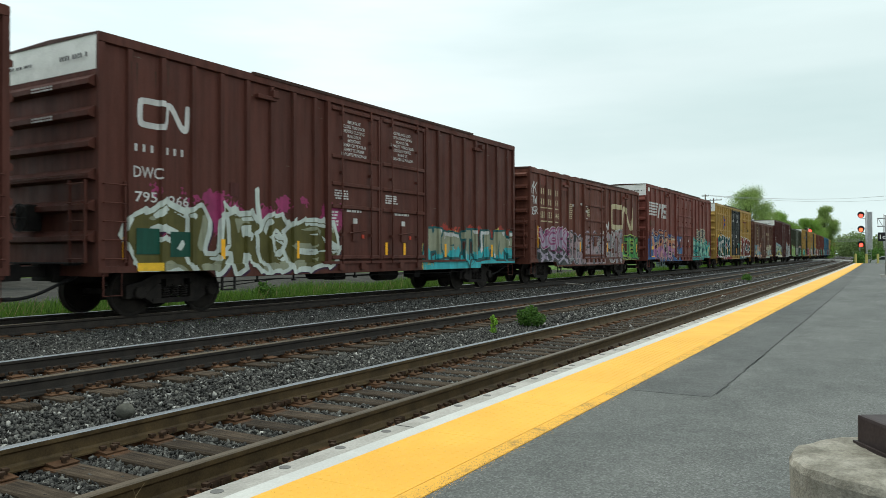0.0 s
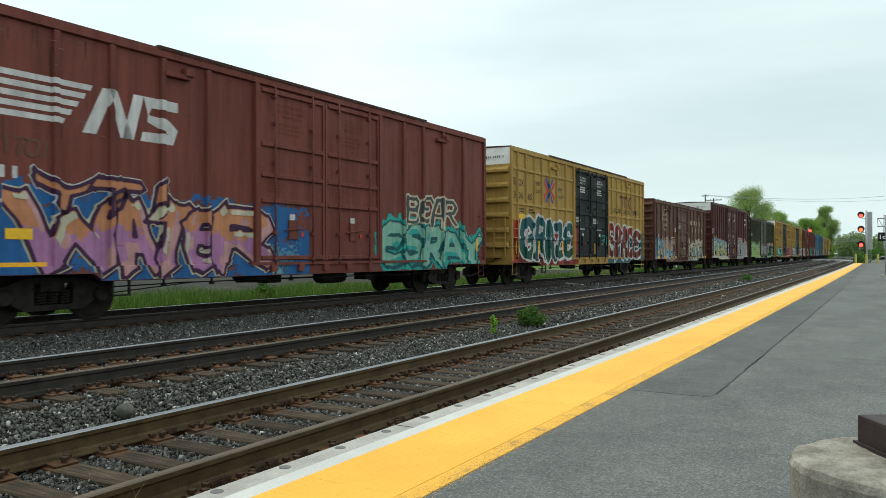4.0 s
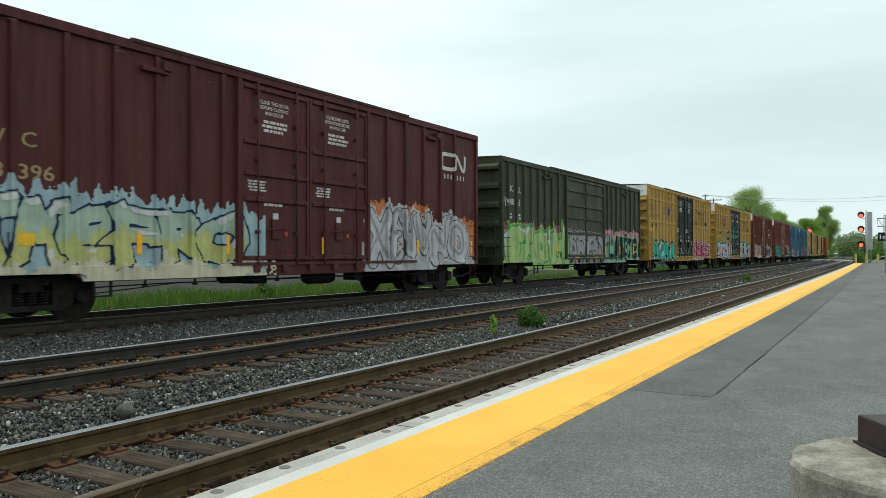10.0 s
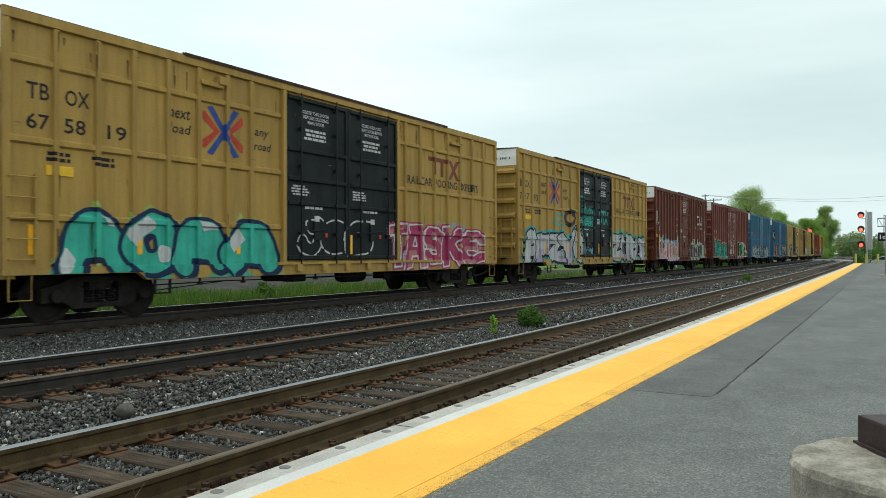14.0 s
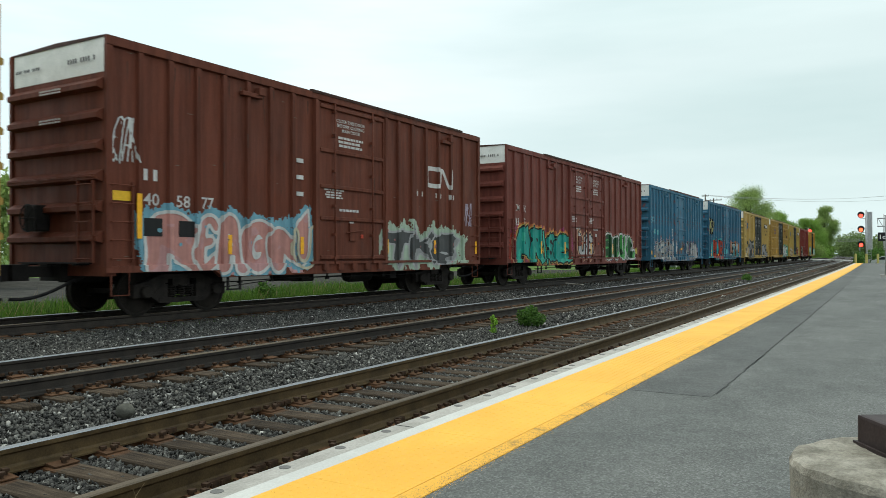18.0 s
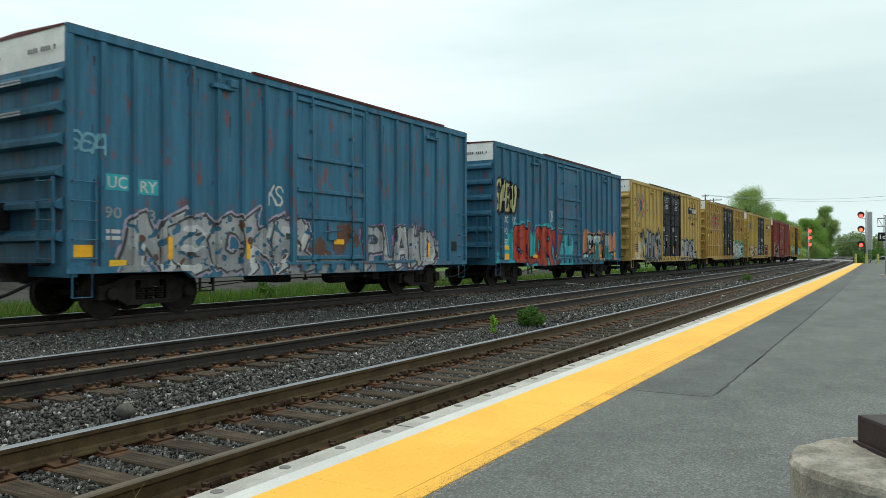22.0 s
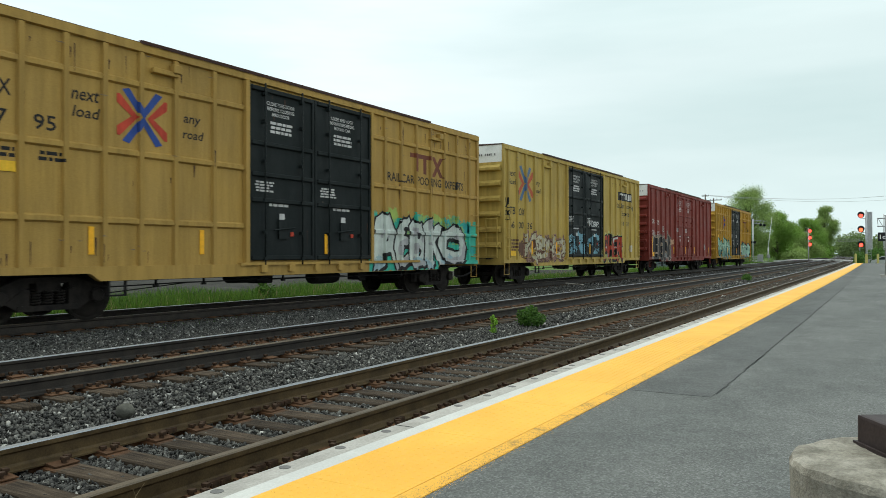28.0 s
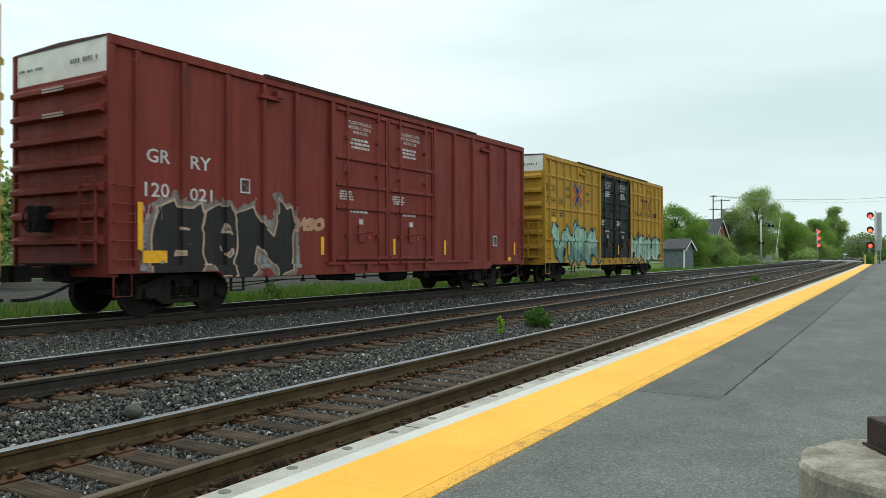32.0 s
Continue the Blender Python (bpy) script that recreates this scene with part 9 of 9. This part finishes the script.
stones("crushed grey ballast stones near the platform", 165000, 1.4, 15.0, 2.98, 13.2, 0.036, 51)
stones("fine gravel and chippings between the near rails", 52000, 1.4, 13.0, 3.95, 5.6, 0.015, 54)
stones("crushed grey ballast stones farther along the tracks", 46000, 15.0, 34.0, 2.98, 13.2, 0.055, 52)
stones("crushed grey ballast stones far along the tracks", 22000, 34.0, 90.0, 2.98, 13.2, 0.085, 53, 1.3)

# one round boulder, a scrap of board and a scrap of paper
bm = bmesh.new()
bmesh.ops.create_icosphere(bm, subdivisions=3, radius=0.085)
for v in bm.verts:
    k = 1 + 0.16 * noise.noise(v.co * 9) + 0.08 * noise.noise(v.co * 22)
    v.co = Vector((v.co.x * k * 1.05, v.co.y * k, v.co.z * k * 0.85))
for f in bm.faces:
    f.smooth = True
t = tagged(new("boulder", mesh_of(bm, "boulder", mottled("grey_boulder", (0.055, 0.056, 0.048), (0.12, 0.12, 0.10), 9.0, 0.95, 60.0, 0, 0.5, 0.006))), "rounded grey boulder lying in the ballast", "stone")
t.location = (4.72, 6.30, -0.10)
bm = bmesh.new()
box(bm, -0.6, 0.6, -0.07, 0.07, -0.02, 0.02)
soft_edges(bm, 0.006)
t = tagged(new("board", mesh_of(bm, "board", mottled("pale_board_wood", (0.38, 0.35, 0.30), (0.52, 0.48, 0.42), 3.0, 0.9, 30.0))), "pale splintered board lying in the ballast", "board")
t.location, t.rotation_euler = (33.0, 12.55, 0.03), (0.05, 0.1, radians(-50))
bm = bmesh.new()
prism(bm, [(-0.11, -0.05), (0.02, -0.07), (0.12, -0.03), (0.09, 0.05), (-0.04, 0.07), (-0.12, 0.03)], "z", 0, 0.02)
for v in bm.verts:
    v.co.z += 0.03 * math.sin(v.co.x * 30)
t = tagged(new("litter", mesh_of(bm, "litter", plain("white_paper", (0.7, 0.7, 0.66), 0.8))), "crumpled white scrap lying between the rails", "litter")
t.location = (29.5, 5.25, -0.19)
# a dry twig stuck by the near rail
bm = bmesh.new()
tube(bm, [(0, 0, -0.05), (0.03, 0.0, 0.10), (0.10, 0.01, 0.16)], [0.004, 0.003, 0.001], 5)
tube(bm, [(0.03, 0.0, 0.10), (0.01, 0.0, 0.15)], 0.002, 4)
t = tagged(new("dry_twig", mesh_of(bm, "dry_twig", STRAW_MAT)), "dry straw twig caught beside the near rail", "twig")
t.location = (2.95, 3.88, -0.15)


# ================= what moves =================
def motions():
    for car, mid in CARS:
        rows = []
        for i in range(17):
            t = 2.0 * i
            x = mid - along(t)
            h = math.degrees(math.atan2(y_train(x + 6) - y_train(x - 6), 12))
            rows.append((t, pose(x, y_train(x), ZT, 0, 0, h)))
        walk(car, rows)


motions()
